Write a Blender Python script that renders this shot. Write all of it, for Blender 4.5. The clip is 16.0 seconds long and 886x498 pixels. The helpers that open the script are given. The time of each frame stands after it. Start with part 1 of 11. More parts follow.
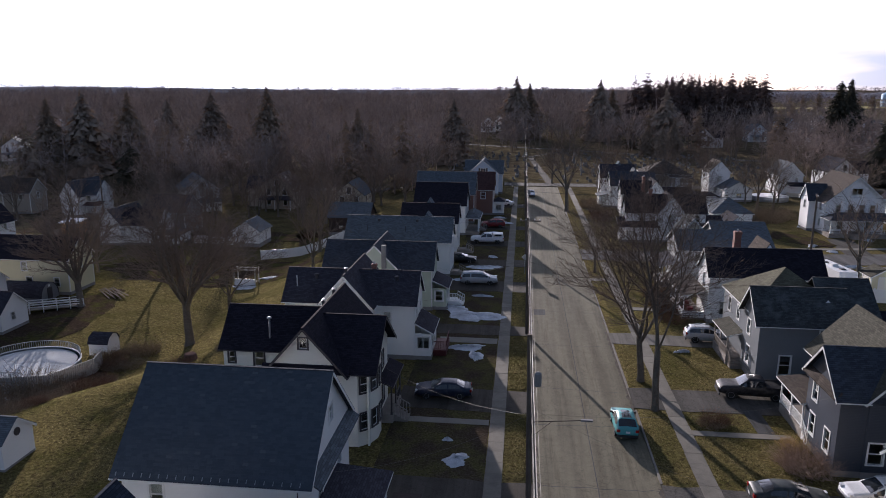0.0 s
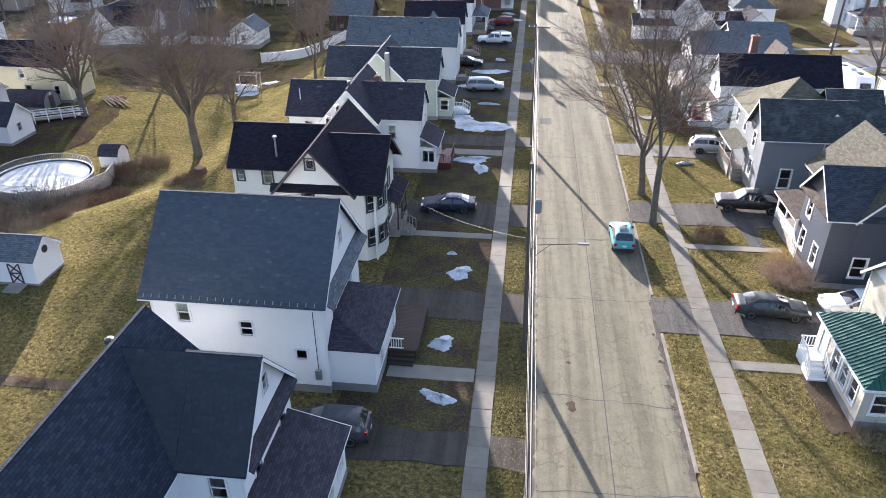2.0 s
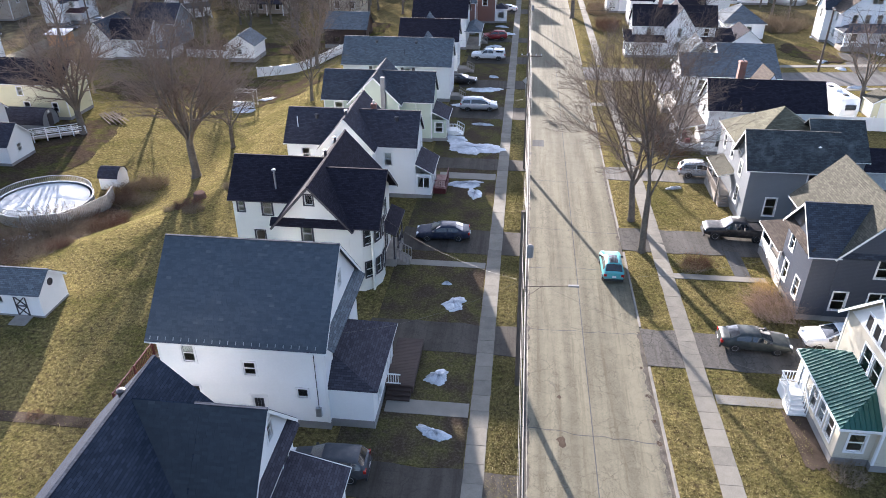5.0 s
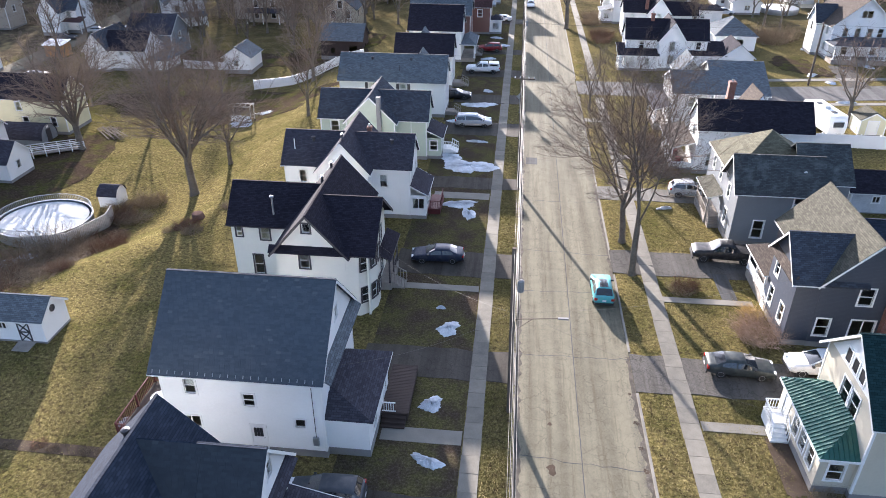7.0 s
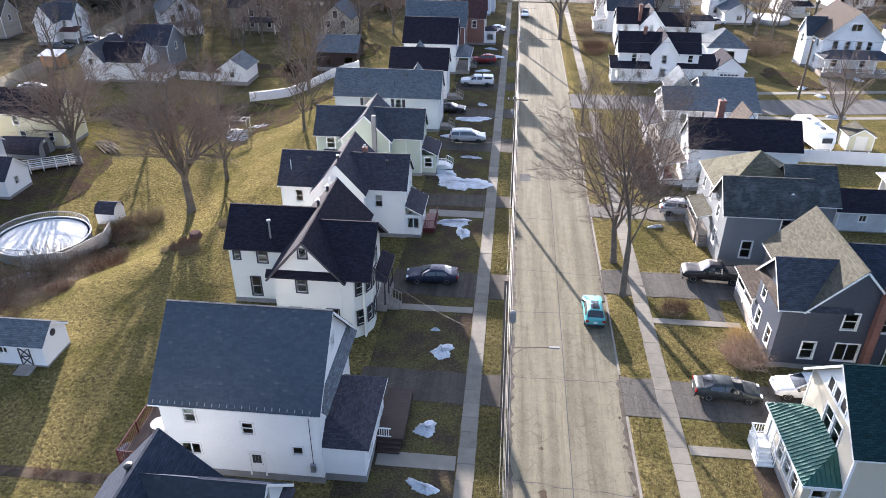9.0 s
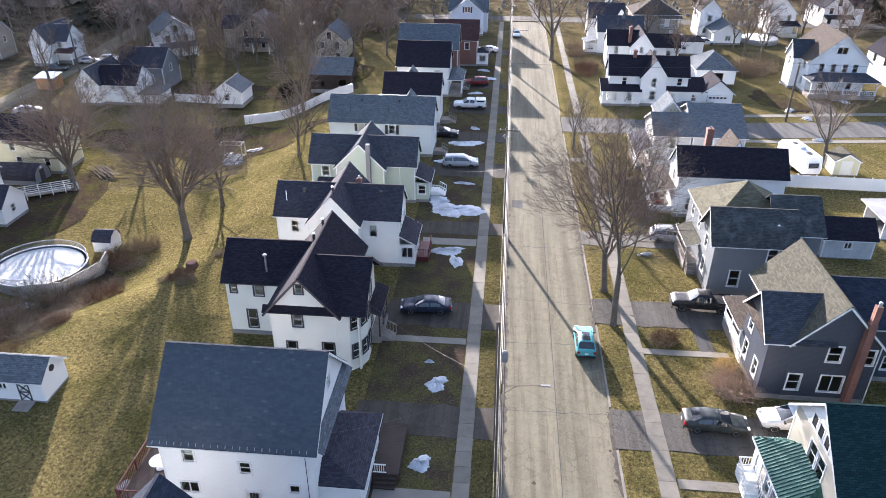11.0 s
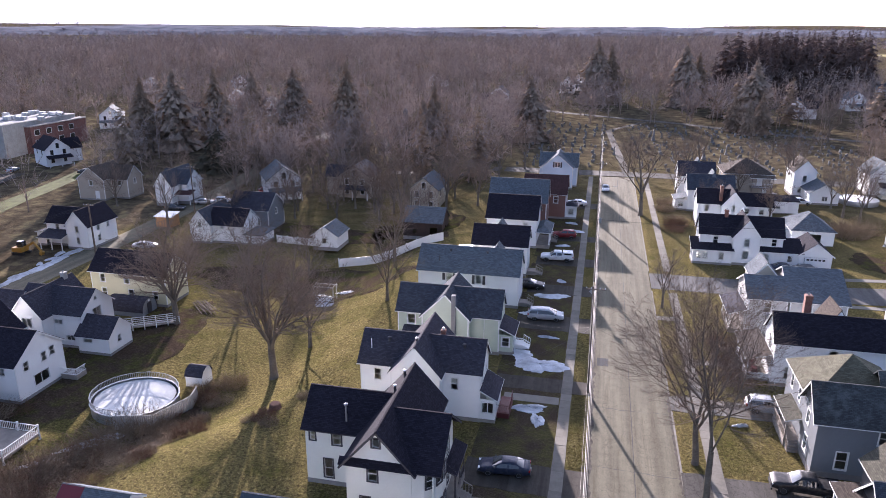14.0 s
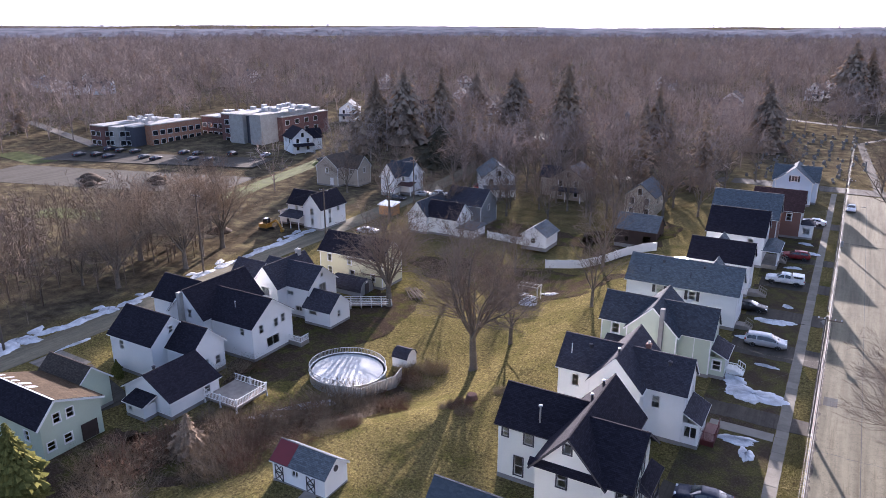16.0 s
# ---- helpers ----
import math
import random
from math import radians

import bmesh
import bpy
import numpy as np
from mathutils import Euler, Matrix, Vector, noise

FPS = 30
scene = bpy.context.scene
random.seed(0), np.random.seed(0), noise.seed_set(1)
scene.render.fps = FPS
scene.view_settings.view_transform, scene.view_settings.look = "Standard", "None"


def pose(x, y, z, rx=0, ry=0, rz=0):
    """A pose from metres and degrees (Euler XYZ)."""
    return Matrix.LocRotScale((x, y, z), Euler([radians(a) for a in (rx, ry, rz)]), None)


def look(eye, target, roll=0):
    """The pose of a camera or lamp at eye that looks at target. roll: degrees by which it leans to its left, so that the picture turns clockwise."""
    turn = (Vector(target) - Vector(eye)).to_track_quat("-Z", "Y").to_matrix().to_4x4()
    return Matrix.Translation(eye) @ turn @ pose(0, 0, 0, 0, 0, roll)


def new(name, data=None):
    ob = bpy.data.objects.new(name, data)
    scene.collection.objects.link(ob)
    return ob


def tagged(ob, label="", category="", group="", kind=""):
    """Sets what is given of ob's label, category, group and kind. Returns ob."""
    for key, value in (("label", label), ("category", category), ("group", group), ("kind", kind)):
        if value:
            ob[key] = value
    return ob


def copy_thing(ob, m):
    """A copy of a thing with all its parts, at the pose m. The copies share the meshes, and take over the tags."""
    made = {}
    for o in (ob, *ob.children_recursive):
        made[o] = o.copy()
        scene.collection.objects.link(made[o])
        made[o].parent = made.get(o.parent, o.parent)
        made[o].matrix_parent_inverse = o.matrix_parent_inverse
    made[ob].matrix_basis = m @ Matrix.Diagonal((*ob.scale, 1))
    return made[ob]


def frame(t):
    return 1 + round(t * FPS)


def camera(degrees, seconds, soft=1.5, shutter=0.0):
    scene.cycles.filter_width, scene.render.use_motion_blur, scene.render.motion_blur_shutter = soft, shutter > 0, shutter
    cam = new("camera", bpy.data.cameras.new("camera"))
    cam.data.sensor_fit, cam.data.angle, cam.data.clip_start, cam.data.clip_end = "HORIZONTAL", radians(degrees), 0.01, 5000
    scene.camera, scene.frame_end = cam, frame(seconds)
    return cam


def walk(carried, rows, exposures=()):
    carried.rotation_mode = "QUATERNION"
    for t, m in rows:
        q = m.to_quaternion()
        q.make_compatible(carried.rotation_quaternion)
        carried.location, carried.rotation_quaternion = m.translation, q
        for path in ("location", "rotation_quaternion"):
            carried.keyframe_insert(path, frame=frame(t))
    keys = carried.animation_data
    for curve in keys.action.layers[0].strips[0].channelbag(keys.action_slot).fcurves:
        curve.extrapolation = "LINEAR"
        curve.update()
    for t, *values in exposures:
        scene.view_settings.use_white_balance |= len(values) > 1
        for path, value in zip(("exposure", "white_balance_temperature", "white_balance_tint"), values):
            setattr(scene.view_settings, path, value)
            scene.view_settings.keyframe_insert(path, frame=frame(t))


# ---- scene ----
cam = camera(64.3, 16.0, 0.9)
PATH = [
    (0, (0.646, -0.241, 26.051), (0.431, 1.699, 25.614), 0.2),
    (0.5, (0.734, -0.263, 26.439), (0.519, 1.638, 25.857), 0.0),
    (1, (0.813, -0.279, 26.987), (0.597, 1.549, 26.205), -0.2),
    (1.5, (0.877, -0.184, 27.59), (0.663, 1.56, 26.635), -0.4),
    (2, (0.869, -0.104, 28.104), (0.657, 1.627, 27.126), -0.3),
    (2.5, (0.823, -0.075, 28.6), (0.615, 1.655, 27.619), -0.3),
    (3, (0.773, -0.082, 29.108), (0.567, 1.648, 28.125), -0.2),
    (3.5, (0.787, -0.148, 29.645), (0.584, 1.581, 28.66), -0.1),
    (4, (0.77, -0.213, 30.166), (0.57, 1.516, 29.181), -0.1),
    (6.5, (0.897, -0.2, 33.254), (0.711, 1.529, 32.265), 0.1),
    (7, (0.954, -0.212, 33.916), (0.771, 1.516, 32.926), 0.1),
    (7.5, (0.97, -0.186, 34.539), (0.791, 1.542, 33.548), 0.2),
    (8, (0.958, -0.146, 35.099), (0.782, 1.582, 34.108), 0.2),
    (8.5, (1.014, -0.153, 35.664), (0.841, 1.575, 34.673), 0.2),
    (11, (1.06, -0.095, 38.585), (0.906, 1.649, 37.617), 0.3),
    (11.5, (1.028, 0.005, 39.22), (0.877, 1.839, 38.435), 0.2),
    (12, (1.009, -0.081, 39.538), (0.865, 1.815, 38.919), 0.2),
    (12.5, (0.936, -0.138, 39.794), (0.797, 1.764, 39.191), 0.2),
    (13, (0.836, -0.19, 39.94), (0.643, 1.707, 39.336), 0.3),
    (13.5, (0.915, -0.046, 39.995), (0.592, 1.833, 39.39), 0.2),
    (14, (1.076, 0.101, 40.104), (0.662, 1.962, 39.498), 0.2),
    (14.5, (1.165, 0.086, 40.11), (0.746, 1.946, 39.504), 0.3),
    (15, (0.939, 0.047, 40.173), (0.495, 1.9, 39.566), 0.3),
    (15.5, (0.95, 0.084, 40.095), (0.305, 1.878, 39.49), 0.2),
    (16, (0.851, 0.219, 40.03), (-0.104, 1.869, 39.426), -0.0),
]
LIGHTNESS = [(0.0, 0.5, 5600, 25), (0.5, 0.72, 5600, 30), (1.0, 1.92, 5650, 22), (1.5, 2.25, 5650, 19), (2.0, 2.42, 5680, 20), (11.0, 2.46, 5680, 22), (11.5, 2.5, 5680, 24), (12.0, 2.48, 5650, 28), (12.5, 2.27, 5600, 31), (13.0, 2.13, 5600, 31), (13.5, 1.98, 5600, 31), (15.0, 2.04, 5600, 30), (16.0, 2.08, 5580, 30)]
walk(cam, [(t, look(eye, target, roll)) for t, eye, target, roll in PATH], LIGHTNESS)

# ==== world and sun ====
SUN_AZ, SUN_EL = radians(-19.5), radians(13.0)
world = bpy.data.worlds.new("sky")
scene.world = world
world.use_nodes = True
wn = world.node_tree
wn.nodes.clear()
sky = wn.nodes.new("ShaderNodeTexSky")
sky.sky_type, sky.sun_disc = "NISHITA", False
sky.sun_elevation, sky.sun_rotation = SUN_EL, (-SUN_AZ) % (2 * math.pi)
sky.air_density, sky.dust_density, sky.ozone_density = 1.0, 0.8, 2.5
cloud_co = wn.nodes.new("ShaderNodeTexCoord")
cloud_map = wn.nodes.new("ShaderNodeMapping")
cloud_map.inputs["Scale"].default_value = (1.2, 1.2, 7.0)
cloud = wn.nodes.new("ShaderNodeTexNoise")
cloud.inputs["Scale"].default_value, cloud.inputs["Detail"].default_value = 2.2, 5.0
cloud_ramp = wn.nodes.new("ShaderNodeValToRGB")
cloud_ramp.color_ramp.elements[0].position, cloud_ramp.color_ramp.elements[1].position = 0.34, 0.62
cloud_ramp.color_ramp.elements[0].color = (0.6, 0.6, 0.6, 1)
cloud_mix = wn.nodes.new("ShaderNodeMixRGB")
# thin cloud, brighter towards the sun
toward = wn.nodes.new("ShaderNodeVectorMath")
toward.operation = "DOT_PRODUCT"
toward.inputs[1].default_value = (math.sin(SUN_AZ) * math.cos(SUN_EL), math.cos(SUN_AZ) * math.cos(SUN_EL), math.sin(SUN_EL))
glow = wn.nodes.new("ShaderNodeMapRange")
glow.inputs["From Min"].default_value, glow.inputs["From Max"].default_value = 0.5, 1.0
glow_pow = wn.nodes.new("ShaderNodeMath")
glow_pow.operation, glow_pow.inputs[1].default_value = "POWER", 2.2
glow_col = wn.nodes.new("ShaderNodeMixRGB")
glow_col.inputs["Color1"].default_value, glow_col.inputs["Color2"].default_value = (1.1, 1.5, 1.95, 1), (14.5, 14.3, 14.2, 1)
wn.links.new(cloud_co.outputs["Generated"], toward.inputs[0])
wn.links.new(toward.outputs["Value"], glow.inputs["Value"])
wn.links.new(glow.outputs["Result"], glow_pow.inputs[0])
wn.links.new(glow_pow.outputs["Value"], glow_col.inputs["Fac"])
# the haze is brighter low down than overhead
split = wn.nodes.new("ShaderNodeSeparateXYZ")
height = wn.nodes.new("ShaderNodeMapRange")
for key, val in (("From Min", 0.0), ("From Max", 0.75), ("To Min", 2.5), ("To Max", 1.15)):
    height.inputs[key].default_value = val
hazed = wn.nodes.new("ShaderNodeMixRGB")
hazed.blend_type, hazed.inputs["Fac"].default_value = "MULTIPLY", 1.0
wn.links.new(cloud_co.outputs["Generated"], split.inputs["Vector"])
wn.links.new(split.outputs["Z"], height.inputs["Value"])
wn.links.new(glow_col.outputs["Color"], hazed.inputs["Color1"])
wn.links.new(height.outputs["Result"], hazed.inputs["Color2"])
wn.links.new(hazed.outputs["Color"], cloud_mix.inputs["Color2"])
cloud_amt = wn.nodes.new("ShaderNodeMath")
cloud_amt.operation = "MULTIPLY"
cloud_amt.inputs[1].default_value = 0.95
bg = wn.nodes.new("ShaderNodeBackground")
bg.inputs["Strength"].default_value = 0.06
wout = wn.nodes.new("ShaderNodeOutputWorld")
wn.links.new(cloud_co.outputs["Generated"], cloud_map.inputs["Vector"])
wn.links.new(cloud_map.outputs["Vector"], cloud.inputs["Vector"])
wn.links.new(cloud.outputs["Fac"], cloud_ramp.inputs["Fac"])
wn.links.new(cloud_ramp.outputs["Color"], cloud_amt.inputs[0])
wn.links.new(cloud_amt.outputs["Value"], cloud_mix.inputs["Fac"])
wn.links.new(sky.outputs["Color"], cloud_mix.inputs["Color1"])
wn.links.new(cloud_mix.outputs["Color"], bg.inputs["Color"])
wn.links.new(bg.outputs["Background"], wout.inputs["Surface"])

sun_data = bpy.data.lights.new("sun", "SUN")
sun_data.energy, sun_data.angle, sun_data.color = 5.0, radians(0.6), (1.0, 0.88, 0.69)
sun = new("sun", sun_data)
sun_way = Vector((math.sin(SUN_AZ) * math.cos(SUN_EL), math.cos(SUN_AZ) * math.cos(SUN_EL), math.sin(SUN_EL)))
sun.matrix_world = look(sun_way * 300, (0, 0, 0))

# ==== materials ====
def material(name):
    m = bpy.data.materials.new(name)
    m.use_nodes = True
    n = m.node_tree
    n.nodes.clear()
    out = n.nodes.new("ShaderNodeOutputMaterial")
    p = n.nodes.new("ShaderNodeBsdfPrincipled")
    n.links.new(p.outputs["BSDF"], out.inputs["Surface"])
    return m, n, p


def node(n, kind, **values):
    nd = n.nodes.new(kind)
    for k, v in values.items():
        nd.inputs[k].default_value = v
    return nd


def ramp(n, source, stops):
    r = n.nodes.new("ShaderNodeValToRGB")
    e = r.color_ramp.elements
    while len(e) < len(stops):
        e.new(0.5)
    for el, (pos, col) in zip(e, stops):
        el.position, el.color = pos, (*col, 1)
    n.links.new(source, r.inputs["Fac"])
    return r.outputs["Color"]


def mix(n, fac, a, b, blend="MIX"):
    m = n.nodes.new("ShaderNodeMixRGB")
    m.blend_type = blend
    for key, v in (("Fac", fac), ("Color1", a), ("Color2", b)):
        if isinstance(v, (int, float)):
            m.inputs[key].default_value = v
        elif isinstance(v, tuple):
            m.inputs[key].default_value = (*v, 1)
        else:
            n.links.new(v, m.inputs[key])
    return m.outputs["Color"]


def place(n, kind="Object"):
    return n.nodes.new("ShaderNodeTexCoord").outputs[kind]


def world_place(n):
    return n.nodes.new("ShaderNodeNewGeometry").outputs["Position"]


def noise_tex(n, co, scale, detail=4.0, rough=0.55):
    t = node(n, "ShaderNodeTexNoise", Scale=scale, Detail=detail, Roughness=rough)
    n.links.new(co, t.inputs["Vector"])
    return t.outputs["Fac"]


def bump(n, p, height, strength, dist):
    b = node(n, "ShaderNodeBump", Strength=strength, Distance=dist)
    n.links.new(height, b.inputs["Height"])
    n.links.new(b.outputs["Normal"], p.inputs["Normal"])
    return b


def mul(c, k):
    return tuple(min(1.0, v * k) for v in c)


def plain(name, color, rough=0.6, metal=0.0, spread=0.12, scale=6.0, grain=0.3, coat=0.0):
    """Paint, metal, stone: two scales of variation and a fine relief."""
    m, n, p = material(name)
    co = world_place(n)
    big, fine = noise_tex(n, co, scale * 0.15), noise_tex(n, co, scale * 4, 6.0)
    c = ramp(n, big, [(0.3, mul(color, 1 - spread)), (0.7, mul(color, 1 + spread))])
    c = mix(n, 0.35, c, ramp(n, fine, [(0.25, mul(color, 1 - 1.6 * spread)), (0.75, mul(color, 1 + spread))]))
    n.links.new(c, p.inputs["Base Color"])
    p.inputs["Roughness"].default_value, p.inputs["Metallic"].default_value = rough, metal
    p.inputs["Coat Weight"].default_value = coat
    if rough >= 0.85:
        p.inputs["Specular IOR Level"].default_value = 0.08
    if grain:
        bump(n, p, fine, grain, 0.01)
    return m


def shingles(name, color, worn=(0.2, 0.19, 0.18), width=0.33, row=0.15, wear=0.25):
    """Asphalt shingles: courses and tabs along the slope, tab by tab tone, worn patches."""
    m, n, p = material(name)
    uv = place(n, "UV")
    br = node(n, "ShaderNodeTexBrick", Scale=1.0)
    br.offset = 0.5
    br.inputs["Brick Width"].default_value, br.inputs["Row Height"].default_value = width, row
    br.inputs["Mortar Size"].default_value, br.inputs["Mortar Smooth"].default_value = 0.012, 0.3
    br.inputs["Color1"].default_value, br.inputs["Color2"].default_value = (*mul(color, 0.65), 1), (*mul(color, 1.35), 1)
    br.inputs["Mortar"].default_value = (*mul(color, 0.35), 1)
    n.links.new(uv, br.inputs["Vector"])
    co = world_place(n)
    stain, grit = noise_tex(n, co, 0.7, 6.0, 0.65), noise_tex(n, co, 60.0, 3.0)
    c = mix(n, ramp(n, stain, [(0.5, (0, 0, 0)), (0.78, (wear, wear, wear))]), br.outputs["Color"], worn)
    c = mix(n, 0.25, c, ramp(n, grit, [(0.3, mul(color, 0.5)), (0.7, mul(color, 1.6))]))
    n.links.new(c, p.inputs["Base Color"])
    p.inputs["Roughness"].default_value, p.inputs["Specular IOR Level"].default_value = 0.95, 0.08
    inv = n.nodes.new("ShaderNodeMath")
    inv.operation = "SUBTRACT"
    inv.inputs[0].default_value = 1.0
    n.links.new(br.outputs["Fac"], inv.inputs[1])
    bump(n, p, inv.outputs["Value"], 0.6, 0.012)
    return m


def siding(name, color, board=0.115, dirt=0.10):
    """Clapboards: each board slopes out towards its lower edge."""
    m, n, p = material(name)
    uv = place(n, "UV")
    sep = n.nodes.new("ShaderNodeSeparateXYZ")
    n.links.new(uv, sep.inputs["Vector"])
    div = n.nodes.new("ShaderNodeMath")
    div.operation = "DIVIDE"
    div.inputs[1].default_value = board
    n.links.new(sep.outputs["Y"], div.inputs[0])
    fr = n.nodes.new("ShaderNodeMath")
    fr.operation = "FRACT"
    n.links.new(div.outputs["Value"], fr.inputs[0])
    inv = n.nodes.new("ShaderNodeMath")
    inv.operation = "SUBTRACT"
    inv.inputs[0].default_value = 1.0
    n.links.new(fr.outputs["Value"], inv.inputs[1])
    co = world_place(n)
    big, fine = noise_tex(n, co, 0.5, 5.0, 0.6), noise_tex(n, co, 9.0, 5.0)
    c = ramp(n, big, [(0.35, mul(color, 1 - dirt)), (0.65, color)])
    c = mix(n, 0.3, c, ramp(n, fine, [(0.3, mul(color, 1 - 1.5 * dirt)), (0.6, color)]))
    n.links.new(c, p.inputs["Base Color"])
    p.inputs["Roughness"].default_value = 0.33
    bump(n, p, inv.outputs["Value"], 0.6, 0.02)
    return m


def bricks(name, c1, c2, mortar, uvs=True):
    m, n, p = material(name)
    br = node(n, "ShaderNodeTexBrick", Scale=1.0)
    br.inputs["Brick Width"].default_value, br.inputs["Row Height"].default_value = 0.22, 0.075
    br.inputs["Mortar Size"].default_value = 0.008
    br.inputs["Color1"].default_value, br.inputs["Color2"].default_value, br.inputs["Mortar"].default_value = (*c1, 1), (*c2, 1), (*mortar, 1)
    n.links.new(place(n, "UV"), br.inputs["Vector"])
    big = noise_tex(n, world_place(n), 0.8, 5.0)
    n.links.new(mix(n, 0.35, br.outputs["Color"], ramp(n, big, [(0.3, mul(c1, 0.6)), (0.7, mul(c2, 1.2))])), p.inputs["Base Color"])
    p.inputs["Roughness"].default_value = 0.85
    return m


def glass_mat(name, tint=(0.9, 0.95, 0.95), rough=0.02):
    m, n, p = material(name)
    p.inputs["Base Color"].default_value = (*tint, 1)
    p.inputs["Transmission Weight"].default_value = 1.0
    p.inputs["Roughness"].default_value, p.inputs["IOR"].default_value = rough, 1.45
    return m


def paint(name, color, metal=0.3, rough=0.5):
    m, n, p = material(name)
    co = world_place(n)
    fleck = noise_tex(n, co, 400.0, 2.0)
    dust = noise_tex(n, co, 3.0, 5.0)
    c = ramp(n, fleck, [(0.3, mul(color, 0.85)), (0.7, mul(color, 1.15))])
    c = mix(n, ramp(n, dust, [(0.45, (0, 0, 0)), (0.8, (0.22, 0.22, 0.22))]), c, (0.22, 0.2, 0.18))
    n.links.new(c, p.inputs["Base Color"])
    p.inputs["Metallic"].default_value, p.inputs["Roughness"].default_value = metal * 0.4, rough
    p.inputs["Coat Weight"].default_value, p.inputs["Coat Roughness"].default_value = 0.2, 0.05
    p.inputs["Specular IOR Level"].default_value = 0.25
    return m


def lawn(name):
    """Winter lawn: green, straw and bare earth, in patches of several sizes."""
    m, n, p = material(name)
    co = world_place(n)
    huge, big, mid, fine = noise_tex(n, co, 0.035, 3.0), noise_tex(n, co, 0.22, 5.0, 0.6), noise_tex(n, co, 2.4, 6.0, 0.7), noise_tex(n, co, 4.0, 9.0, 0.82)
    green = ramp(n, fine, [(0.32, (0.010, 0.014, 0.003)), (0.5, (0.067, 0.069, 0.02)), (0.68, (0.188, 0.176, 0.053))])
    straw = ramp(n, fine, [(0.32, (0.024, 0.020, 0.006)), (0.5, (0.152, 0.125, 0.05)), (0.68, (0.38, 0.31, 0.13))])
    earth = ramp(n, fine, [(0.3, (0.02, 0.015, 0.01)), (0.7, (0.085, 0.062, 0.038))])
    c = mix(n, ramp(n, big, [(0.36, (0.25, 0.25, 0.25)), (0.54, (1.0, 1.0, 1.0))]), green, straw)
    c = mix(n, ramp(n, huge, [(0.45, (0, 0, 0)), (0.62, (0.5, 0.5, 0.5))]), c, straw)
    c = mix(n, ramp(n, mid, [(0.47, (0, 0, 0)), (0.64, (0.85, 0.85, 0.85))]), c, earth)
    # woodland floor far out; it also darkens village ground in place of tree shade
    sep = n.nodes.new("ShaderNodeSeparateXYZ")
    n.links.new(co, sep.inputs["Vector"])
    ln = n.nodes.new("ShaderNodeVectorMath")
    ln.operation = "LENGTH"
    n.links.new(co, ln.inputs[0])
    far = n.nodes.new("ShaderNodeMapRange")
    far.inputs["From Min"].default_value, far.inputs["From Max"].default_value = 120.0, 240.0
    n.links.new(ln.outputs["Value"], far.inputs["Value"])
    west = n.nodes.new("ShaderNodeMapRange")
    west.inputs["From Min"].default_value, west.inputs["From Max"].default_value = -98.0, -104.0
    n.links.new(sep.outputs["X"], west.inputs["Value"])
    mx = n.nodes.new("ShaderNodeMath")
    mx.operation = "MAXIMUM"
    n.links.new(far.outputs["Result"], mx.inputs[0])
    n.links.new(west.outputs["Result"], mx.inputs[1])
    amt = n.nodes.new("ShaderNodeMath")
    amt.operation = "MULTIPLY"
    amt.inputs[1].default_value = 0.85
    n.links.new(mx.outputs["Value"], amt.inputs[0])
    litter = ramp(n, noise_tex(n, co, 0.25, 8.0, 0.7), [(0.35, (0.035, 0.028, 0.023)), (0.5, (0.085, 0.068, 0.052)), (0.62, (0.17, 0.145, 0.085))])
    c = mix(n, amt.outputs["Value"], c, litter)
    n.links.new(c, p.inputs["Base Color"])
    p.inputs["Roughness"].default_value = 0.95
    p.inputs["Specular IOR Level"].default_value = 0.0
    b1 = bump(n, p, fine, 0.9, 0.10)
    return m


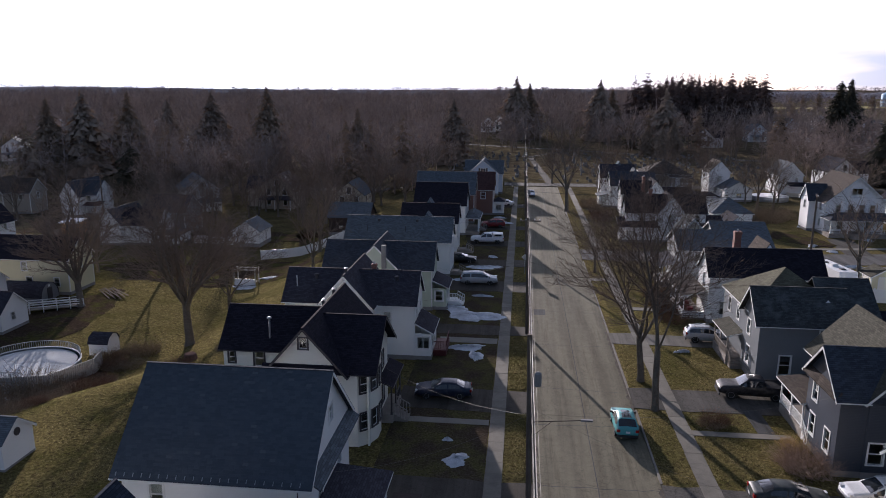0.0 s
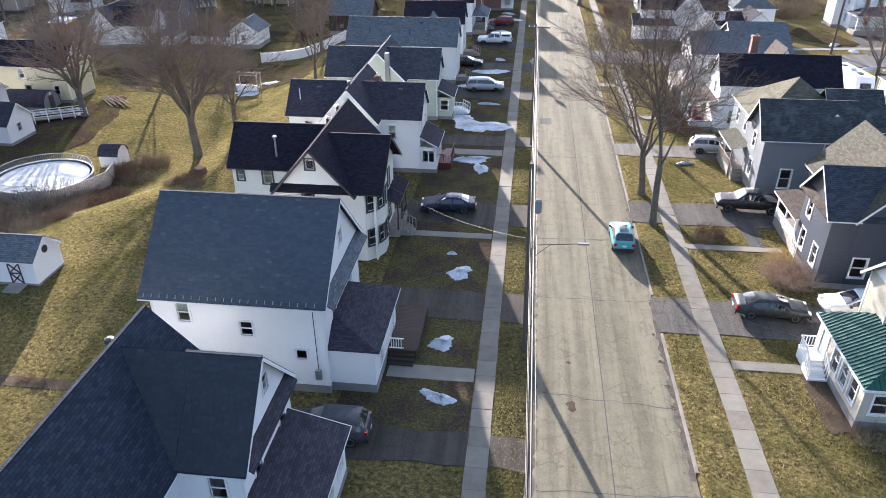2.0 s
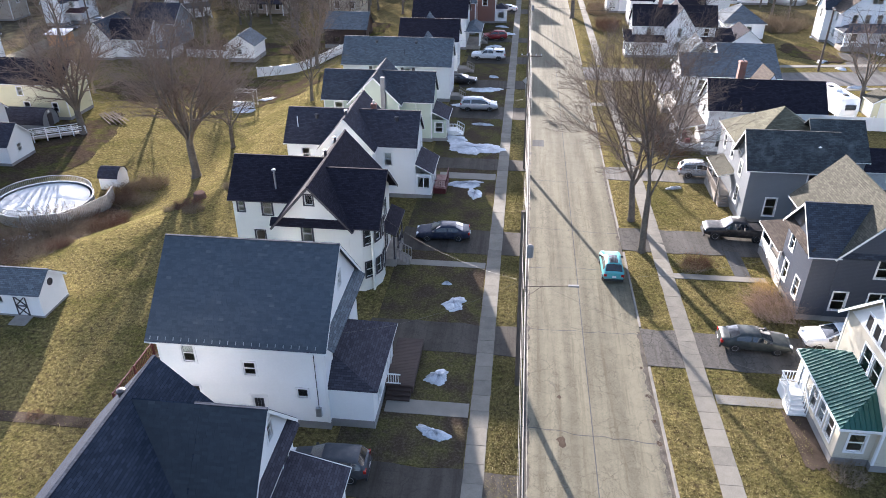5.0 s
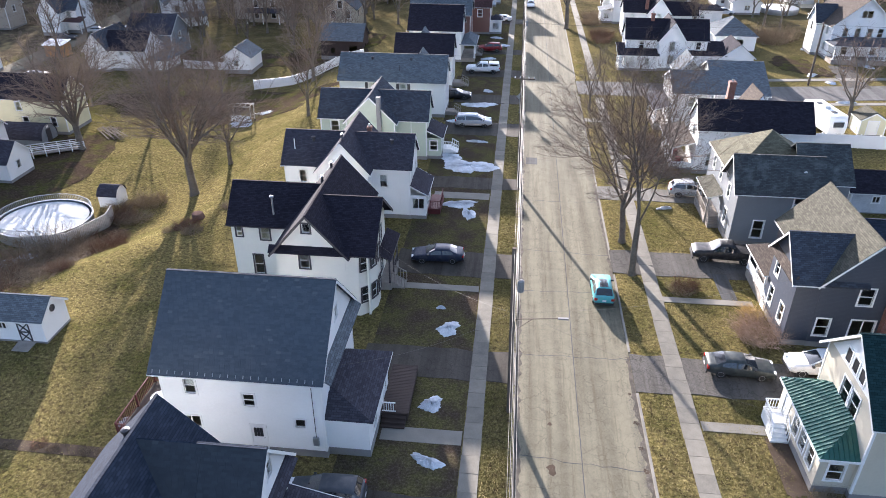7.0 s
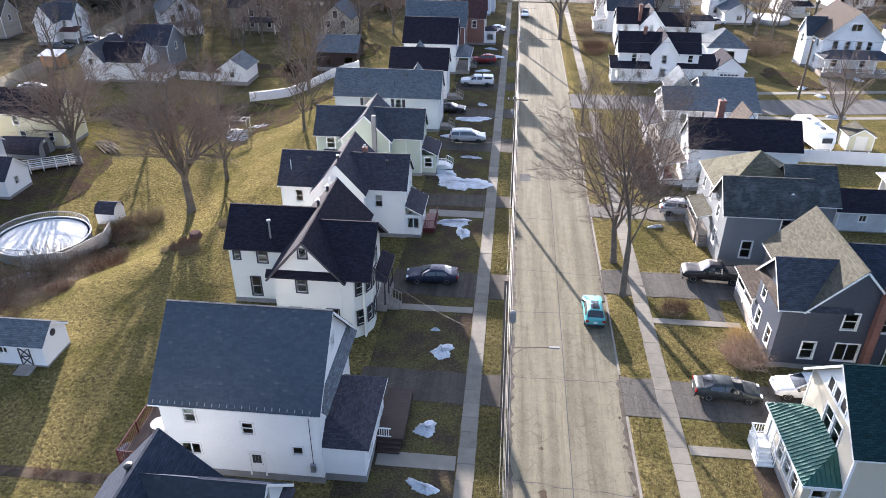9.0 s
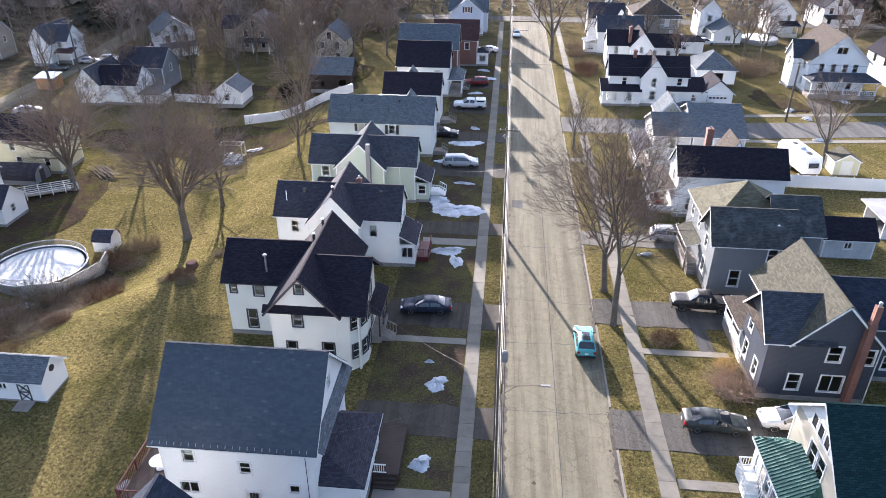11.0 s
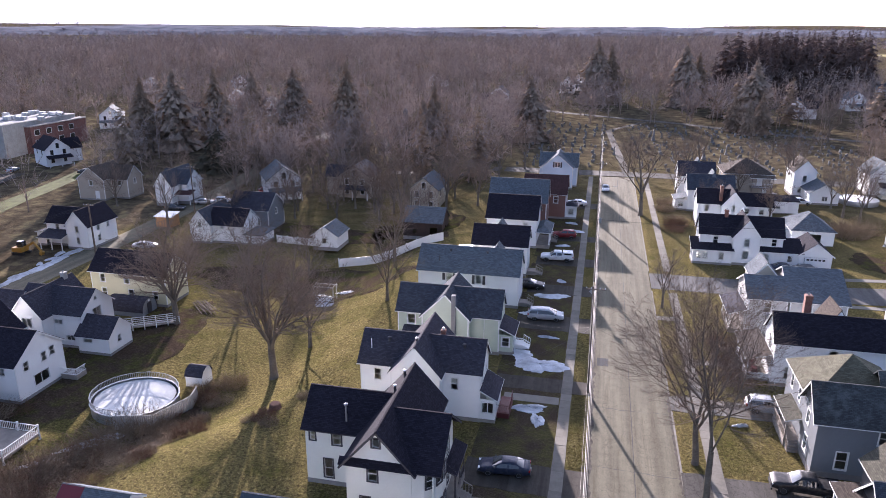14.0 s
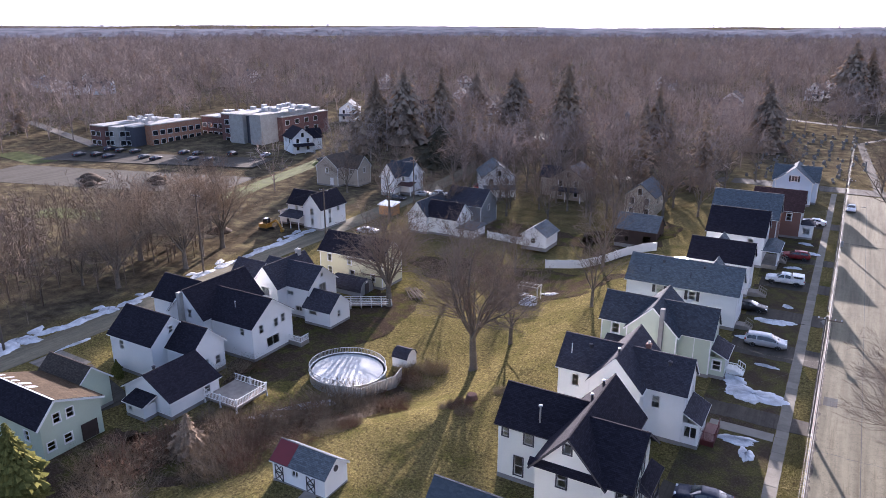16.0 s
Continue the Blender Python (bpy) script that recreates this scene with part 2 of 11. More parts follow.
def asphalt(name, tone=0.10, warm=(1.0, 0.96, 0.9), crack=0.7):
    m, n, p = material(name)
    co = world_place(n)
    big, mid, fine = noise_tex(n, co, 0.12, 4.0, 0.6), noise_tex(n, co, 1.1, 6.0, 0.65), noise_tex(n, co, 40.0, 3.0)
    stretch = node(n, "ShaderNodeMapping", Scale=(1.0, 0.045, 1.0))
    n.links.new(co, stretch.inputs["Vector"])
    lane = noise_tex(n, stretch.outputs["Vector"], 0.9, 3.0)
    base = tuple(tone * w for w in warm)
    c = ramp(n, big, [(0.3, mul(base, 0.75)), (0.7, mul(base, 1.2))])
    c = mix(n, 0.5, c, ramp(n, mid, [(0.36, mul(base, 0.4)), (0.64, mul(base, 1.5))]))
    c = mix(n, 0.3, c, ramp(n, noise_tex(n, co, 7.0, 8.0, 0.75), [(0.35, mul(base, 0.35)), (0.65, mul(base, 1.6))]))
    c = mix(n, 0.5, c, ramp(n, lane, [(0.36, mul(base, 0.55)), (0.64, mul(base, 1.45))]))
    c = mix(n, 0.2, c, ramp(n, fine, [(0.3, mul(base, 0.5)), (0.7, mul(base, 1.7))]))
    warp = node(n, "ShaderNodeTexNoise", Scale=1.3, Detail=6.0, Roughness=0.65)
    n.links.new(co, warp.inputs["Vector"])
    wv = mix(n, 0.9, co, warp.outputs["Color"], "ADD")
    vor = node(n, "ShaderNodeTexVoronoi", Scale=0.9, Randomness=1.0)
    vor.feature = "DISTANCE_TO_EDGE"
    n.links.new(wv, vor.inputs["Vector"])
    where = ramp(n, noise_tex(n, co, 0.3, 5.0, 0.65), [(0.38, (0, 0, 0)), (0.56, (crack, crack, crack))])
    line = ramp(n, vor.outputs["Distance"], [(0.0, (1, 1, 1)), (0.03, (0, 0, 0))])
    cr = mix(n, 1.0, line, where, "MULTIPLY")
    c = mix(n, cr, c, mul(base, 0.38))
    alligator = node(n, "ShaderNodeTexVoronoi", Scale=3.2, Randomness=1.0)
    alligator.feature = "DISTANCE_TO_EDGE"
    n.links.new(wv, alligator.inputs["Vector"])
    spots = ramp(n, noise_tex(n, stretch.outputs["Vector"], 0.8, 5.0, 0.7), [(0.44, (0, 0, 0)), (0.56, (crack, crack, crack))])
    net = ramp(n, alligator.outputs["Distance"], [(0.0, (0.8, 0.8, 0.8)), (0.07, (0, 0, 0))])
    c = mix(n, mix(n, 1.0, net, spots, "MULTIPLY"), c, mul(base, 0.45))
    stain = noise_tex(n, stretch.outputs["Vector"], 2.6, 6.0, 0.7)
    c = mix(n, ramp(n, stain, [(0.52, (0, 0, 0)), (0.7, (0.55, 0.55, 0.55))]), c, tuple(0.5 * b * k for b, k in zip(base, (1.0, 0.92, 0.82))))
    n.links.new(c, p.inputs["Base Color"])
    p.inputs["Roughness"].default_value = 0.85
    p.inputs["Specular IOR Level"].default_value = 0.05
    pits = mix(n, 0.5, noise_tex(n, co, 9.0, 8.0, 0.75), fine)
    bump(n, p, pits, 0.8, 0.03)
    return m


def leafy(name, c0, c1, rough=0.8, patch=5.0, share=0.3):
    """Twigs, bark, needles: tone by island, with a fine grain."""
    m, n, p = material(name)
    geo = n.nodes.new("ShaderNodeNewGeometry")
    oi = n.nodes.new("ShaderNodeObjectInfo")
    c = ramp(n, geo.outputs["Random Per Island"], [(0.0, c0), (1.0, c1)])
    g = noise_tex(n, geo.outputs["Position"], patch, 4.0)
    c = mix(n, share, c, ramp(n, g, [(0.35, mul(c0, 0.5)), (0.65, mul(c1, 1.25))]))
    c = mix(n, 0.25, c, ramp(n, oi.outputs["Random"], [(0.0, mul(c0, 0.8)), (1.0, mul(c1, 1.15))]))
    n.links.new(c, p.inputs["Base Color"])
    p.inputs["Roughness"].default_value = rough
    p.inputs["Specular IOR Level"].default_value = 0.0
    return m


WHITE = siding("white_clapboard", (0.86, 0.86, 0.84), dirt=0.06)
PALE_GREY = siding("pale_grey_clapboard", (0.56, 0.55, 0.53), dirt=0.12)
CREAM = siding("cream_clapboard", (0.84, 0.82, 0.72), dirt=0.06)
PALE_GREEN = siding("pale_green_clapboard", (0.52, 0.58, 0.455))
YELLOW = siding("pale_yellow_clapboard", (0.66, 0.62, 0.40))
GREY_SIDE = siding("grey_clapboard", (0.205, 0.22, 0.235))
NAVY_SIDE = siding("dark_blue_grey_clapboard", (0.060, 0.070, 0.092))
BEIGE_SIDE = siding("beige_clapboard", (0.58, 0.53, 0.42))
TAN_SIDE = siding("tan_clapboard", (0.42, 0.37, 0.30))
BLUE_SIDE = siding("pale_blue_clapboard", (0.62, 0.70, 0.78))
BROWN_SIDE = siding("red_brown_siding", (0.20, 0.10, 0.075))
TRIM = plain("white_trim_paint", (0.80, 0.80, 0.78), 0.5, spread=0.06)
DARK_TRIM = plain("dark_trim_paint", (0.05, 0.045, 0.05), 0.5)
ROOF_BLUE = shingles("slate_blue_shingles", (0.06, 0.067, 0.082), (0.13, 0.135, 0.14))
ROOF_DARK = shingles("charcoal_shingles", (0.055, 0.053, 0.066), (0.10, 0.10, 0.11))
ROOF_BLACK = shingles("black_shingles", (0.024, 0.022, 0.031), (0.042, 0.039, 0.048), wear=0.15)
ROOF_GREY = shingles("grey_shingles", (0.125, 0.14, 0.155), (0.2, 0.21, 0.22))
ROOF_MOSS = shingles("mottled_green_grey_shingles", (0.062, 0.068, 0.07), (0.19, 0.21, 0.2), wear=0.85)
ROOF_TAUPE = shingles("taupe_grey_shingles", (0.084, 0.081, 0.064), (0.14, 0.134, 0.105))
ROOF_NAVY = shingles("dark_navy_shingles", (0.034, 0.042, 0.06), (0.075, 0.082, 0.095))
ROOF_RED = shingles("maroon_shingles", (0.075, 0.042, 0.04), (0.1, 0.07, 0.065))
ROOF_BROWN = shingles("brown_shingles", (0.08, 0.066, 0.056), (0.13, 0.11, 0.09))
ROOF_TEAL = shingles("dark_teal_shingles", (0.016, 0.038, 0.04), (0.03, 0.055, 0.055), wear=0.15)
# mottled tan with the sun's warm light on the hip put into it
ROOF_SUN_TAN = shingles("sunlit_tan_shingles", (0.125, 0.118, 0.084), (0.22, 0.205, 0.14), wear=0.8)
ROOF_TAN = shingles("worn_tan_roofing", (0.06, 0.042, 0.026), (0.105, 0.075, 0.05), wear=0.8)
METAL_GREEN = plain("green_metal_roofing", (0.026, 0.10, 0.075), 0.35, 0.2, spread=0.2)
METAL_GREY = plain("galvanised_metal", (0.45, 0.46, 0.47), 0.4, 0.7)
KERB = plain("weathered_kerb_concrete", (0.22, 0.205, 0.18), 0.9, spread=0.3, scale=6.0, grain=0.5)
CONCRETE = plain("pavement_concrete", (0.225, 0.21, 0.182), 0.9, spread=0.16, scale=5.0, grain=0.5)
FOUNDATION = plain("foundation_block", (0.26, 0.25, 0.24), 0.9, spread=0.2, grain=0.5)
BRICK = bricks("chimney_brick", (0.17, 0.062, 0.043), (0.25, 0.10, 0.068), (0.24, 0.21, 0.18))
SCHOOL_BRICK = bricks("school_brick", (0.13, 0.05, 0.04), (0.18, 0.075, 0.058), (0.19, 0.16, 0.145))
GREY_BRICK = bricks("grey_block", (0.33, 0.32, 0.29), (0.40, 0.38, 0.34), (0.42, 0.41, 0.38))
GLASS = glass_mat("window_glass")
CURTAIN = plain("window_blind", (0.55, 0.54, 0.50), 0.9)
LAWN = lawn("winter_lawn")
ROAD = asphalt("worn_asphalt", 0.168, (1.0, 0.91, 0.66), 0.55)
ROAD_GREY = asphalt("grey_asphalt", 0.135, (1.0, 0.96, 0.92), 0.35)
DRIVE = asphalt("dark_asphalt", 0.075, (1.0, 0.89, 0.76), 0.5)
PATCH = asphalt("asphalt_patch", 0.08, (1, 1, 1), 0.2)
GRAVEL = asphalt("gravel", 0.16, (1.0, 0.93, 0.82), 0.1)
SNOW = plain("old_snow", (0.55, 0.57, 0.60), 0.7, spread=0.5, scale=4.0, grain=1.0)
BARK = leafy("grey_bark", (0.12, 0.102, 0.084), (0.22, 0.19, 0.155))
TWIG = leafy("bare_twigs", (0.105, 0.083, 0.068), (0.27, 0.21, 0.165))
TWIG_SUNLIT = leafy("sunlit_tan_twigs", (0.19, 0.145, 0.105), (0.42, 0.33, 0.24))
# far twigs paler and greyer to stand in for haze
FAR_WOODS = leafy("haze_lifted_twigs", (0.22, 0.18, 0.18), (0.38, 0.32, 0.32), 0.8, 0.02, 0.6)
TWIG_RED = leafy("reddish_twigs", (0.085, 0.056, 0.05), (0.15, 0.10, 0.085))
# woodland tones lifted too, for haze and glare
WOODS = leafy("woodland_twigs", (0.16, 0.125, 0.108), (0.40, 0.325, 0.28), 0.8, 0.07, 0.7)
NEEDLE = leafy("dark_needles", (0.03, 0.03, 0.022), (0.09, 0.08, 0.055))
NEEDLE_GREEN = leafy("yellow_green_needles", (0.04, 0.045, 0.014), (0.17, 0.16, 0.05))
# both browns are lifted to stand in for backlight and glare on spruces
NEEDLE_BROWN = leafy("rusty_needles", (0.15, 0.11, 0.08), (0.36, 0.27, 0.19))
NEEDLE_LIT = leafy("backlit_spruce_needles", (0.155, 0.115, 0.09), (0.40, 0.31, 0.23))
PINE = leafy("dull_brown_pine_needles", (0.055, 0.04, 0.036), (0.18, 0.13, 0.11), 0.8, 0.1, 0.5)
BRUSH = leafy("brown_brush_stems", (0.11, 0.084, 0.062), (0.34, 0.27, 0.19))
BUSH_TWIG = leafy("pinkish_brown_bush_twigs", (0.16, 0.115, 0.09), (0.42, 0.32, 0.25))
BRUSH_RED = leafy("red_brown_brush_stems", (0.085, 0.05, 0.036), (0.24, 0.15, 0.105))
STRAW = leafy("dry_grass_blades", (0.30, 0.215, 0.09), (0.58, 0.44, 0.22))
WOOD_POLE = plain("weathered_pole_wood", (0.13, 0.105, 0.085), 0.9, spread=0.25, scale=8.0)
FENCE_WOOD = plain("weathered_fence_wood", (0.28, 0.25, 0.22), 0.9, spread=0.25, scale=8.0)
PALE_BOARD = plain("sun_bleached_boards", (0.44, 0.42, 0.39), 0.85, spread=0.2, scale=8.0)
DEEP_RED = plain("deep_red_paint", (0.10, 0.018, 0.018), 0.6, spread=0.2)
RED_WOOD = plain("red_stained_deck", (0.10, 0.024, 0.02), 0.7, spread=0.2)
BROWN_WOOD = plain("brown_stained_wood", (0.042, 0.026, 0.02), 0.8, spread=0.25)
VINYL = plain("white_vinyl", (0.78, 0.78, 0.77), 0.45, spread=0.05)
POOL_COVER = plain("pale_pool_cover", (0.40, 0.42, 0.43), 0.5, spread=0.3, scale=3.0)
STONE = plain("headstone_granite", (0.16, 0.157, 0.155), 0.7, spread=0.3)
RUBBER = plain("tyre_rubber", (0.02, 0.02, 0.02), 0.8)
RIM = plain("alloy_rim", (0.55, 0.55, 0.56), 0.3, 0.8)
CHROME = plain("chrome", (0.7, 0.7, 0.72), 0.15, 1.0, grain=0)
BLACK_PLASTIC = plain("black_plastic", (0.025, 0.025, 0.027), 0.5)
LAMP_RED = plain("red_lens", (0.35, 0.015, 0.012), 0.2, grain=0)
LAMP_CLEAR = plain("clear_lens", (0.75, 0.76, 0.78), 0.12, grain=0)
WIRE = plain("black_cable", (0.03, 0.03, 0.03), 0.6)
WIRE_PALE = plain("bare_cable", (0.17, 0.16, 0.13), 0.6, 0.2)
BLUE_PAINT = plain("water_tower_paint", (0.35, 0.55, 0.75), 0.5)
YELLOW_PAINT = plain("machine_yellow", (0.36, 0.20, 0.03), 0.5)
ORANGE_WOOD = plain("new_shed_wood", (0.42, 0.22, 0.09), 0.8, spread=0.2)
TRASH = plain("dark_red_plastic", (0.16, 0.015, 0.02), 0.4)
GREEN = plain("rough_green_grass", (0.085, 0.095, 0.03), 0.95, spread=0.4, scale=3.0, grain=1.0)
DIRT = plain("bare_soil", (0.075, 0.055, 0.04), 0.95, spread=0.4, scale=6.0, grain=0.8)


def blades():
    """Short winter grass: tone by blade, light passing through."""
    m, n, p = material("grass_blades")
    geo = n.nodes.new("ShaderNodeNewGeometry")
    c = ramp(n, geo.outputs["Random Per Island"], [(0.0, (0.12, 0.112, 0.046)), (0.4, (0.22, 0.188, 0.088)), (0.75, (0.34, 0.28, 0.145)), (1.0, (0.47, 0.39, 0.215))])
    patch = noise_tex(n, geo.outputs["Position"], 0.22, 5.0, 0.6)
    c = mix(n, ramp(n, patch, [(0.40, (0.65, 0.65, 0.65)), (0.58, (0, 0, 0))]), c, (0.16, 0.148, 0.058))
    clump = noise_tex(n, geo.outputs["Position"], 1.8, 7.0, 0.75)
    c = mix(n, ramp(n, clump, [(0.40, (0.6, 0.6, 0.6)), (0.56, (0, 0, 0))]), c, (0.07, 0.07, 0.022))
    n.links.new(c, p.inputs["Base Color"])
    p.inputs["Roughness"].default_value = 0.8
    p.inputs["Specular IOR Level"].default_value = 0.0
    tr = n.nodes.new("ShaderNodeBsdfTranslucent")
    n.links.new(c, tr.inputs["Color"])
    both = n.nodes.new("ShaderNodeMixShader")
    both.inputs["Fac"].default_value = 0.6
    n.links.new(p.outputs["BSDF"], both.inputs[1])
    n.links.new(tr.outputs["BSDF"], both.inputs[2])
    out = next(nd for nd in n.nodes if nd.type == "OUTPUT_MATERIAL")
    n.links.new(both.outputs["Shader"], out.inputs["Surface"])
    return m


GRASS = blades()


def tab_material(name, k=1.0):
    """Single shingles: tone piece by piece, with grit."""
    m, n, p = material(name)
    geo, oi = n.nodes.new("ShaderNodeNewGeometry"), n.nodes.new("ShaderNodeObjectInfo")
    both = n.nodes.new("ShaderNodeMath")
    both.operation = "ADD"
    n.links.new(geo.outputs["Random Per Island"], both.inputs[0])
    n.links.new(oi.outputs["Random"], both.inputs[1])
    one = n.nodes.new("ShaderNodeMath")
    one.operation = "FRACT"
    n.links.new(both.outputs["Value"], one.inputs[0])
    c = ramp(n, one.outputs["Value"], [(q, mul(col, k)) for q, col in [(0.0, (0.048, 0.062, 0.077)), (0.6, (0.062, 0.079, 0.097)), (0.985, (0.074, 0.093, 0.111)), (1.0, (0.115, 0.13, 0.142))]])
    wear = noise_tex(n, geo.outputs["Position"], 0.8, 6.0, 0.65)
    c = mix(n, ramp(n, wear, [(0.5, (0, 0, 0)), (0.75, (0.4, 0.4, 0.4))]), c, mul((0.12, 0.13, 0.14), k))
    grit = noise_tex(n, geo.outputs["Position"], 55.0, 3.0)
    c = mix(n, 0.25, c, ramp(n, grit, [(0.3, mul((0.02, 0.024, 0.03), k)), (0.7, mul((0.11, 0.12, 0.14), k))]))
    n.links.new(c, p.inputs["Base Color"])
    p.inputs["Roughness"].default_value = 0.85
    return m


TAB = tab_material("blue_grey_shingle_tabs")
TAB_NAVY = tab_material("navy_shingle_tabs", 0.5)


FLAT_ROOF = plain("pale_roof_membrane", (0.22, 0.22, 0.23), 0.8, spread=0.6, scale=0.25)
DARK_PANEL = plain("dark_blue_grey_panels", (0.06, 0.065, 0.085), 0.6, spread=0.15)
ORANGE_BRICK = bricks("orange_brick", (0.33, 0.15, 0.08), (0.42, 0.20, 0.11), (0.35, 0.3, 0.25))


def yard():
    """Trodden front yard: bare brown soil, dull dead grass, a little moss."""
    m, n, p = material("trodden_yard")
    co = world_place(n)
    big, mid, fine = noise_tex(n, co, 0.35, 5.0, 0.6), noise_tex(n, co, 1.7, 6.0, 0.7), noise_tex(n, co, 6.0, 9.0, 0.8)
    soil = ramp(n, fine, [(0.3, (0.022, 0.016, 0.012)), (0.5, (0.06, 0.046, 0.034)), (0.72, (0.13, 0.105, 0.08))])
    dead = ramp(n, fine, [(0.3, (0.025, 0.024, 0.01)), (0.5, (0.085, 0.078, 0.032)), (0.72, (0.19, 0.165, 0.08))])
    c = mix(n, ramp(n, big, [(0.40, (0, 0, 0)), (0.6, (1, 1, 1))]), soil, dead)
    c = mix(n, ramp(n, mid, [(0.5, (0, 0, 0)), (0.66, (0.8, 0.8, 0.8))]), c, soil)
    n.links.new(c, p.inputs["Base Color"])
    p.inputs["Roughness"].default_value = 0.95
    p.inputs["Specular IOR Level"].default_value = 0.0
    bump(n, p, fine, 0.9, 0.06)
    return m


YARD = yard()


def litter():
    """Dead leaves and soil with thin tufts of grass, toned down to stand in for shade."""
    m, n, p = material("leaf_litter")
    co = world_place(n)
    big, fine = noise_tex(n, co, 0.3, 6.0, 0.7), noise_tex(n, co, 5.0, 9.0, 0.8)
    leaf = ramp(n, fine, [(0.3, (0.012, 0.009, 0.007)), (0.5, (0.056, 0.041, 0.03)), (0.7, (0.15, 0.11, 0.078))])
    tuft = ramp(n, fine, [(0.3, (0.02, 0.022, 0.006)), (0.5, (0.07, 0.07, 0.022)), (0.7, (0.17, 0.155, 0.055))])
    c = mix(n, ramp(n, big, [(0.46, (0, 0, 0)), (0.62, (0.9, 0.9, 0.9))]), leaf, tuft)
    n.links.new(c, p.inputs["Base Color"])
    p.inputs["Roughness"].default_value = 0.95
    p.inputs["Specular IOR Level"].default_value = 0.0
    bump(n, p, fine, 0.9, 0.08)
    return m


LITTER = litter()
DRIVE_PALE = asphalt("faded_asphalt", 0.095, (1.0, 0.93, 0.84), 0.9)
LUMPS = plain("asphalt_lumps", (0.155, 0.138, 0.112), 0.95, spread=0.4, scale=9.0, grain=0.6)
EDGE = plain("crumbled_asphalt", (0.10, 0.088, 0.075), 0.95, spread=0.5, scale=9.0, grain=1.0)

# ==== geometry helpers ====
class Geo:
    """Collects faces; texture coordinates run in metres along each face."""

    def __init__(self):
        self.v, self.f, self.weld = [], [], True

    def poly(self, *pts):
        k = len(self.v)
        self.v.extend(tuple(p) for p in pts)
        self.f.append(tuple(range(k, k + len(pts))))
        return self

    def box(self, x0, y0, z0, x1, y1, z1):
        k = len(self.v)
        self.v += [(x0, y0, z0), (x1, y0, z0), (x1, y1, z0), (x0, y1, z0), (x0, y0, z1), (x1, y0, z1), (x1, y1, z1), (x0, y1, z1)]
        for a in ((0, 3, 2, 1), (4, 5, 6, 7), (0, 1, 5, 4), (1, 2, 6, 5), (2, 3, 7, 6), (3, 0, 4, 7)):
            self.f.append(tuple(k + i for i in a))
        return self

    def prism(self, pts, shift):
        """A polygon pushed along shift."""
        s = Vector(shift)
        a, b = [Vector(p) for p in pts], [Vector(p) + s for p in pts]
        nrm = sum((a[i].cross(a[(i + 1) % len(a)]) for i in range(len(a))), Vector())
        if nrm.dot(s) > 0:
            a, b = b, a
        k, c = len(self.v), len(a)
        self.v += [tuple(p) for p in a + b]
        self.f.append(tuple(range(k, k + c)))
        self.f.append(tuple(k + c + i for i in reversed(range(c))))
        for i in range(c):
            j = (i + 1) % c
            self.f.append((k + i, k + c + i, k + c + j, k + j))
        return self

    def beam(self, p, q, w, h):
        """A squared bar from p to q, w wide level and h high."""
        p, q = Vector(p), Vector(q)
        d = (q - p).normalized()
        side = d.cross(Vector((0, 0, 1)))
        side = side.normalized() if side.length > 1e-4 else Vector((1, 0, 0))
        up = side.cross(d)
        s, u = side * w / 2, up * h / 2
        return self.prism([p - s - u, p + s - u, p + s + u, p - s + u], q - p)

    def loft(self, x, y, steps):
        """A square column; steps: (width, height) from the foot up."""
        k = len(self.v)
        for w, z in steps:
            h = w / 2
            self.v += [(x - h, y - h, z), (x + h, y - h, z), (x + h, y + h, z), (x - h, y + h, z)]
        for a in range(len(steps) - 1):
            for i in range(4):
                j = (i + 1) % 4
                self.f.append((k + a * 4 + i, k + a * 4 + j, k + a * 4 + 4 + j, k + a * 4 + 4 + i))
        self.f.append((k + 3, k + 2, k + 1, k))
        e = k + 4 * (len(steps) - 1)
        self.f.append((e, e + 1, e + 2, e + 3))
        return self

    def ring(self, w, h, t, y0, y1, z=0.0, x=0.0, sill=0.0):
        """A mitred frame round a w x h opening that looks to -y."""
        i = [(x - w / 2, z - h / 2), (x + w / 2, z - h / 2), (x + w / 2, z + h / 2), (x - w / 2, z + h / 2)]
        o = [(x - w / 2 - t - sill, z - h / 2 - t), (x + w / 2 + t + sill, z - h / 2 - t), (x + w / 2 + t, z + h / 2 + t), (x - w / 2 - t, z + h / 2 + t)]
        for a in range(4):
            b = (a + 1) % 4
            for q in ([(*o[a], y0), (*o[b], y0), (*i[b], y0), (*i[a], y0)], [(*i[a], y1), (*i[b], y1), (*o[b], y1), (*o[a], y1)], [(*o[a], y1), (*o[b], y1), (*o[b], y0), (*o[a], y0)], [(*i[a], y0), (*i[b], y0), (*i[b], y1), (*i[a], y1)]):
                self.poly(*[(px, py, pz) for px, pz, py in q])
        return self

    def tube(self, p, q, r0, r1, n=6, cap=True):
        p, q = Vector(p), Vector(q)
        d = (q - p).normalized()
        a = d.orthogonal().normalized()
        b = d.cross(a)
        k = len(self.v)
        for c, r in ((p, r0), (q, r1)):
            for i in range(n):
                t = 2 * math.pi * i / n
                self.v.append(tuple(c + (a * math.cos(t) + b * math.sin(t)) * r))
        for i in range(n):
            j = (i + 1) % n
            self.f.append((k + i, k + j, k + n + j, k + n + i))
        if cap:
            self.f.append(tuple(k + n + i for i in range(n)))
            self.f.append(tuple(k + n - 1 - i for i in range(n)))
        return self

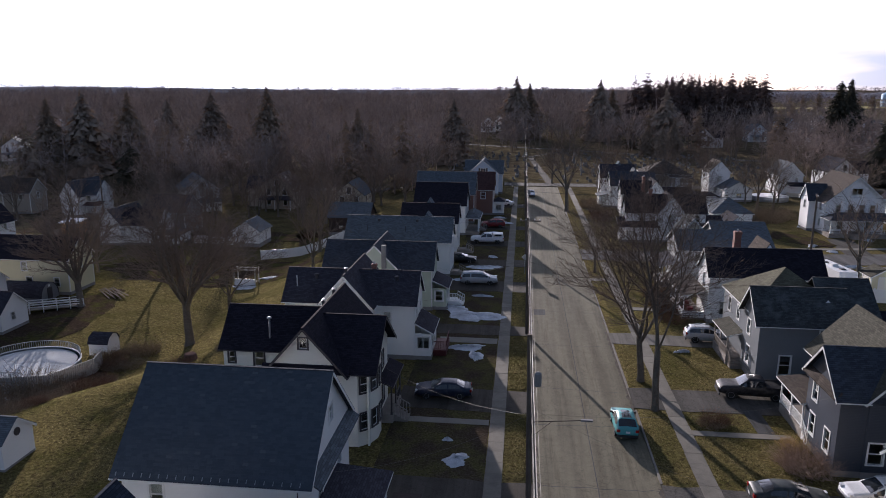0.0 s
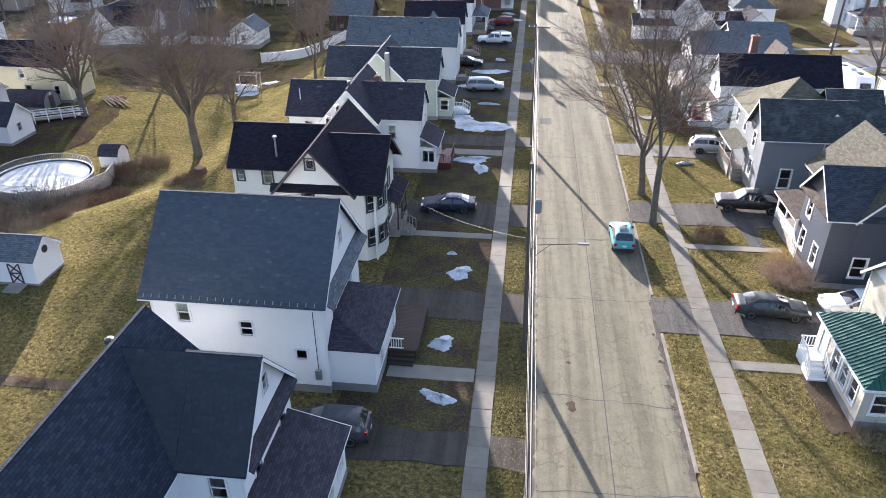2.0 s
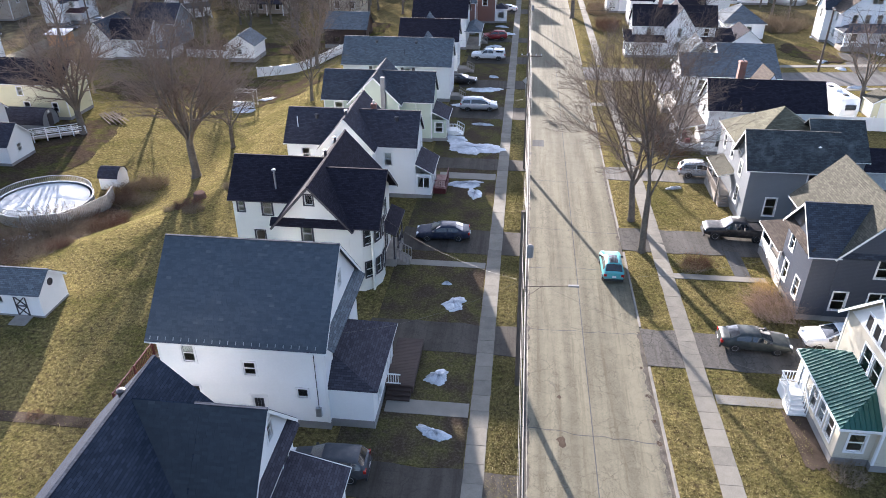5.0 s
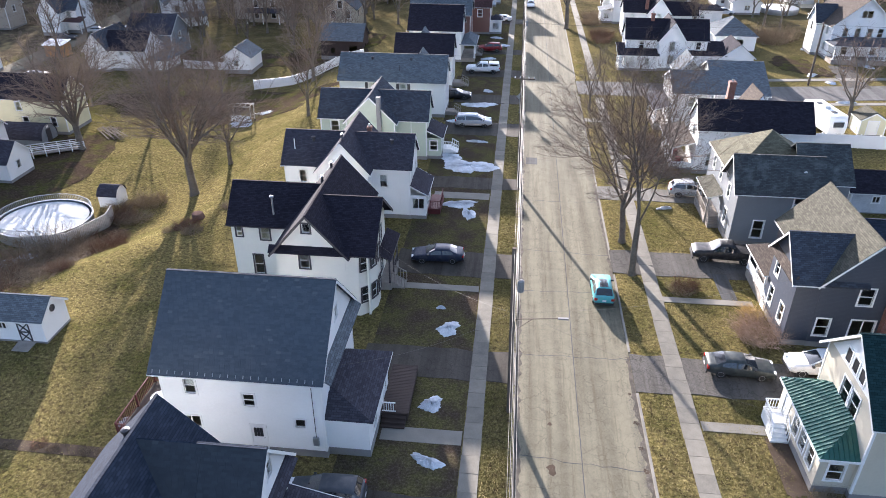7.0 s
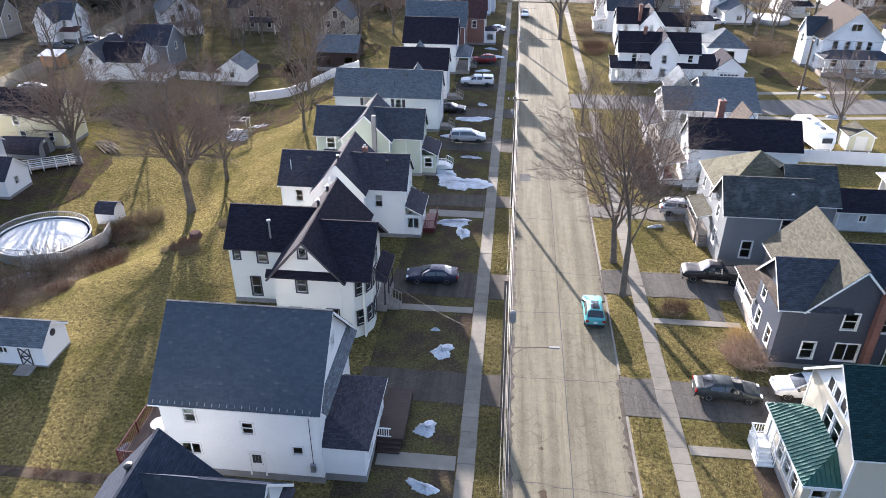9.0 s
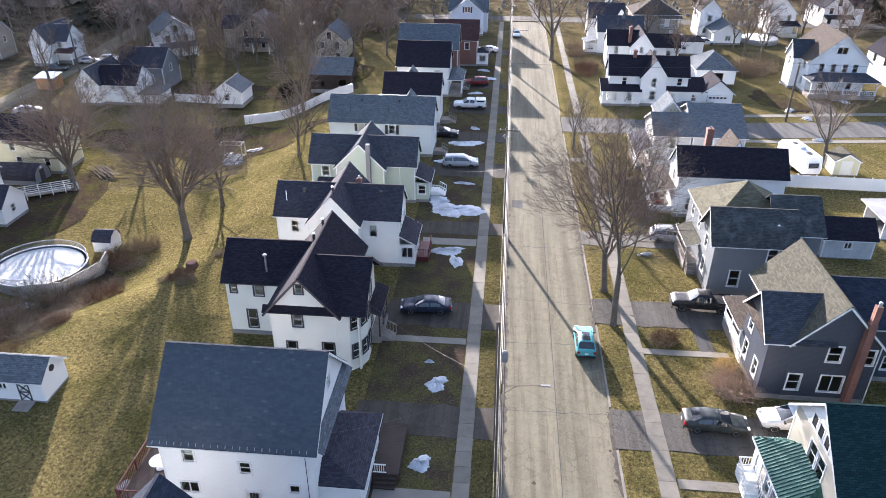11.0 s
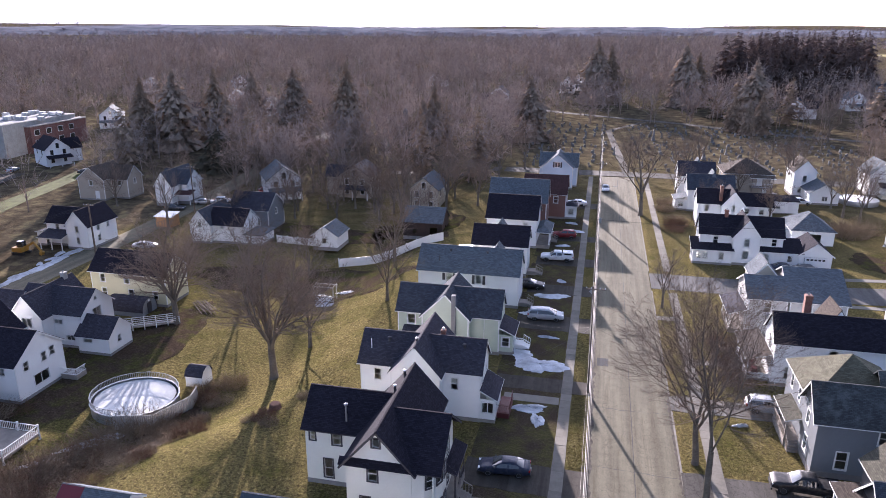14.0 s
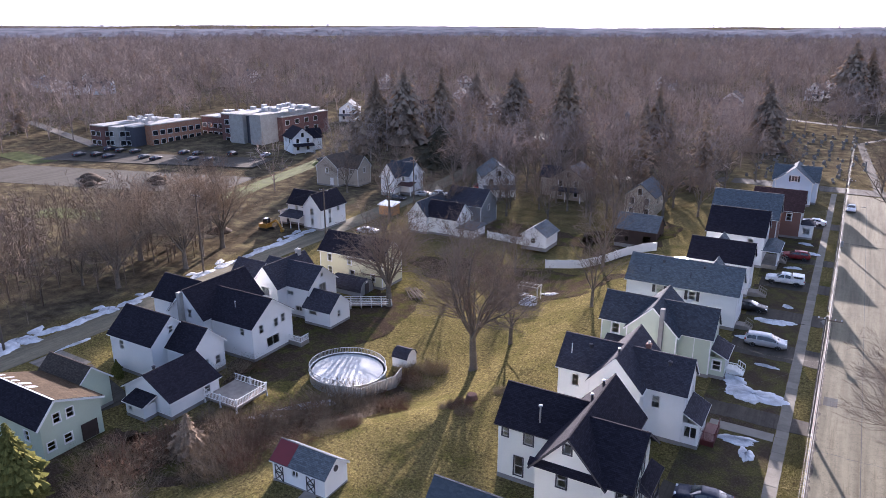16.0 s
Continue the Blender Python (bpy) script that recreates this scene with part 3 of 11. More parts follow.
    def path(self, pts, r, n=5):
        """A tube along a bent line."""
        pts = [Vector(p) for p in pts]
        k = len(self.v)
        for i, p in enumerate(pts):
            d = (pts[min(i + 1, len(pts) - 1)] - pts[max(i - 1, 0)]).normalized()
            a = d.cross(Vector((0, 0, 1)))
            a = a.normalized() if a.length > 1e-4 else Vector((1, 0, 0))
            b = a.cross(d)
            for j in range(n):
                t = 2 * math.pi * j / n
                self.v.append(tuple(p + (a * math.cos(t) + b * math.sin(t)) * r))
        for i in range(len(pts) - 1):
            for j in range(n):
                m = (j + 1) % n
                self.f.append((k + i * n + j, k + i * n + m, k + (i + 1) * n + m, k + (i + 1) * n + j))
        return self

    def lathe(self, profile, n=12, centre=(0, 0, 0)):
        """Turns a profile of (radius, height) about z."""
        k = len(self.v)
        cx, cy, cz = centre
        for r, z in profile:
            for i in range(n):
                t = 2 * math.pi * i / n
                self.v.append((cx + r * math.cos(t), cy + r * math.sin(t), cz + z))
        for a in range(len(profile) - 1):
            for i in range(n):
                j = (i + 1) % n
                self.f.append((k + a * n + i, k + a * n + j, k + (a + 1) * n + j, k + (a + 1) * n + i))
        self.f.append(tuple(k + n - 1 - i for i in range(n)))
        self.f.append(tuple(k + (len(profile) - 1) * n + i for i in range(n)))
        return self

    def mesh(self, name, smooth=False):
        me = bpy.data.meshes.new(name)
        if self.weld and len(self.v) < 20000:
            seen, index, kept = {}, [], []
            for q in self.v:
                key = (round(q[0], 4), round(q[1], 4), round(q[2], 4))
                if key not in seen:
                    seen[key] = len(kept)
                    kept.append(q)
                index.append(seen[key])
            faces = []
            for f in self.f:
                f = tuple(dict.fromkeys(index[i] for i in f))
                if len(f) > 2:
                    faces.append(f)
            self.v, self.f = kept, faces
        me.from_pydata(self.v, [], self.f)
        me.update()
        if self.f:
            nl = len(me.loops)
            vi, ln = np.empty(nl, int), np.empty(len(me.polygons), int)
            me.loops.foreach_get("vertex_index", vi)
            me.polygons.foreach_get("loop_total", ln)
            nm = np.empty(len(me.polygons) * 3)
            me.polygons.foreach_get("normal", nm)
            nm = np.repeat(nm.reshape(-1, 3), ln, axis=0)
            co = np.array(self.v)[vi]
            u = np.stack([-nm[:, 1], nm[:, 0], 0 * nm[:, 0]], -1)
            lu = np.linalg.norm(u, axis=1, keepdims=True)
            u = np.where(lu > 0.02, u / np.maximum(lu, 1e-6), np.array([[1.0, 0, 0]]))
            w = np.cross(nm, u)
            uv = np.stack([(co * u).sum(1), (co * w).sum(1)], -1)
            layer = me.uv_layers.new(name="metres")
            layer.data.foreach_set("uv", uv.ravel())
            if smooth:
                me.polygons.foreach_set("use_smooth", np.ones(len(me.polygons), bool))
        return me


def part(name, geo, mat, parent, label="", smooth=False, at=None):
    """One mesh object under a thing or a part. geo: a Geo in the world's own coordinates, or a finished mesh in the parent's."""
    if isinstance(geo, Geo):
        if parent is not None:
            o = parent.matrix_world.translation if at is None else Vector(at)
            geo.v = [(x - o.x, y - o.y, z - o.z) for x, y, z in geo.v]
        geo = geo.mesh(name, smooth)
    if mat is not None and not geo.materials:
        geo.materials.append(mat)
    ob = new(name, geo)
    ob.parent = parent
    if label:
        ob["label"] = label
    return ob


def thing(name, label, category, x, y, z=0.0, group="", kind=""):
    ob = new(name)
    ob.empty_display_size = 0.2
    ob.location = (x, y, z)
    ob.matrix_world = Matrix.Translation((x, y, z))
    return tagged(ob, label, category, group, kind)


def solo(name, geo, mat, label, category, group="", kind="", smooth=False, centre=None):
    """A thing that is one mesh, with its origin at its base."""
    a = np.array(geo.v)
    c = centre or ((a[:, 0].min() + a[:, 0].max()) / 2, (a[:, 1].min() + a[:, 1].max()) / 2, a[:, 2].min())
    geo.v = [tuple(p) for p in a - np.array(c)]
    me = geo.mesh(name, smooth)
    me.materials.append(mat)
    ob = new(name, me)
    ob.location = c
    ob.matrix_world = Matrix.Translation(c)
    return tagged(ob, label, category, group, kind)


def smooth01(a, b, x):
    t = max(0.0, min(1.0, (x - a) / (b - a)))
    return t * t * (3 - 2 * t)


ROAD_W, ROAD_E = 2.1, 10.65


def terrain(x, y):
    """The lie of the land: level along the street, falling to the lower street in the west."""
    crest = -26.0 - 13.0 * (1 - smooth01(46, 70, y))
    low = -3.8 * smooth01(0, 15, crest - x) * (1 - 0.6 * smooth01(150, 240, y))
    if y < 30:
        low *= smooth01(-20, 30, y) * 0.7 + 0.3
    d = math.hypot(x, y)
    roll = 3.0 * noise.noise((x / 260, y / 260, 0.3)) * smooth01(260, 500, d)
    hill = 34 * smooth01(1800, 4300, d) * (0.8 + 0.5 * noise.noise((x / 900, y / 900, 1.7)))
    rise = 10 * smooth01(330, 700, d) * (0.6 + 0.4 * noise.noise((x / 500, y / 500, 4.1)))
    return low + roll + hill + rise

# ==== parts of houses ====
WINDOW_MESH = {}
TURN = {"S": 0.0, "E": 90.0, "N": 180.0, "W": 270.0}


def clip_poly(poly, convex):
    """The part of poly inside a convex outline (anticlockwise)."""
    for i in range(len(convex)):
        (ax, ay), (bx, by) = convex[i], convex[(i + 1) % len(convex)]
        side = lambda p: (bx - ax) * (p[1] - ay) - (by - ay) * (p[0] - ax)
        res = []
        for j in range(len(poly)):
            p, q = poly[j], poly[(j + 1) % len(poly)]
            sp, sq = side(p), side(q)
            if sp >= -1e-9:
                res.append(p)
            if (sp > 1e-9 and sq < -1e-9) or (sp < -1e-9 and sq > 1e-9):
                t = sp / (sp - sq)
                res.append((p[0] + (q[0] - p[0]) * t, p[1] + (q[1] - p[1]) * t))
        poly = res
        if len(poly) < 3:
            return []
    return poly


def wall_panel(side, plane, outline, holes, thick=0.15):
    """A wall with real openings. outline: (along, height), anticlockwise as along runs right; holes: (along, height, width, height)."""
    inward = {"S": (0, 1), "N": (0, -1), "W": (1, 0), "E": (-1, 0)}[side]

    def at(u, z, deep):
        return (u + inward[0] * deep, plane + inward[1] * deep, z) if side in "SN" else (plane + inward[0] * deep, u + inward[1] * deep, z)

    flip = side in "NW"
    g = Geo()
    rects = [(u - w / 2, z - h / 2, u + w / 2, z + h / 2) for u, z, w, h in holes]
    us = sorted({p[0] for p in outline} | {r[0] for r in rects} | {r[2] for r in rects})
    zs = sorted({p[1] for p in outline} | {r[1] for r in rects} | {r[3] for r in rects})
    for u0, u1 in zip(us, us[1:]):
        for z0, z1 in zip(zs, zs[1:]):
            cu, cz = (u0 + u1) / 2, (z0 + z1) / 2
            if any(r[0] < cu < r[2] and r[1] < cz < r[3] for r in rects):
                continue
            cell = clip_poly([(u0, z0), (u1, z0), (u1, z1), (u0, z1)], outline)
            if len(cell) < 3:
                continue
            if flip:
                cell = cell[::-1]
            g.poly(*[at(u, z, 0) for u, z in cell])
            g.poly(*[at(u, z, thick) for u, z in reversed(cell)])
    for r in rects:
        ring = [(r[0], r[1]), (r[2], r[1]), (r[2], r[3]), (r[0], r[3])]
        for (ua, za), (ub, zb) in zip(ring, ring[1:] + ring[:1]):
            q = [at(ua, za, 0), at(ub, zb, 0), at(ub, zb, thick), at(ua, za, thick)]
            g.poly(*(q if not flip else q[::-1]))
    ring = list(outline)
    for (ua, za), (ub, zb) in zip(ring, ring[1:] + ring[:1]):
        q = [at(ua, za, 0), at(ua, za, thick), at(ub, zb, thick), at(ub, zb, 0)]
        g.poly(*(q if not flip else q[::-1]))
    return g


def window_meshes(w, h, kind):
    """Frame, panes and blind of a window that looks to -y, with its middle at the origin."""
    key = (round(w, 2), round(h, 2), kind)
    if key in WINDOW_MESH:
        return WINDOW_MESH[key]
    fr = Geo().ring(w, h, 0.11, -0.04, 0.03, sill=0.03).mesh("window")
    b = 0.045
    if kind == "w":
        cells = [(w, h / 2, 0.0, -h / 4, 0.05), (w, h / 2, 0.0, h / 4, 0.03)]
    elif kind == "p":
        cells = [(w / 2, h, -w / 4, 0.0, 0.04), (w / 2, h, w / 4, 0.0, 0.04)]
    else:
        cells = [(w, h, 0.0, 0.0, 0.04)]
    sashes, pm = [], []
    for cw, chh, cx, cz, y in cells:
        sashes.append(Geo().ring(cw - 2 * b, chh - 2 * b, b, y, y + 0.04, cz, cx).mesh("sash"))
        me = Geo().box(cx - cw / 2 + b, y + 0.016, cz - chh / 2 + b, cx + cw / 2 - b, y + 0.024, cz + chh / 2 - b).mesh("pane")
        me.materials.append(GLASS)
        pm.append(me)
    blind = Geo().box(-w / 2 + b, 0.10, -0.05, w / 2 - b, 0.11, h / 2 - 0.02).mesh("blind")
    blind.materials.append(CURTAIN)
    WINDOW_MESH[key] = (fr, sashes, pm, blind)
    return WINDOW_MESH[key]


FRAME_MESH = {}


def window(parent, side, plane, u, z, w, h, kind="w", trim=None, blind=False):
    """A window set in an opening: frame, glass panes, sometimes a lowered blind."""
    trim = trim or TRIM
    fm, sashes, pm, bm_ = window_meshes(w, h, kind)

    def painted(me):
        fk = (me.name, trim.name)
        if fk not in FRAME_MESH:
            FRAME_MESH[fk] = me.copy()
            FRAME_MESH[fk].materials.append(trim)
        return FRAME_MESH[fk]

    ob = new("window", painted(fm))
    ob.parent = parent
    o = parent.matrix_world.translation
    x, y = (u, plane) if side in "SN" else (plane, u)
    ob.matrix_local = pose(x - o.x, y - o.y, z - o.z, 0, 0, TURN[side])
    for me in sashes:
        if trim is DARK_TRIM:
            trim = TRIM
        so = new("sash", painted(me))
        so.parent = ob
    for me in pm:
        pane = new("pane", me)
        pane.parent, pane.visible_shadow = ob, False
    if blind:
        bl = new("blind", bm_)
        bl.parent = ob
    return ob


def door(parent, side, plane, u, z0, w=0.9, h=2.05, mat=None, trim=None):
    """A panelled door in a white frame, with a knob."""
    g = Geo()
    t = 0.12
    for s in (-1, 1):
        x0, x1 = sorted((s * w / 2, s * (w / 2 + t)))
        g.box(x0, -0.04, 0, x1, 0.02, h + t)
    g.box(-w / 2, -0.04, h, w / 2, 0.02, h + t)
    leaf = Geo().box(-w / 2, 0.03, 0.0, w / 2, 0.08, h)
    for px in (-w / 4, w / 4):
        for pz in (0.25, 1.15):
            leaf.box(px - w * 0.17, 0.018, pz, px + w * 0.17, 0.03, pz + 0.72)
    o = parent.matrix_world.translation
    x, y = (u, plane) if side in "SN" else (plane, u)
    fm = g.mesh("door_frame")
    fm.materials.append(trim or TRIM)
    lm = leaf.mesh("door")
    lm.materials.append(mat or TRIM)
    ob = new("door", lm)
    ob.parent = parent
    ob.matrix_local = pose(x - o.x, y - o.y, z0 - o.z, 0, 0, TURN[side])
    fo = new("door_frame", fm)
    fo.parent = ob
    km = Geo().lathe([(0.0, 0), (0.03, 0.01), (0.035, 0.04), (0.0, 0.06)], 8, (w * 0.4, 0.0, 0.98)).mesh("knob")
    km.materials.append(CHROME)
    ko = new("knob", km)
    ko.parent = ob
    return ob


def slab(top, thick=0.13):
    return Geo().prism(top, (0, 0, -thick))


def wing(house, x0, x1, y0, y1, z0, eave, ridge, axis, wall, roof, holes=None, trim=None, over=0.35, rake=0.3, win_trim=None, sides="SENW", base=0.45, roof_sides=None, join="", boards=True):
    """One gabled block: walls with openings, windows, foundation, roof slopes, fascia, rake boards and corner boards. Heights are above the ground z0."""
    holes, trim = holes or {}, trim or TRIM
    ze, zr, th = z0 + eave, z0 + ridge, 0.15
    xm, ym = (x0 + x1) / 2, (y0 + y1) / 2
    for side in sides:
        plane = {"S": y0, "N": y1, "W": x0, "E": x1}[side]
        a, b = (x0, x1) if side in "SN" else (y0 + th, y1 - th)
        gable = (axis == "x") == (side in "EW")
        if gable:
            m, half = ((ym, (y1 - y0) / 2) if side in "EW" else (xm, (x1 - x0) / 2))
            top = zr - (zr - ze) * (b - m) / half
            out = [(a, z0), (b, z0), (b, top), (m, zr), (a, top)]
        else:
            out = [(a, z0), (b, z0), (b, ze), (a, ze)]
        hs = [h for h in holes.get(side, [])]
        part("wall", wall_panel(side, plane, out, [(u, z0 + z, w, hh) for u, z, w, hh, *_ in hs]), wall, house)
        for u, z, w, hh, *kind in hs:
            k = kind[0] if kind else "w"
            if k == "d":
                door(house, side, plane, u, z0 + z - hh / 2, w, hh, kind[1] if len(kind) > 1 else None, trim)
            else:
                window(house, side, plane, u, z0 + z, w, hh, k[0], win_trim or trim, blind="b" in k)
    if base:
        g = Geo().box(x0 - 0.03, y0 - 0.03, z0 - 0.3, x1 + 0.03, y1 + 0.03, z0 + base)
        part("foundation", g, FOUNDATION, house)
    if boards:
        cb = 0.025
        for cx, sx in ((x0, -1), (x1, 1)):
            for cy, sy in ((y0, -1), (y1, 1)):
                xa, xb = sorted((cx + sx * cb, cx - sx * 0.12))
                ya, yb = sorted((cy + sy * cb, cy - sy * 0.12))
                part("corner_board", Geo().box(xa, ya, z0 + base, xb, yb, ze - 0.02), trim, house)
    t = 0.13
    if axis == "x":
        half = (y1 - y0) / 2
        s = (zr - ze) / half
        ra, rb = x0 - (rake if "W" not in join else 0), x1 + (rake if "E" not in join else 0)
        zl = ze - s * over
        slopes = [[(ra, y0 - over, zl + t), (rb, y0 - over, zl + t), (rb, ym, zr + t), (ra, ym, zr + t)], [(rb, y1 + over, zl + t), (ra, y1 + over, zl + t), (ra, ym, zr + t), (rb, ym, zr + t)]]
        eaves = [((ra, y0 - over - 0.02, zl + 0.03), (rb, y0 - over - 0.02, zl + 0.03)), ((ra, y1 + over + 0.02, zl + 0.03), (rb, y1 + over + 0.02, zl + 0.03))]
        rakes = [((xx, yy, zl - 0.03), (xx, ym, zr - 0.03)) for yy in (y0 - over, y1 + over) for xx in (ra + 0.014, rb - 0.014)]
        cap = ((ra, ym, zr + t - 0.002), (rb, ym, zr + t - 0.002))
    else:
        half = (x1 - x0) / 2
        s = (zr - ze) / half
        ra, rb = y0 - (rake if "S" not in join else 0), y1 + (rake if "N" not in join else 0)
        zl = ze - s * over
        slopes = [[(x0 - over, rb, zl + t), (x0 - over, ra, zl + t), (xm, ra, zr + t), (xm, rb, zr + t)], [(x1 + over, ra, zl + t), (x1 + over, rb, zl + t), (xm, rb, zr + t), (xm, ra, zr + t)]]
        eaves = [((x0 - over - 0.02, ra, zl + 0.03), (x0 - over - 0.02, rb, zl + 0.03)), ((x1 + over + 0.02, ra, zl + 0.03), (x1 + over + 0.02, rb, zl + 0.03))]
        rakes = [((xx, yy, zl - 0.03), (xm, yy, zr - 0.03)) for xx in (x0 - over, x1 + over) for yy in (ra + 0.014, rb - 0.014)]
        cap = ((xm, ra, zr + t - 0.002), (xm, rb, zr + t - 0.002))
    for i, sl in enumerate(slopes):
        part("roof", slab(sl, t), roof, house)
    part("ridge_cap", Geo().beam(*cap, 0.16, 0.03), roof, house)
    for e in eaves:
        part("gutter", Geo().beam(*e, 0.05, 0.07), trim, house)
    for r, end in zip(rakes, ("WEWE" if axis == "x" else "SNSN")):
        if end in join:
            continue
        part("rake_board", Geo().beam(*r, 0.035, 0.16), trim, house)


def hip_roof(house, x0, x1, y0, y1, ze, zr, roof, over=0.3, trim=None, name="roof"):
    """A hipped roof over a rectangle, with a level gutter round it. Heights are true."""
    a, b, c, d = x0 - over, x1 + over, y0 - over, y1 + over
    w, l = b - a, d - c
    if w >= l:
        r0, r1 = (a + l / 2, (c + d) / 2, zr), (b - l / 2, (c + d) / 2, zr)
    else:
        r0, r1 = ((a + b) / 2, c + w / 2, zr), ((a + b) / 2, d - w / 2, zr)
    A, B, C, D = (a, c, ze), (b, c, ze), (b, d, ze), (a, d, ze)
    if w >= l:
        faces = [[A, B, r1, r0], [B, C, r1], [C, D, r0, r1], [D, A, r0]]
    else:
        faces = [[A, B, r0], [B, C, r1, r0], [C, D, r1], [D, A, r0, r1]]
    for f in faces:
        part(name, Geo().prism(f, (0, 0, -0.12)), roof, house)
    for p, q in ((A, B), (B, C), (C, D), (D, A)):
        part("gutter", Geo().beam((p[0], p[1], ze - 0.08), (q[0], q[1], ze - 0.07), 0.07, 0.1), trim or TRIM, house)


def lean_roof(house, x0, x1, y0, y1, z_low, z_high, toward, roof, over=0.25, trim=None):
    """A single slope that falls toward one side."""
    a, b, c, d = x0 - over, x1 + over, y0 - over, y1 + over
    if toward == "E":
        a = x0
        zs = (z_high, z_low, z_low, z_high)
    elif toward == "W":
        b = x1
        zs = (z_low, z_high, z_high, z_low)
    elif toward == "S":
        d = y1
        zs = (z_low, z_low, z_high, z_high)
    else:
        c = y0
        zs = (z_high, z_high, z_low, z_low)
    pts = [(a, c, zs[0]), (b, c, zs[1]), (b, d, zs[2]), (a, d, zs[3])]
    part("roof", slab(pts, 0.12), roof, house)
    for i in range(4):
        p, q = pts[i], pts[(i + 1) % 4]
        part("fascia", Geo().beam((p[0], p[1], p[2] - 0.07), (q[0], q[1], q[2] - 0.06), 0.04, 0.11), trim or TRIM, house)


def block(house, x0, x1, y0, y1, z0, z1, wall, holes=None, sides="SENW", trim=None, base=0.4, tops=None):
    """Plain walls of one height (a porch room under its own roof)."""
    holes = holes or {}
    th = 0.15
    for side in sides:
        plane = {"S": y0, "N": y1, "W": x0, "E": x1}[side]
        a, b = (x0, x1) if side in "SN" else (y0 + th, y1 - th)
        out = [(a, z0), (b, z0), (b, z1), (a, z1)]
        hs = holes.get(side, [])
        part("wall", wall_panel(side, plane, out, [(u, z0 + z, w, hh) for u, z, w, hh, *_ in hs]), wall, house)
        for u, z, w, hh, *kind in hs:
            k = kind[0] if kind else "w"
            if k == "d":
                door(house, side, plane, u, z0 + z - hh / 2, w, hh, kind[1] if len(kind) > 1 else None, trim)
            else:
                window(house, side, plane, u, z0 + z, w, hh, k[0], trim, blind="b" in k)
    if base:
        part("foundation", Geo().box(x0 - 0.03, y0 - 0.03, z0 - 0.3, x1 + 0.03, y1 + 0.03, z0 + base), FOUNDATION, house)


def railing(house, p, q, z, height=0.9, mat=None, gap=0.16):
    """Top rail, bottom rail and balusters between two posts."""
    mat = mat or TRIM
    p, q = Vector((*p, 0)), Vector((*q, 0))
    up = Vector((0, 0, 1))
    part("rail", Geo().beam(p + up * (z + height), q + up * (z + height), 0.08, 0.06), mat, house)
    part("rail", Geo().beam(p + up * (z + 0.12), q + up * (z + 0.12), 0.06, 0.05), mat, house)
    n = max(2, int((q - p).length / gap))
    key = ("baluster", mat.name, round(height, 2))
    if key not in FRAME_MESH:
        FRAME_MESH[key] = Geo().box(-0.02, -0.02, 0.12, 0.02, 0.02, height).mesh("baluster")
        FRAME_MESH[key].materials.append(mat)
    o = house.matrix_world.translation
    for i in range(1, n):
        c = p.lerp(q, i / n)
        ob = new("baluster", FRAME_MESH[key])
        ob.parent, ob.location = house, (c.x - o.x, c.y - o.y, z - o.z)


def stairs(house, x, y, z_top, way, width=1.3, mat=None, z0=0.0, rails=True, run=0.28):
    """Steps that go down from (x, y) along way, with rails on both sides."""
    mat = mat or TRIM
    n = max(1, round((z_top - z0) / 0.19))
    dx, dy = {"E": (1, 0), "W": (-1, 0), "S": (0, -1), "N": (0, 1)}[way]
    for i in range(n):
        z = z_top - (i + 1) * (z_top - z0) / (n + 1)
        a, b = i * run, (i + 1) * run
        if dx:
            xa, xb = sorted((x + dx * a, x + dx * b))
            g = Geo().box(xa, y - width / 2, z0, xb, y + width / 2, z)
        else:
            ya, yb = sorted((y + dy * a, y + dy * b))
            g = Geo().box(x - width / 2, ya, z0, x + width / 2, yb, z)
        part("step", g, mat, house)
    if rails:
        for s in (-1, 1):
            ox, oy = (0, s * width / 2) if dx else (s * width / 2, 0)
            p, q = Vector((x + ox, y + oy, z_top + 0.85)), Vector((x + ox + dx * n * run, y + oy + dy * n * run, z0 + 1.0))
            part("stair_rail", Geo().beam(p, q, 0.07, 0.07), mat, house)
            for i in range(n + 1):
                c = p.lerp(q, i / n if n else 0)
                part("baluster", Geo().box(c.x - 0.025, c.y - 0.025, max(z0, c.z - 0.95), c.x + 0.025, c.y + 0.025, c.z), mat, house)


def post(house, x, y, z0, z1, w=0.14, mat=None):
    g = Geo().loft(x, y, [(w * 1.4, z0), (w * 1.4, z0 + 0.18), (w, z0 + 0.2), (w * 0.92, z1 - 0.17), (w * 1.4, z1 - 0.15), (w * 1.4, z1)])
    part("post", g, mat or TRIM, house)


def chimney(house, x, y, z0, z1, w=0.6, mat=None):
    g = Geo().loft(x, y, [(w, z0), (w, z1 - 0.3), (w + 0.12, z1 - 0.25), (w + 0.12, z1 - 0.08), (w, z1 - 0.05), (w, z1)])
    ch = part("chimney", g, mat or BRICK, house)
    part("chimney_pot", Geo().lathe([(0.13, z1 - 0.05), (0.12, z1 + 0.25), (0.1, z1 + 0.25), (0.1, z1)], 10, (x, y, 0)), METAL_GREY, house)
    return ch


def vent_pipe(house, x, y, z0, z1, r=0.06, mat=None, cap=True):
    g = Geo().tube((x, y, z0), (x, y, z1), r, r, 8)
    if cap:
        g.lathe([(r * 1.0, z1 + 0.03), (r * 2.1, z1 + 0.06), (r * 2.1, z1 + 0.16), (r * 0.5, z1 + 0.24)], 10, (x, y, 0))
    part("vent_pipe", g, mat or METAL_GREY, house, smooth=False)


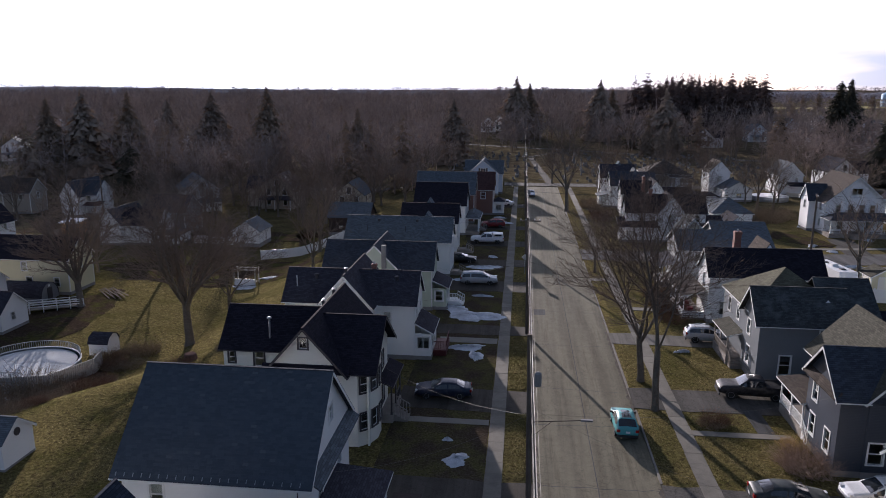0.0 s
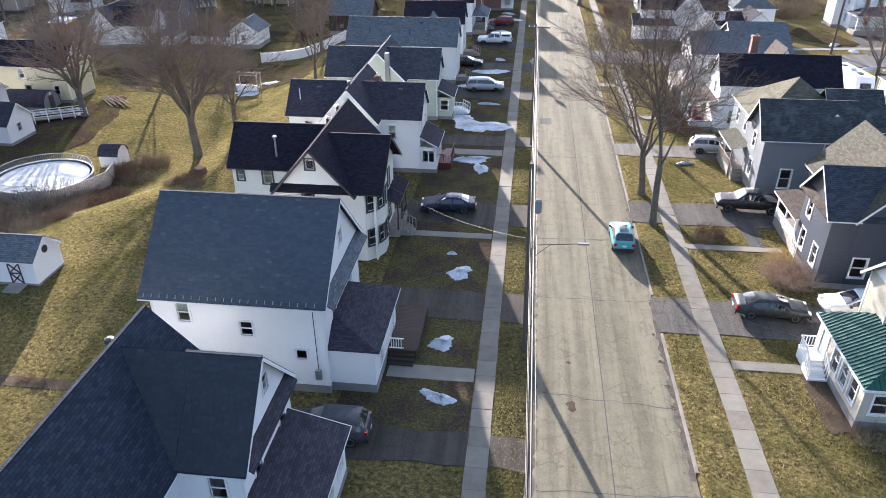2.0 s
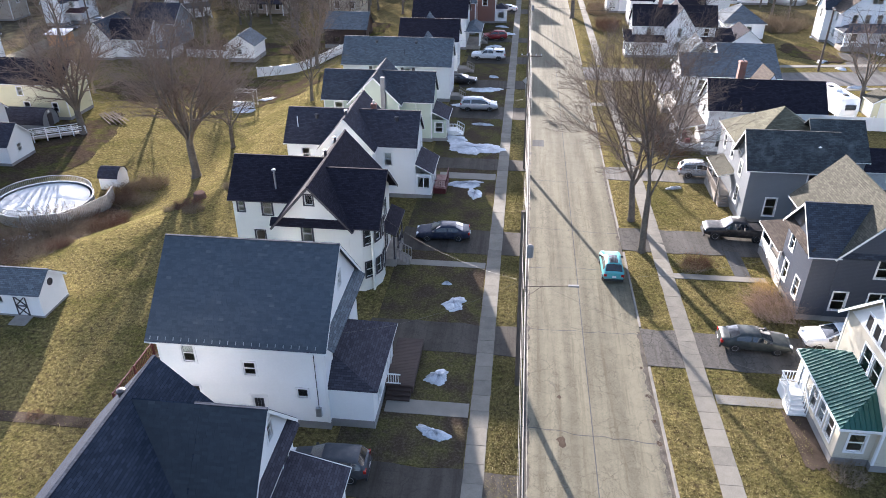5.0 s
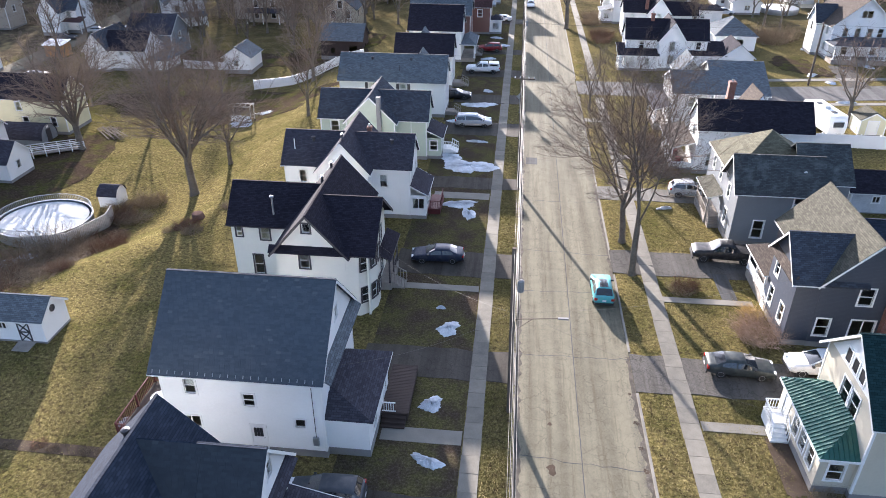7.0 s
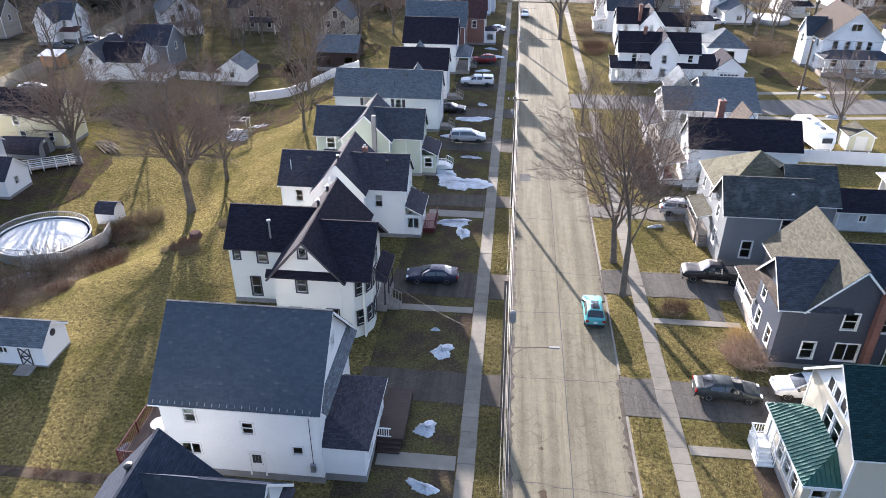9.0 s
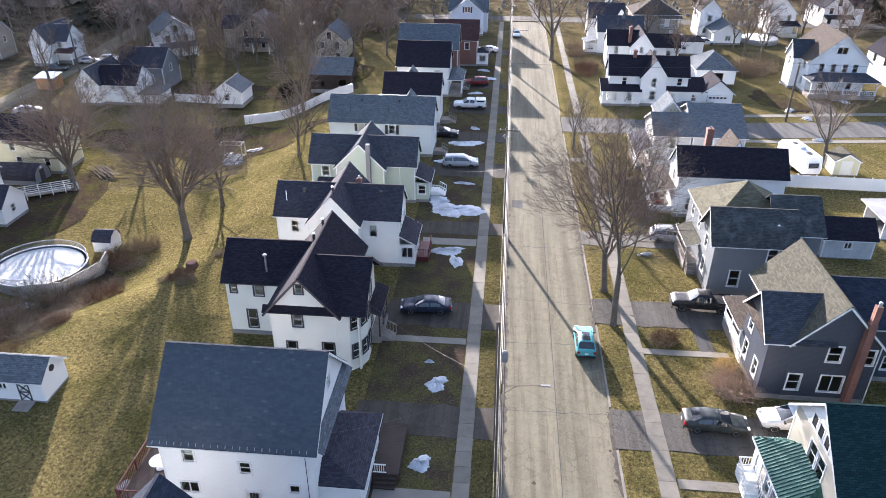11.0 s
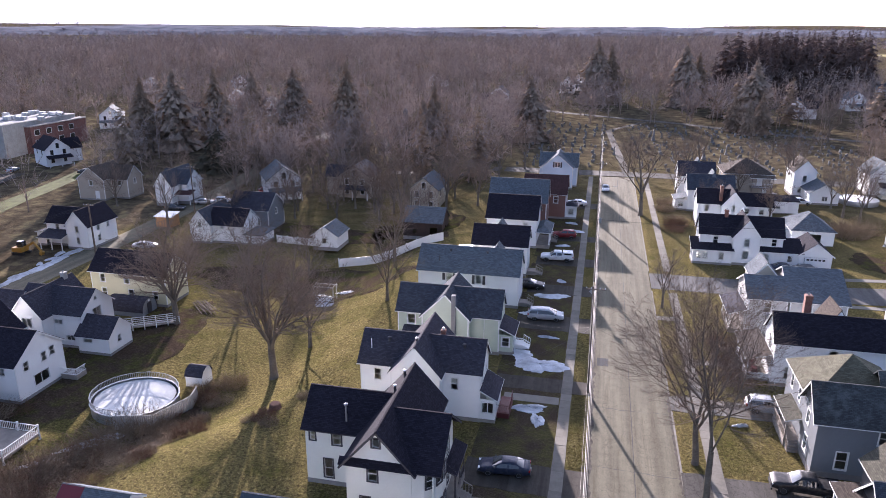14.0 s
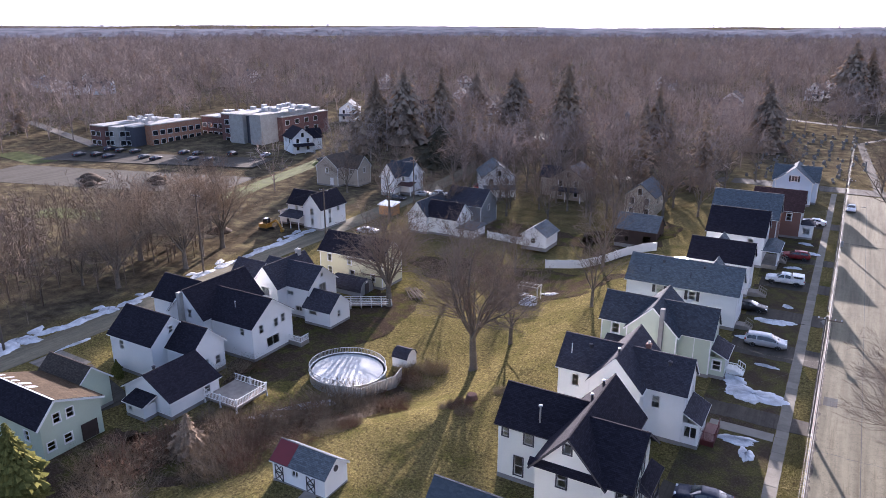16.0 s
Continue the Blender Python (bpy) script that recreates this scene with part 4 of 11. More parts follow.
def roof_vent(house, x, y, z):
    g = Geo().lathe([(0.17, z - 0.25), (0.17, z + 0.12), (0.24, z + 0.14), (0.22, z + 0.24), (0.05, z + 0.3)], 10, (x, y, 0))
    part("roof_vent", g, DARK_TRIM, house)


def flue(house, x, y, z0, z1, r=0.13):
    """A short dark flue with a pale cap."""
    part("flue", Geo().lathe([(r, z0), (r, z1 - 0.12), (r * 1.3, z1 - 0.1), (r * 1.3, z1 - 0.04), (r * 0.6, z1 - 0.02)], 10, (x, y, 0)), DARK_TRIM, house)
    part("flue_cap", Geo().lathe([(r * 0.5, z1 - 0.03), (r * 1.35, z1 + 0.03), (r * 1.2, z1 + 0.09), (r * 0.3, z1 + 0.13)], 10, (x, y, 0)), METAL_GREY, house)


TAB_MESH = {}


def tabbed(house, a, b, d, singles, seed, mat=None, row=0.145, width=0.32):
    """Courses of shingle tabs over a slope with its foot from a to b and its head at d: the first ones singly, the others joined."""
    a, b, d = Vector(a), Vector(b), Vector(d)
    u, v = (b - a).normalized(), (d - a).normalized()
    n = u.cross(v).normalized()
    wide, high = (b - a).length, (d - a).length
    rnd = random.Random(seed)
    mat = mat or TAB
    if mat.name not in TAB_MESH:
        g = Geo()
        g.prism([(0.004, 0.004, 0.014), (width - 0.004, 0.004, 0.014), (width - 0.004, row + 0.02, 0.004), (0.004, row + 0.02, 0.004)], (0, 0, -0.012))
        me = g.mesh("shingle")
        me.materials.append(mat)
        TAB_MESH[mat.name] = me
    rest, count = Geo(), 0
    rest.weld = False
    turn = Matrix((u, v, n)).transposed().to_4x4()
    o = house.matrix_world.translation
    rows = int(high / row)
    for r in range(rows):
        x = -rnd.uniform(0, width)
        while x < wide:
            x0, x1 = max(0.0, x), min(wide, x + width)
            whole = x0 == x and x1 == x + width
            slip = rnd.uniform(-0.012, 0.012)
            p = a + u * x0 + v * (r * row + slip) + n * 0.006
            if whole and count < singles:
                ob = new("shingle", TAB_MESH[mat.name])
                ob.parent = house
                ob.matrix_local = Matrix.Translation(p - o) @ turn
                count += 1
            elif x1 - x0 > 0.05:
                w = u * (x1 - x0 - 0.008)
                l, up, th = v * (row + 0.012), n * 0.013, n * 0.003
                q = p + u * 0.004 + v * 0.004
                rest.prism([q + up, q + w + up, q + w + l + th, q + l + th], -n * 0.012)
            x += width
    ob = part("shingle_bed", rest, mat, house)
    return tagged(ob, kind="stuff")

# ==== ground, street, pavements ====
def axis_lines(core, reach, grow=1.16, first=4.0):
    out, step, p = [], first, core
    while p < reach:
        p += step
        step *= grow
        out.append(min(p, reach))
    return out


def ground_sheet():
    xs = sorted(set([-x for x in axis_lines(112, 4700)] + list(np.arange(-112, 0, 2.0)) + [ROAD_W - 0.12, ROAD_W - 0.02, ROAD_E + 0.02, ROAD_E + 0.12] + list(np.arange(12, 100, 4.0)) + axis_lines(96, 4700)))
    ys = sorted(set([-y for y in axis_lines(30, 1500, 1.4)] + list(np.arange(-30, 250, 2.5)) + axis_lines(247.5, 4700)))
    nx, ny = len(xs), len(ys)
    v = []
    for y in ys:
        for x in xs:
            z = terrain(x, y)
            if ROAD_W - 0.1 < x < ROAD_E + 0.1 and y < 199:
                z -= 0.4
            v.append((x, y, z))
    f = [(j * nx + i, j * nx + i + 1, (j + 1) * nx + i + 1, (j + 1) * nx + i) for j in range(ny - 1) for i in range(nx - 1)]
    g = Geo()
    g.v, g.f = v, f
    ob = new("ground", g.mesh("ground", True))
    ob.data.materials.append(LAWN)
    return tagged(ob, "winter grass and leaf litter, green and straw patches", "ground", kind="structure")


ground_sheet()


def strip(name, pts, width, mat, label, category, lift=0.03, thick=0.25, kind="structure", step=4.0):
    """A band of paving that follows the land along a line."""
    path = []
    for (xa, ya), (xb, yb) in zip(pts, pts[1:]):
        n = max(1, int(math.hypot(xb - xa, yb - ya) / step))
        path += [(xa + (xb - xa) * i / n, ya + (yb - ya) * i / n) for i in range(n)]
    path.append(pts[-1])
    g = Geo()
    L, R = [], []
    for i, (x, y) in enumerate(path):
        xa, ya = path[max(0, i - 1)]
        xb, yb = path[min(len(path) - 1, i + 1)]
        d = Vector((xb - xa, yb - ya)).normalized()
        s = Vector((-d.y, d.x)) * width / 2
        z = terrain(x, y) + lift
        L.append((x + s.x, y + s.y, z))
        R.append((x - s.x, y - s.y, z))
    for i in range(len(path) - 1):
        g.poly(R[i], R[i + 1], L[i + 1], L[i])
        dn = lambda p: (p[0], p[1], p[2] - thick)
        g.poly(R[i], dn(R[i]), dn(R[i + 1]), R[i + 1])
        g.poly(L[i + 1], dn(L[i + 1]), dn(L[i]), L[i])
    ob = new(name, g.mesh(name))
    ob.data.materials.append(mat)
    return tagged(ob, label, category, kind=kind)


road = new("road", Geo().box(ROAD_W, -40, -0.5, ROAD_E, 199, -0.11).mesh("road"))
road.data.materials.append(ROAD)
tagged(road, "worn grey asphalt street with cracks and patches", "road", kind="structure")
strip("road", [(-60, 203), (140, 203)], 7.0, DRIVE_PALE, "asphalt cross street by the cemetery", "road", 0.04)
strip("road", [(10.7, 114.2), (42, 114.2), (90, 120.5)], 7.4, ROAD_GREY, "asphalt side street", "road", 0.035)
strip("road", [(-95.0, -10), (-94.8, 60), (-96.5, 90), (-97, 130), (-101, 200), (-108, 320)], 5.6, ROAD, "lower village street", "road", 0.04)
solo("asphalt_patch", Geo().box(2.6, 81.4, -0.16, 4.0, 83.6, -0.105), PATCH, "square dark patch of newer asphalt", "patch", "street patches", "structure")
rnd = random.Random(8)
for cx, cy, sx, sy, n in ((4.3, 31.0, 0.6, 4.0, 2), (10.3, 34.0, 0.15, 5.5, 4)):
    for _ in range(n):
        x, y, a = rnd.gauss(cx, sx * 0.5), rnd.gauss(cy, sy * 0.5), rnd.uniform(0.12, 0.34)
        ring = [(x + a * math.cos(t) * rnd.uniform(0.5, 1.3), y + a * 1.3 * math.sin(t) * rnd.uniform(0.5, 1.3), -0.105) for t in np.linspace(0, 2 * math.pi, 10)[:-1]]
        solo("pothole", Geo().prism(ring, (0, 0, -0.02)), DIRT, "shallow broken spot in the asphalt", "pothole", "potholes", "structure")
for y0, y1 in ((-40, 62), (62, 199)):
    solo("road_seam", Geo().box(6.36, y0, -0.15, 6.42, y1 - 0.01, -0.107), PATCH, "dark lengthwise seam in the asphalt", "seam", "road seams", "structure")
for y, a in ((25.5, 0.1), (33.0, -0.15), (43.5, 0.05), (52.5, 0.12), (60, -0.1), (71, 0.06), (83, -0.08), (97, 0.05), (112, 0)):
    g = Geo()
    pts = [(ROAD_W + 0.1 + i * 0.6, y + a * i * 0.3 + rnd.uniform(-0.12, 0.12)) for i in range(15)]
    for (xa, ya), (xb, yb) in zip(pts, pts[1:]):
        w = rnd.uniform(0.015, 0.035)
        g.poly((xa, ya - w, -0.106), (xb, yb - w, -0.106), (xb, yb + w, -0.106), (xa, ya + w, -0.106))
    solo("crack", g, PATCH, "dark crack across the street", "crack", "road cracks", "structure")

for x0, x1, y0, y1 in ((ROAD_E, ROAD_E + 0.16, 27.5, 39.8), (ROAD_E, ROAD_E + 0.16, 44.5, 56.0), (ROAD_E, ROAD_E + 0.16, 58.4, 72.0), (ROAD_E, ROAD_E + 0.16, 75.2, 109.5), (ROAD_E, ROAD_E + 0.16, 119, 198), (ROAD_W - 0.16, ROAD_W, -30, 198)):
    n = max(1, int((y1 - y0) / 3))
    k = thing("kerb", "weathered concrete kerb along the street", "kerb", (x0 + x1) / 2, y0, kind="structure")
    for i in range(n):
        a, b = y0 + (y1 - y0) * i / n, y0 + (y1 - y0) * (i + 1) / n - 0.015
        part("kerb_stone", Geo().box(x0, a, -0.3, x1, b, 0.025 if x0 > 5 else -0.03), KERB if x0 > 5 else EDGE, k)


def paving(name, x0, x1, y0, y1, step, label, skip=()):
    """A pavement of separate concrete slabs with open joints."""
    pv = thing(name, label, "pavement", (x0 + x1) / 2, y0, kind="structure")
    n = int((y1 - y0) / step)
    rnd = random.Random(int(x0 * 10))
    base = Geo().box(-(x1 - x0) / 2, 0.012, -0.14, (x1 - x0) / 2, step - 0.012, 0.0).mesh("slab")
    base.materials.append(SLAB)
    for i in range(n):
        ob = new("slab", base)
        ob.parent = pv
        ob.matrix_local = pose(rnd.uniform(-0.02, 0.02), i * step, 0.045 + rnd.uniform(-0.006, 0.006), rnd.uniform(-0.25, 0.25), rnd.uniform(-0.3, 0.3), 0)
    return pv


def slab_material():
    m, n, p = material("concrete_slab")
    oi = n.nodes.new("ShaderNodeObjectInfo")
    co = world_place(n)
    c = ramp(n, oi.outputs["Random"], [(0.0, (0.12, 0.11, 0.09)), (0.5, (0.165, 0.151, 0.122)), (1.0, (0.25, 0.23, 0.185))])
    c = mix(n, 0.45, c, ramp(n, noise_tex(n, co, 1.2, 6.0, 0.65), [(0.3, (0.09, 0.083, 0.068)), (0.7, (0.25, 0.23, 0.19))]))
    f = noise_tex(n, co, 30.0, 4.0)
    c = mix(n, 0.25, c, ramp(n, f, [(0.3, (0.11, 0.102, 0.095)), (0.7, (0.33, 0.315, 0.285))]))
    n.links.new(c, p.inputs["Base Color"])
    p.inputs["Roughness"].default_value, p.inputs["Specular IOR Level"].default_value = 0.9, 0.1
    bump(n, p, f, 0.4, 0.008)
    return m


SLAB = slab_material()


def flat(name, x0, x1, y0, y1, mat, label, category="driveway", z=0.035, group=""):
    g = Geo()
    n = 10
    rnd = random.Random(int((x0 + y0) * 7))
    jit = lambda: rnd.uniform(-1, 1) * (0.015 if category == "path" else 0.16)
    lo = [(x0 + (x1 - x0) * i / n, y0 + jit(), z) for i in range(n + 1)]
    hi = [(x0 + (x1 - x0) * i / n, y1 + jit(), z) for i in range(n + 1)]
    g.prism(lo + hi[::-1], (0, 0, -0.15))
    return solo(name, g, mat, label, category, group, "structure")


# trodden front yards on the west side
for y0, y1 in ((29.1, 39.7), (43.5, 54.1), (58.7, 73.1), (76.5, 90.3), (95.7, 104.3), (108.7, 118.5), (123.1, 133.7), (137.6, 160.2)):
    flat("yard", -9.2, -1.36, y0 - 0.2, y1 + 0.2, YARD, "dull brown front yard of soil and dead grass", "yard", 0.02, "front yards")


def ragged(x, y0, y1, width, seed, z=-0.107):
    """A crumbled margin of the street with an uneven inner edge."""
    rnd = random.Random(seed)
    g, y, w = Geo(), y0, width
    while y < y1:
        step = rnd.uniform(0.25, 0.6)
        w2 = max(0.06, width * rnd.uniform(0.3, 1.4))
        g.poly((x, y, z), (x + w, y, z), (x + w2, min(y1, y + step), z), (x, min(y1, y + step), z)) if width > 0 else g.poly((x, y, z), (x, min(y1, y + step), z), (x - w2, min(y1, y + step), z), (x - w, y, z))
        y, w = y + step, w2
    return g


for i, (x, y0, y1, w, turn) in enumerate(((ROAD_E - 0.01, 27, 44, 0.3, -1), (ROAD_E - 0.01, 55, 76, 0.25, -1), (ROAD_W + 0.01, 20, 60, 0.3, 1), (ROAD_W + 0.01, 60, 130, 0.3, 1))):
    g = ragged(0.0, y0, y1, w, i)
    g.v = [(x + turn * a, b, c) for a, b, c in g.v]
    if turn < 0:
        g.f = [f[::-1] for f in g.f]
    solo("road_edge", g, EDGE, "crumbled dark margin of the asphalt", "road edge", "road edges", "structure")



def rubble(spots, seed):
    """Loose broken lumps of asphalt lying on the street: (x, y, spread across, spread along, how many)."""
    rnd = random.Random(seed)
    g = Geo()
    g.weld = False
    for cx, cy, sx, sy, n in spots:
        for _ in range(n):
            x, y, a = rnd.gauss(cx, sx), rnd.uniform(cy - sy, cy + sy), rnd.uniform(0.015, 0.06)
            if not ROAD_W + 0.1 < x < ROAD_E - 0.08:
                continue
            t = rnd.uniform(0, 6.283)
            ring = [(x + a * rnd.uniform(0.6, 1.2) * math.cos(t + k * 1.57), y + a * rnd.uniform(0.6, 1.2) * math.sin(t + k * 1.57), -0.112) for k in range(4)]
            top = (x + rnd.uniform(-0.3, 0.3) * a, y + rnd.uniform(-0.3, 0.3) * a, -0.11 + a * rnd.uniform(0.2, 0.55))
            i = len(g.v)
            g.v += ring + [top]
            g.f += [(i + k, i + (k + 1) % 4, i + 4) for k in range(4)]
    ob = new("rubble", g.mesh("rubble"))
    ob.data.materials.append(LUMPS)
    return tagged(ob, "broken lumps of asphalt along the crumbling street edge", "rubble", kind="stuff")


rubble([(10.3, 33.5, 0.17, 6.2, 800), (10.35, 56, 0.12, 2.2, 90), (4.4, 30.0, 0.22, 2.2, 70), (4.1, 37.6, 0.2, 0.8, 30), (5.0, 25.2, 0.3, 1.4, 50), (9.9, 66, 0.15, 6, 120), (3.3, 64, 0.3, 2, 60)], 71)

# driveways and front paths
for x0, x1, y0, y1, mat, label in [
    (-13.0, 2.0, 26.5, 29.0, DRIVE, "dark asphalt driveway beside the white house"),
    (-9.6, 2.0, 39.8, 43.4, DRIVE, "dark asphalt driveway in shade"),
    (-9.4, 2.0, 54.2, 58.6, DRIVE, "dark asphalt driveway with a sedan on it"),
    (-9.0, 2.0, 73.2, 76.4, DRIVE, "dark driveway beside the snow patch"),
    (-8.8, 2.0, 90.4, 95.6, DRIVE, "dark asphalt driveway with a minivan on it"),
    (-8.6, 2.0, 104.4, 108.6, DRIVE, "dark wet driveway"),
    (-8.6, 2.0, 118.6, 123.0, DRIVE, "asphalt driveway with a pickup on it"),
    (-8.6, 2.0, 133.8, 137.4, DRIVE, "asphalt driveway with a red car on it"),
    (-6.0, 2.0, 160.5, 165.5, DRIVE, "asphalt driveway by the far houses"),
    (10.66, 24.0, 40.0, 44.2, DRIVE_PALE, "asphalt driveway with a sedan on it"),
    (10.66, 25.5, 56.2, 60.6, DRIVE_PALE, "asphalt driveway with a pickup on it"),
    (10.66, 30.0, 72.0, 75.4, GRAVEL, "gravel driveway with a small car on it"),
    (28.0, 41.0, 119.0, 126.0, DRIVE, "dark driveway of the farmhouse"),
]:
    flat("driveway", x0, x1, y0, y1, mat, label, group="driveways")
for x0, x1, y0, y1, label in [
    (-6.8, -1.4, 33.3, 34.6, "concrete garden path to the house"),
    (-8.6, -1.4, 51.7, 52.6, "narrow concrete garden path"),
    (-7.6, -1.4, 70.4, 72.0, "pale concrete garden path"),
    (14.6, 18.9, 36.4, 37.3, "narrow concrete garden path to white steps"),
    (14.5, 22.0, 51.9, 52.7, "narrow concrete garden path on the lawn"),
    (14.4, 20.0, 84.2, 85.4, "concrete path to the porch"),
    (-0.1, 2.0, 20.0, 24.6, "concrete apron beside the pavement"),
    (10.7, 13.2, 97.6, 99.0, "short concrete path across the verge"),
]:
    flat("path", x0, x1, y0, y1, CONCRETE, label, "path", 0.04, "garden paths")
flat("path", 19.6, 20.9, 52.7, 57.0, PATCH, "brick-edged path beside the porch", "path", 0.042)

strip("driveway", [(56.1, 118.6), (56.8, 124.0), (58.3, 132.2)], 4.2, DRIVE_PALE, "grey asphalt driveway up to the porch house", "driveway", 0.04)
strip("pavement", [(38, 121.3), (46, 122.2), (76, 126.6)], 1.4, CONCRETE, "concrete pavement along the side street", "pavement", 0.045)
strip("pavement", [(36, 109.0), (46, 109.2), (74, 112.8)], 1.2, CONCRETE, "concrete pavement on the near side of the side street", "pavement", 0.045)
strip("driveway", [(-91.6, 49.5), (-84.4, 49.3)], 4.6, GRAVEL, "pale gravel drive mouth on the lower street", "driveway", 0.03)
strip("driveway", [(-84.4, 49.3), (-71.0, 46.0)], 4.0, DRIVE, "dark asphalt drive between the lower houses", "driveway", 0.035)
# dark soil strip that also paints the near-black shadow by the porch wall
flat("flower_bed", 18.5, 19.9, 31.3, 36.2, DIRT, "dark soil bed along the porch wall, also standing in for shadow", "flower bed", 0.03)
strip("garden_bed", [(-49, 30.4), (-22.4, 30.2)], 0.9, DIRT, "dug strip of dark soil across the back lawn", "garden bed", 0.02)
paving("pavement", -1.3, -0.1, -20, 198, 1.5, "concrete slab pavement on the west side")
paving("pavement", 13.2, 14.5, -20, 109, 1.5, "concrete slab pavement on the east side")
paving("pavement", 13.2, 14.5, 119.5, 198, 1.5, "concrete slab pavement past the side street")


def snow_patch(x, y, a, b, turn, seed, h=0.16):
    """A melting heap with a ragged edge."""
    rnd = random.Random(seed)
    g = Geo()
    rings, n = 7, 44
    ph = [rnd.uniform(0, 6.28) for _ in range(4)]
    c, s = math.cos(turn), math.sin(turn)
    z0 = terrain(x, y)
    for r in range(rings + 1):
        q = r / rings
        for i in range(n):
            t = 2 * math.pi * i / n
            rag = 1 + 0.22 * math.sin(2 * t + ph[0]) + 0.14 * math.sin(3 * t + ph[1]) + 0.08 * math.sin(5 * t + ph[2]) + 0.06 * math.sin(9 * t + ph[3]) + 0.05 * math.sin(14 * t + ph[1]) + rnd.uniform(-0.05, 0.05)
            px, py = a * q * rag * math.cos(t), b * q * rag * math.sin(t)
            z = z0 + h * (1 - q * q) * rnd.uniform(0.1, 1.7) + 0.05
            g.v.append((x + c * px - s * py, y + s * px + c * py, z if q < 1 else z0 - 0.02))
    for r in range(rings):
        for i in range(n):
            j = (i + 1) % n
            if r == 0:
                g.f.append((n + i, n + j, i))
            else:
                g.f.append((r * n + i, (r + 1) * n + i, (r + 1) * n + j, r * n + j))
    return solo("snow_patch", g, SNOW, "melting old snow patch lying on the ground", "snow", "snow patches", smooth=True)


for i, (x, y, a, b, t) in enumerate([(-3.8, 37.0, 0.95, 0.7, 0.2), (-3.4, 31.7, 1.0, 0.55, -0.5), (-3.5, 46.0, 1.0, 0.9, 0.4), (-4.4, 48.9, 0.35, 0.25, 0), (-4.4, 79.6, 2.9, 2.4, -0.1), (-6.8, 82.2, 1.9, 1.2, -0.7), (-4.6, 69.0, 2.4, 0.8, 0.1), (-3.4, 66.7, 0.65, 1.5, 0.1), (-4.6, 103.4, 2.3, 1.3, 0.1), (-4.0, 88.0, 1.4, 0.35, 0), (-3.6, 110.5, 0.8, 0.7, 0), (-2.6, 140.8, 1.7, 1.1, 0.3), (-3.6, 147.0, 1.2, 0.9, 0), (-4.4, 130.4, 1.2, 0.8, 0.3), (17.6, 70.4, 0.8, 0.35, 0.2), (-6.8, 95.9, 2.2, 0.6, 0.1), (-5.0, 125.0, 1.6, 0.6, 0.4),
                                           (-51.0, 57.5, 3.6, 0.8, 0.9), (-53.5, 53.0, 2.2, 0.6, 0.6), (-49.4, 63.0, 0.9, 0.9, 0), (-24.2, 33.0, 0.5, 0.35, 0.6), (-22.6, 43.4, 0.9, 0.5, 0.8)]):
    snow_patch(x, y, a, b, t, i, 0.16 if i < 17 else 0.22)
# ploughed snow, broken and thin, along the lower street
rnd = random.Random(61)
y = 26.0
while y < 122:
    b = rnd.uniform(1.6, 4.2)
    edge = -98.1 - 2.2 * smooth01(60, 122, y)
    snow_patch(edge - rnd.uniform(0.2, 0.9), y + b, rnd.uniform(0.9, 1.5) * (1.4 if y < 50 else 1.0), b, rnd.uniform(-0.08, 0.08), int(y * 10), 0.2)
    if rnd.random() < 0.6:
        snow_patch(edge - rnd.uniform(1.6, 3.2), y + b * rnd.uniform(0.3, 1.5), rnd.uniform(0.3, 0.9), rnd.uniform(0.6, 2.0), rnd.uniform(-0.5, 0.5), int(y * 11), 0.12)
    y += b * 1.75
for x, y, a, b, t in ((-41.6, 101.2, 2.1, 1.2, 0.1), (-38.8, 106.6, 2.4, 0.7, 0.45), (-43.6, 104.8, 0.9, 0.4, 0.2)):
    snow_patch(x, y, a, b, t, int(y), 0.14)
strip("bare_bank", [(-43.4, 51.0), (-42.0, 56.0), (-42.3, 61.5), (-43.2, 66.0)], 2.6, DIRT, "bare brown soil and leaf litter on the bank", "soil", 0.04, step=1.0)


def ground_patch(name, x, y, a, b, turn, seed, mat, label, category):
    """A ragged area of other ground that follows the lie of the land."""
    rnd = random.Random(seed)
    g = Geo()
    rings, n = 14, 56
    ph = [rnd.uniform(0, 6.28) for _ in range(4)]
    c, si = math.cos(radians(turn)), math.sin(radians(turn))
    for r in range(rings + 1):
        q = r / rings
        for i in range(n):
            t = 2 * math.pi * i / n
            rag = 1 + 0.12 * math.sin(2 * t + ph[0]) + 0.09 * math.sin(3 * t + ph[1]) + 0.06 * math.sin(7 * t + ph[2]) + 0.05 * math.sin(13 * t + ph[3]) + rnd.uniform(-0.03, 0.03)
            px, py = a * q * rag * math.cos(t), b * q * rag * math.sin(t)
            wx, wy = x + c * px - si * py, y + si * px + c * py
            g.v.append((wx, wy, terrain(wx, wy) + (0.09 if r < rings else -0.12)))
    for r in range(rings):
        for i in range(n):
            j = (i + 1) % n
            g.f.append((r * n + i, (r + 1) * n + i, (r + 1) * n + j, r * n + j) if r else (n + i, n + j, i))
    return solo(name, g, mat, label, category, kind="structure", smooth=True)


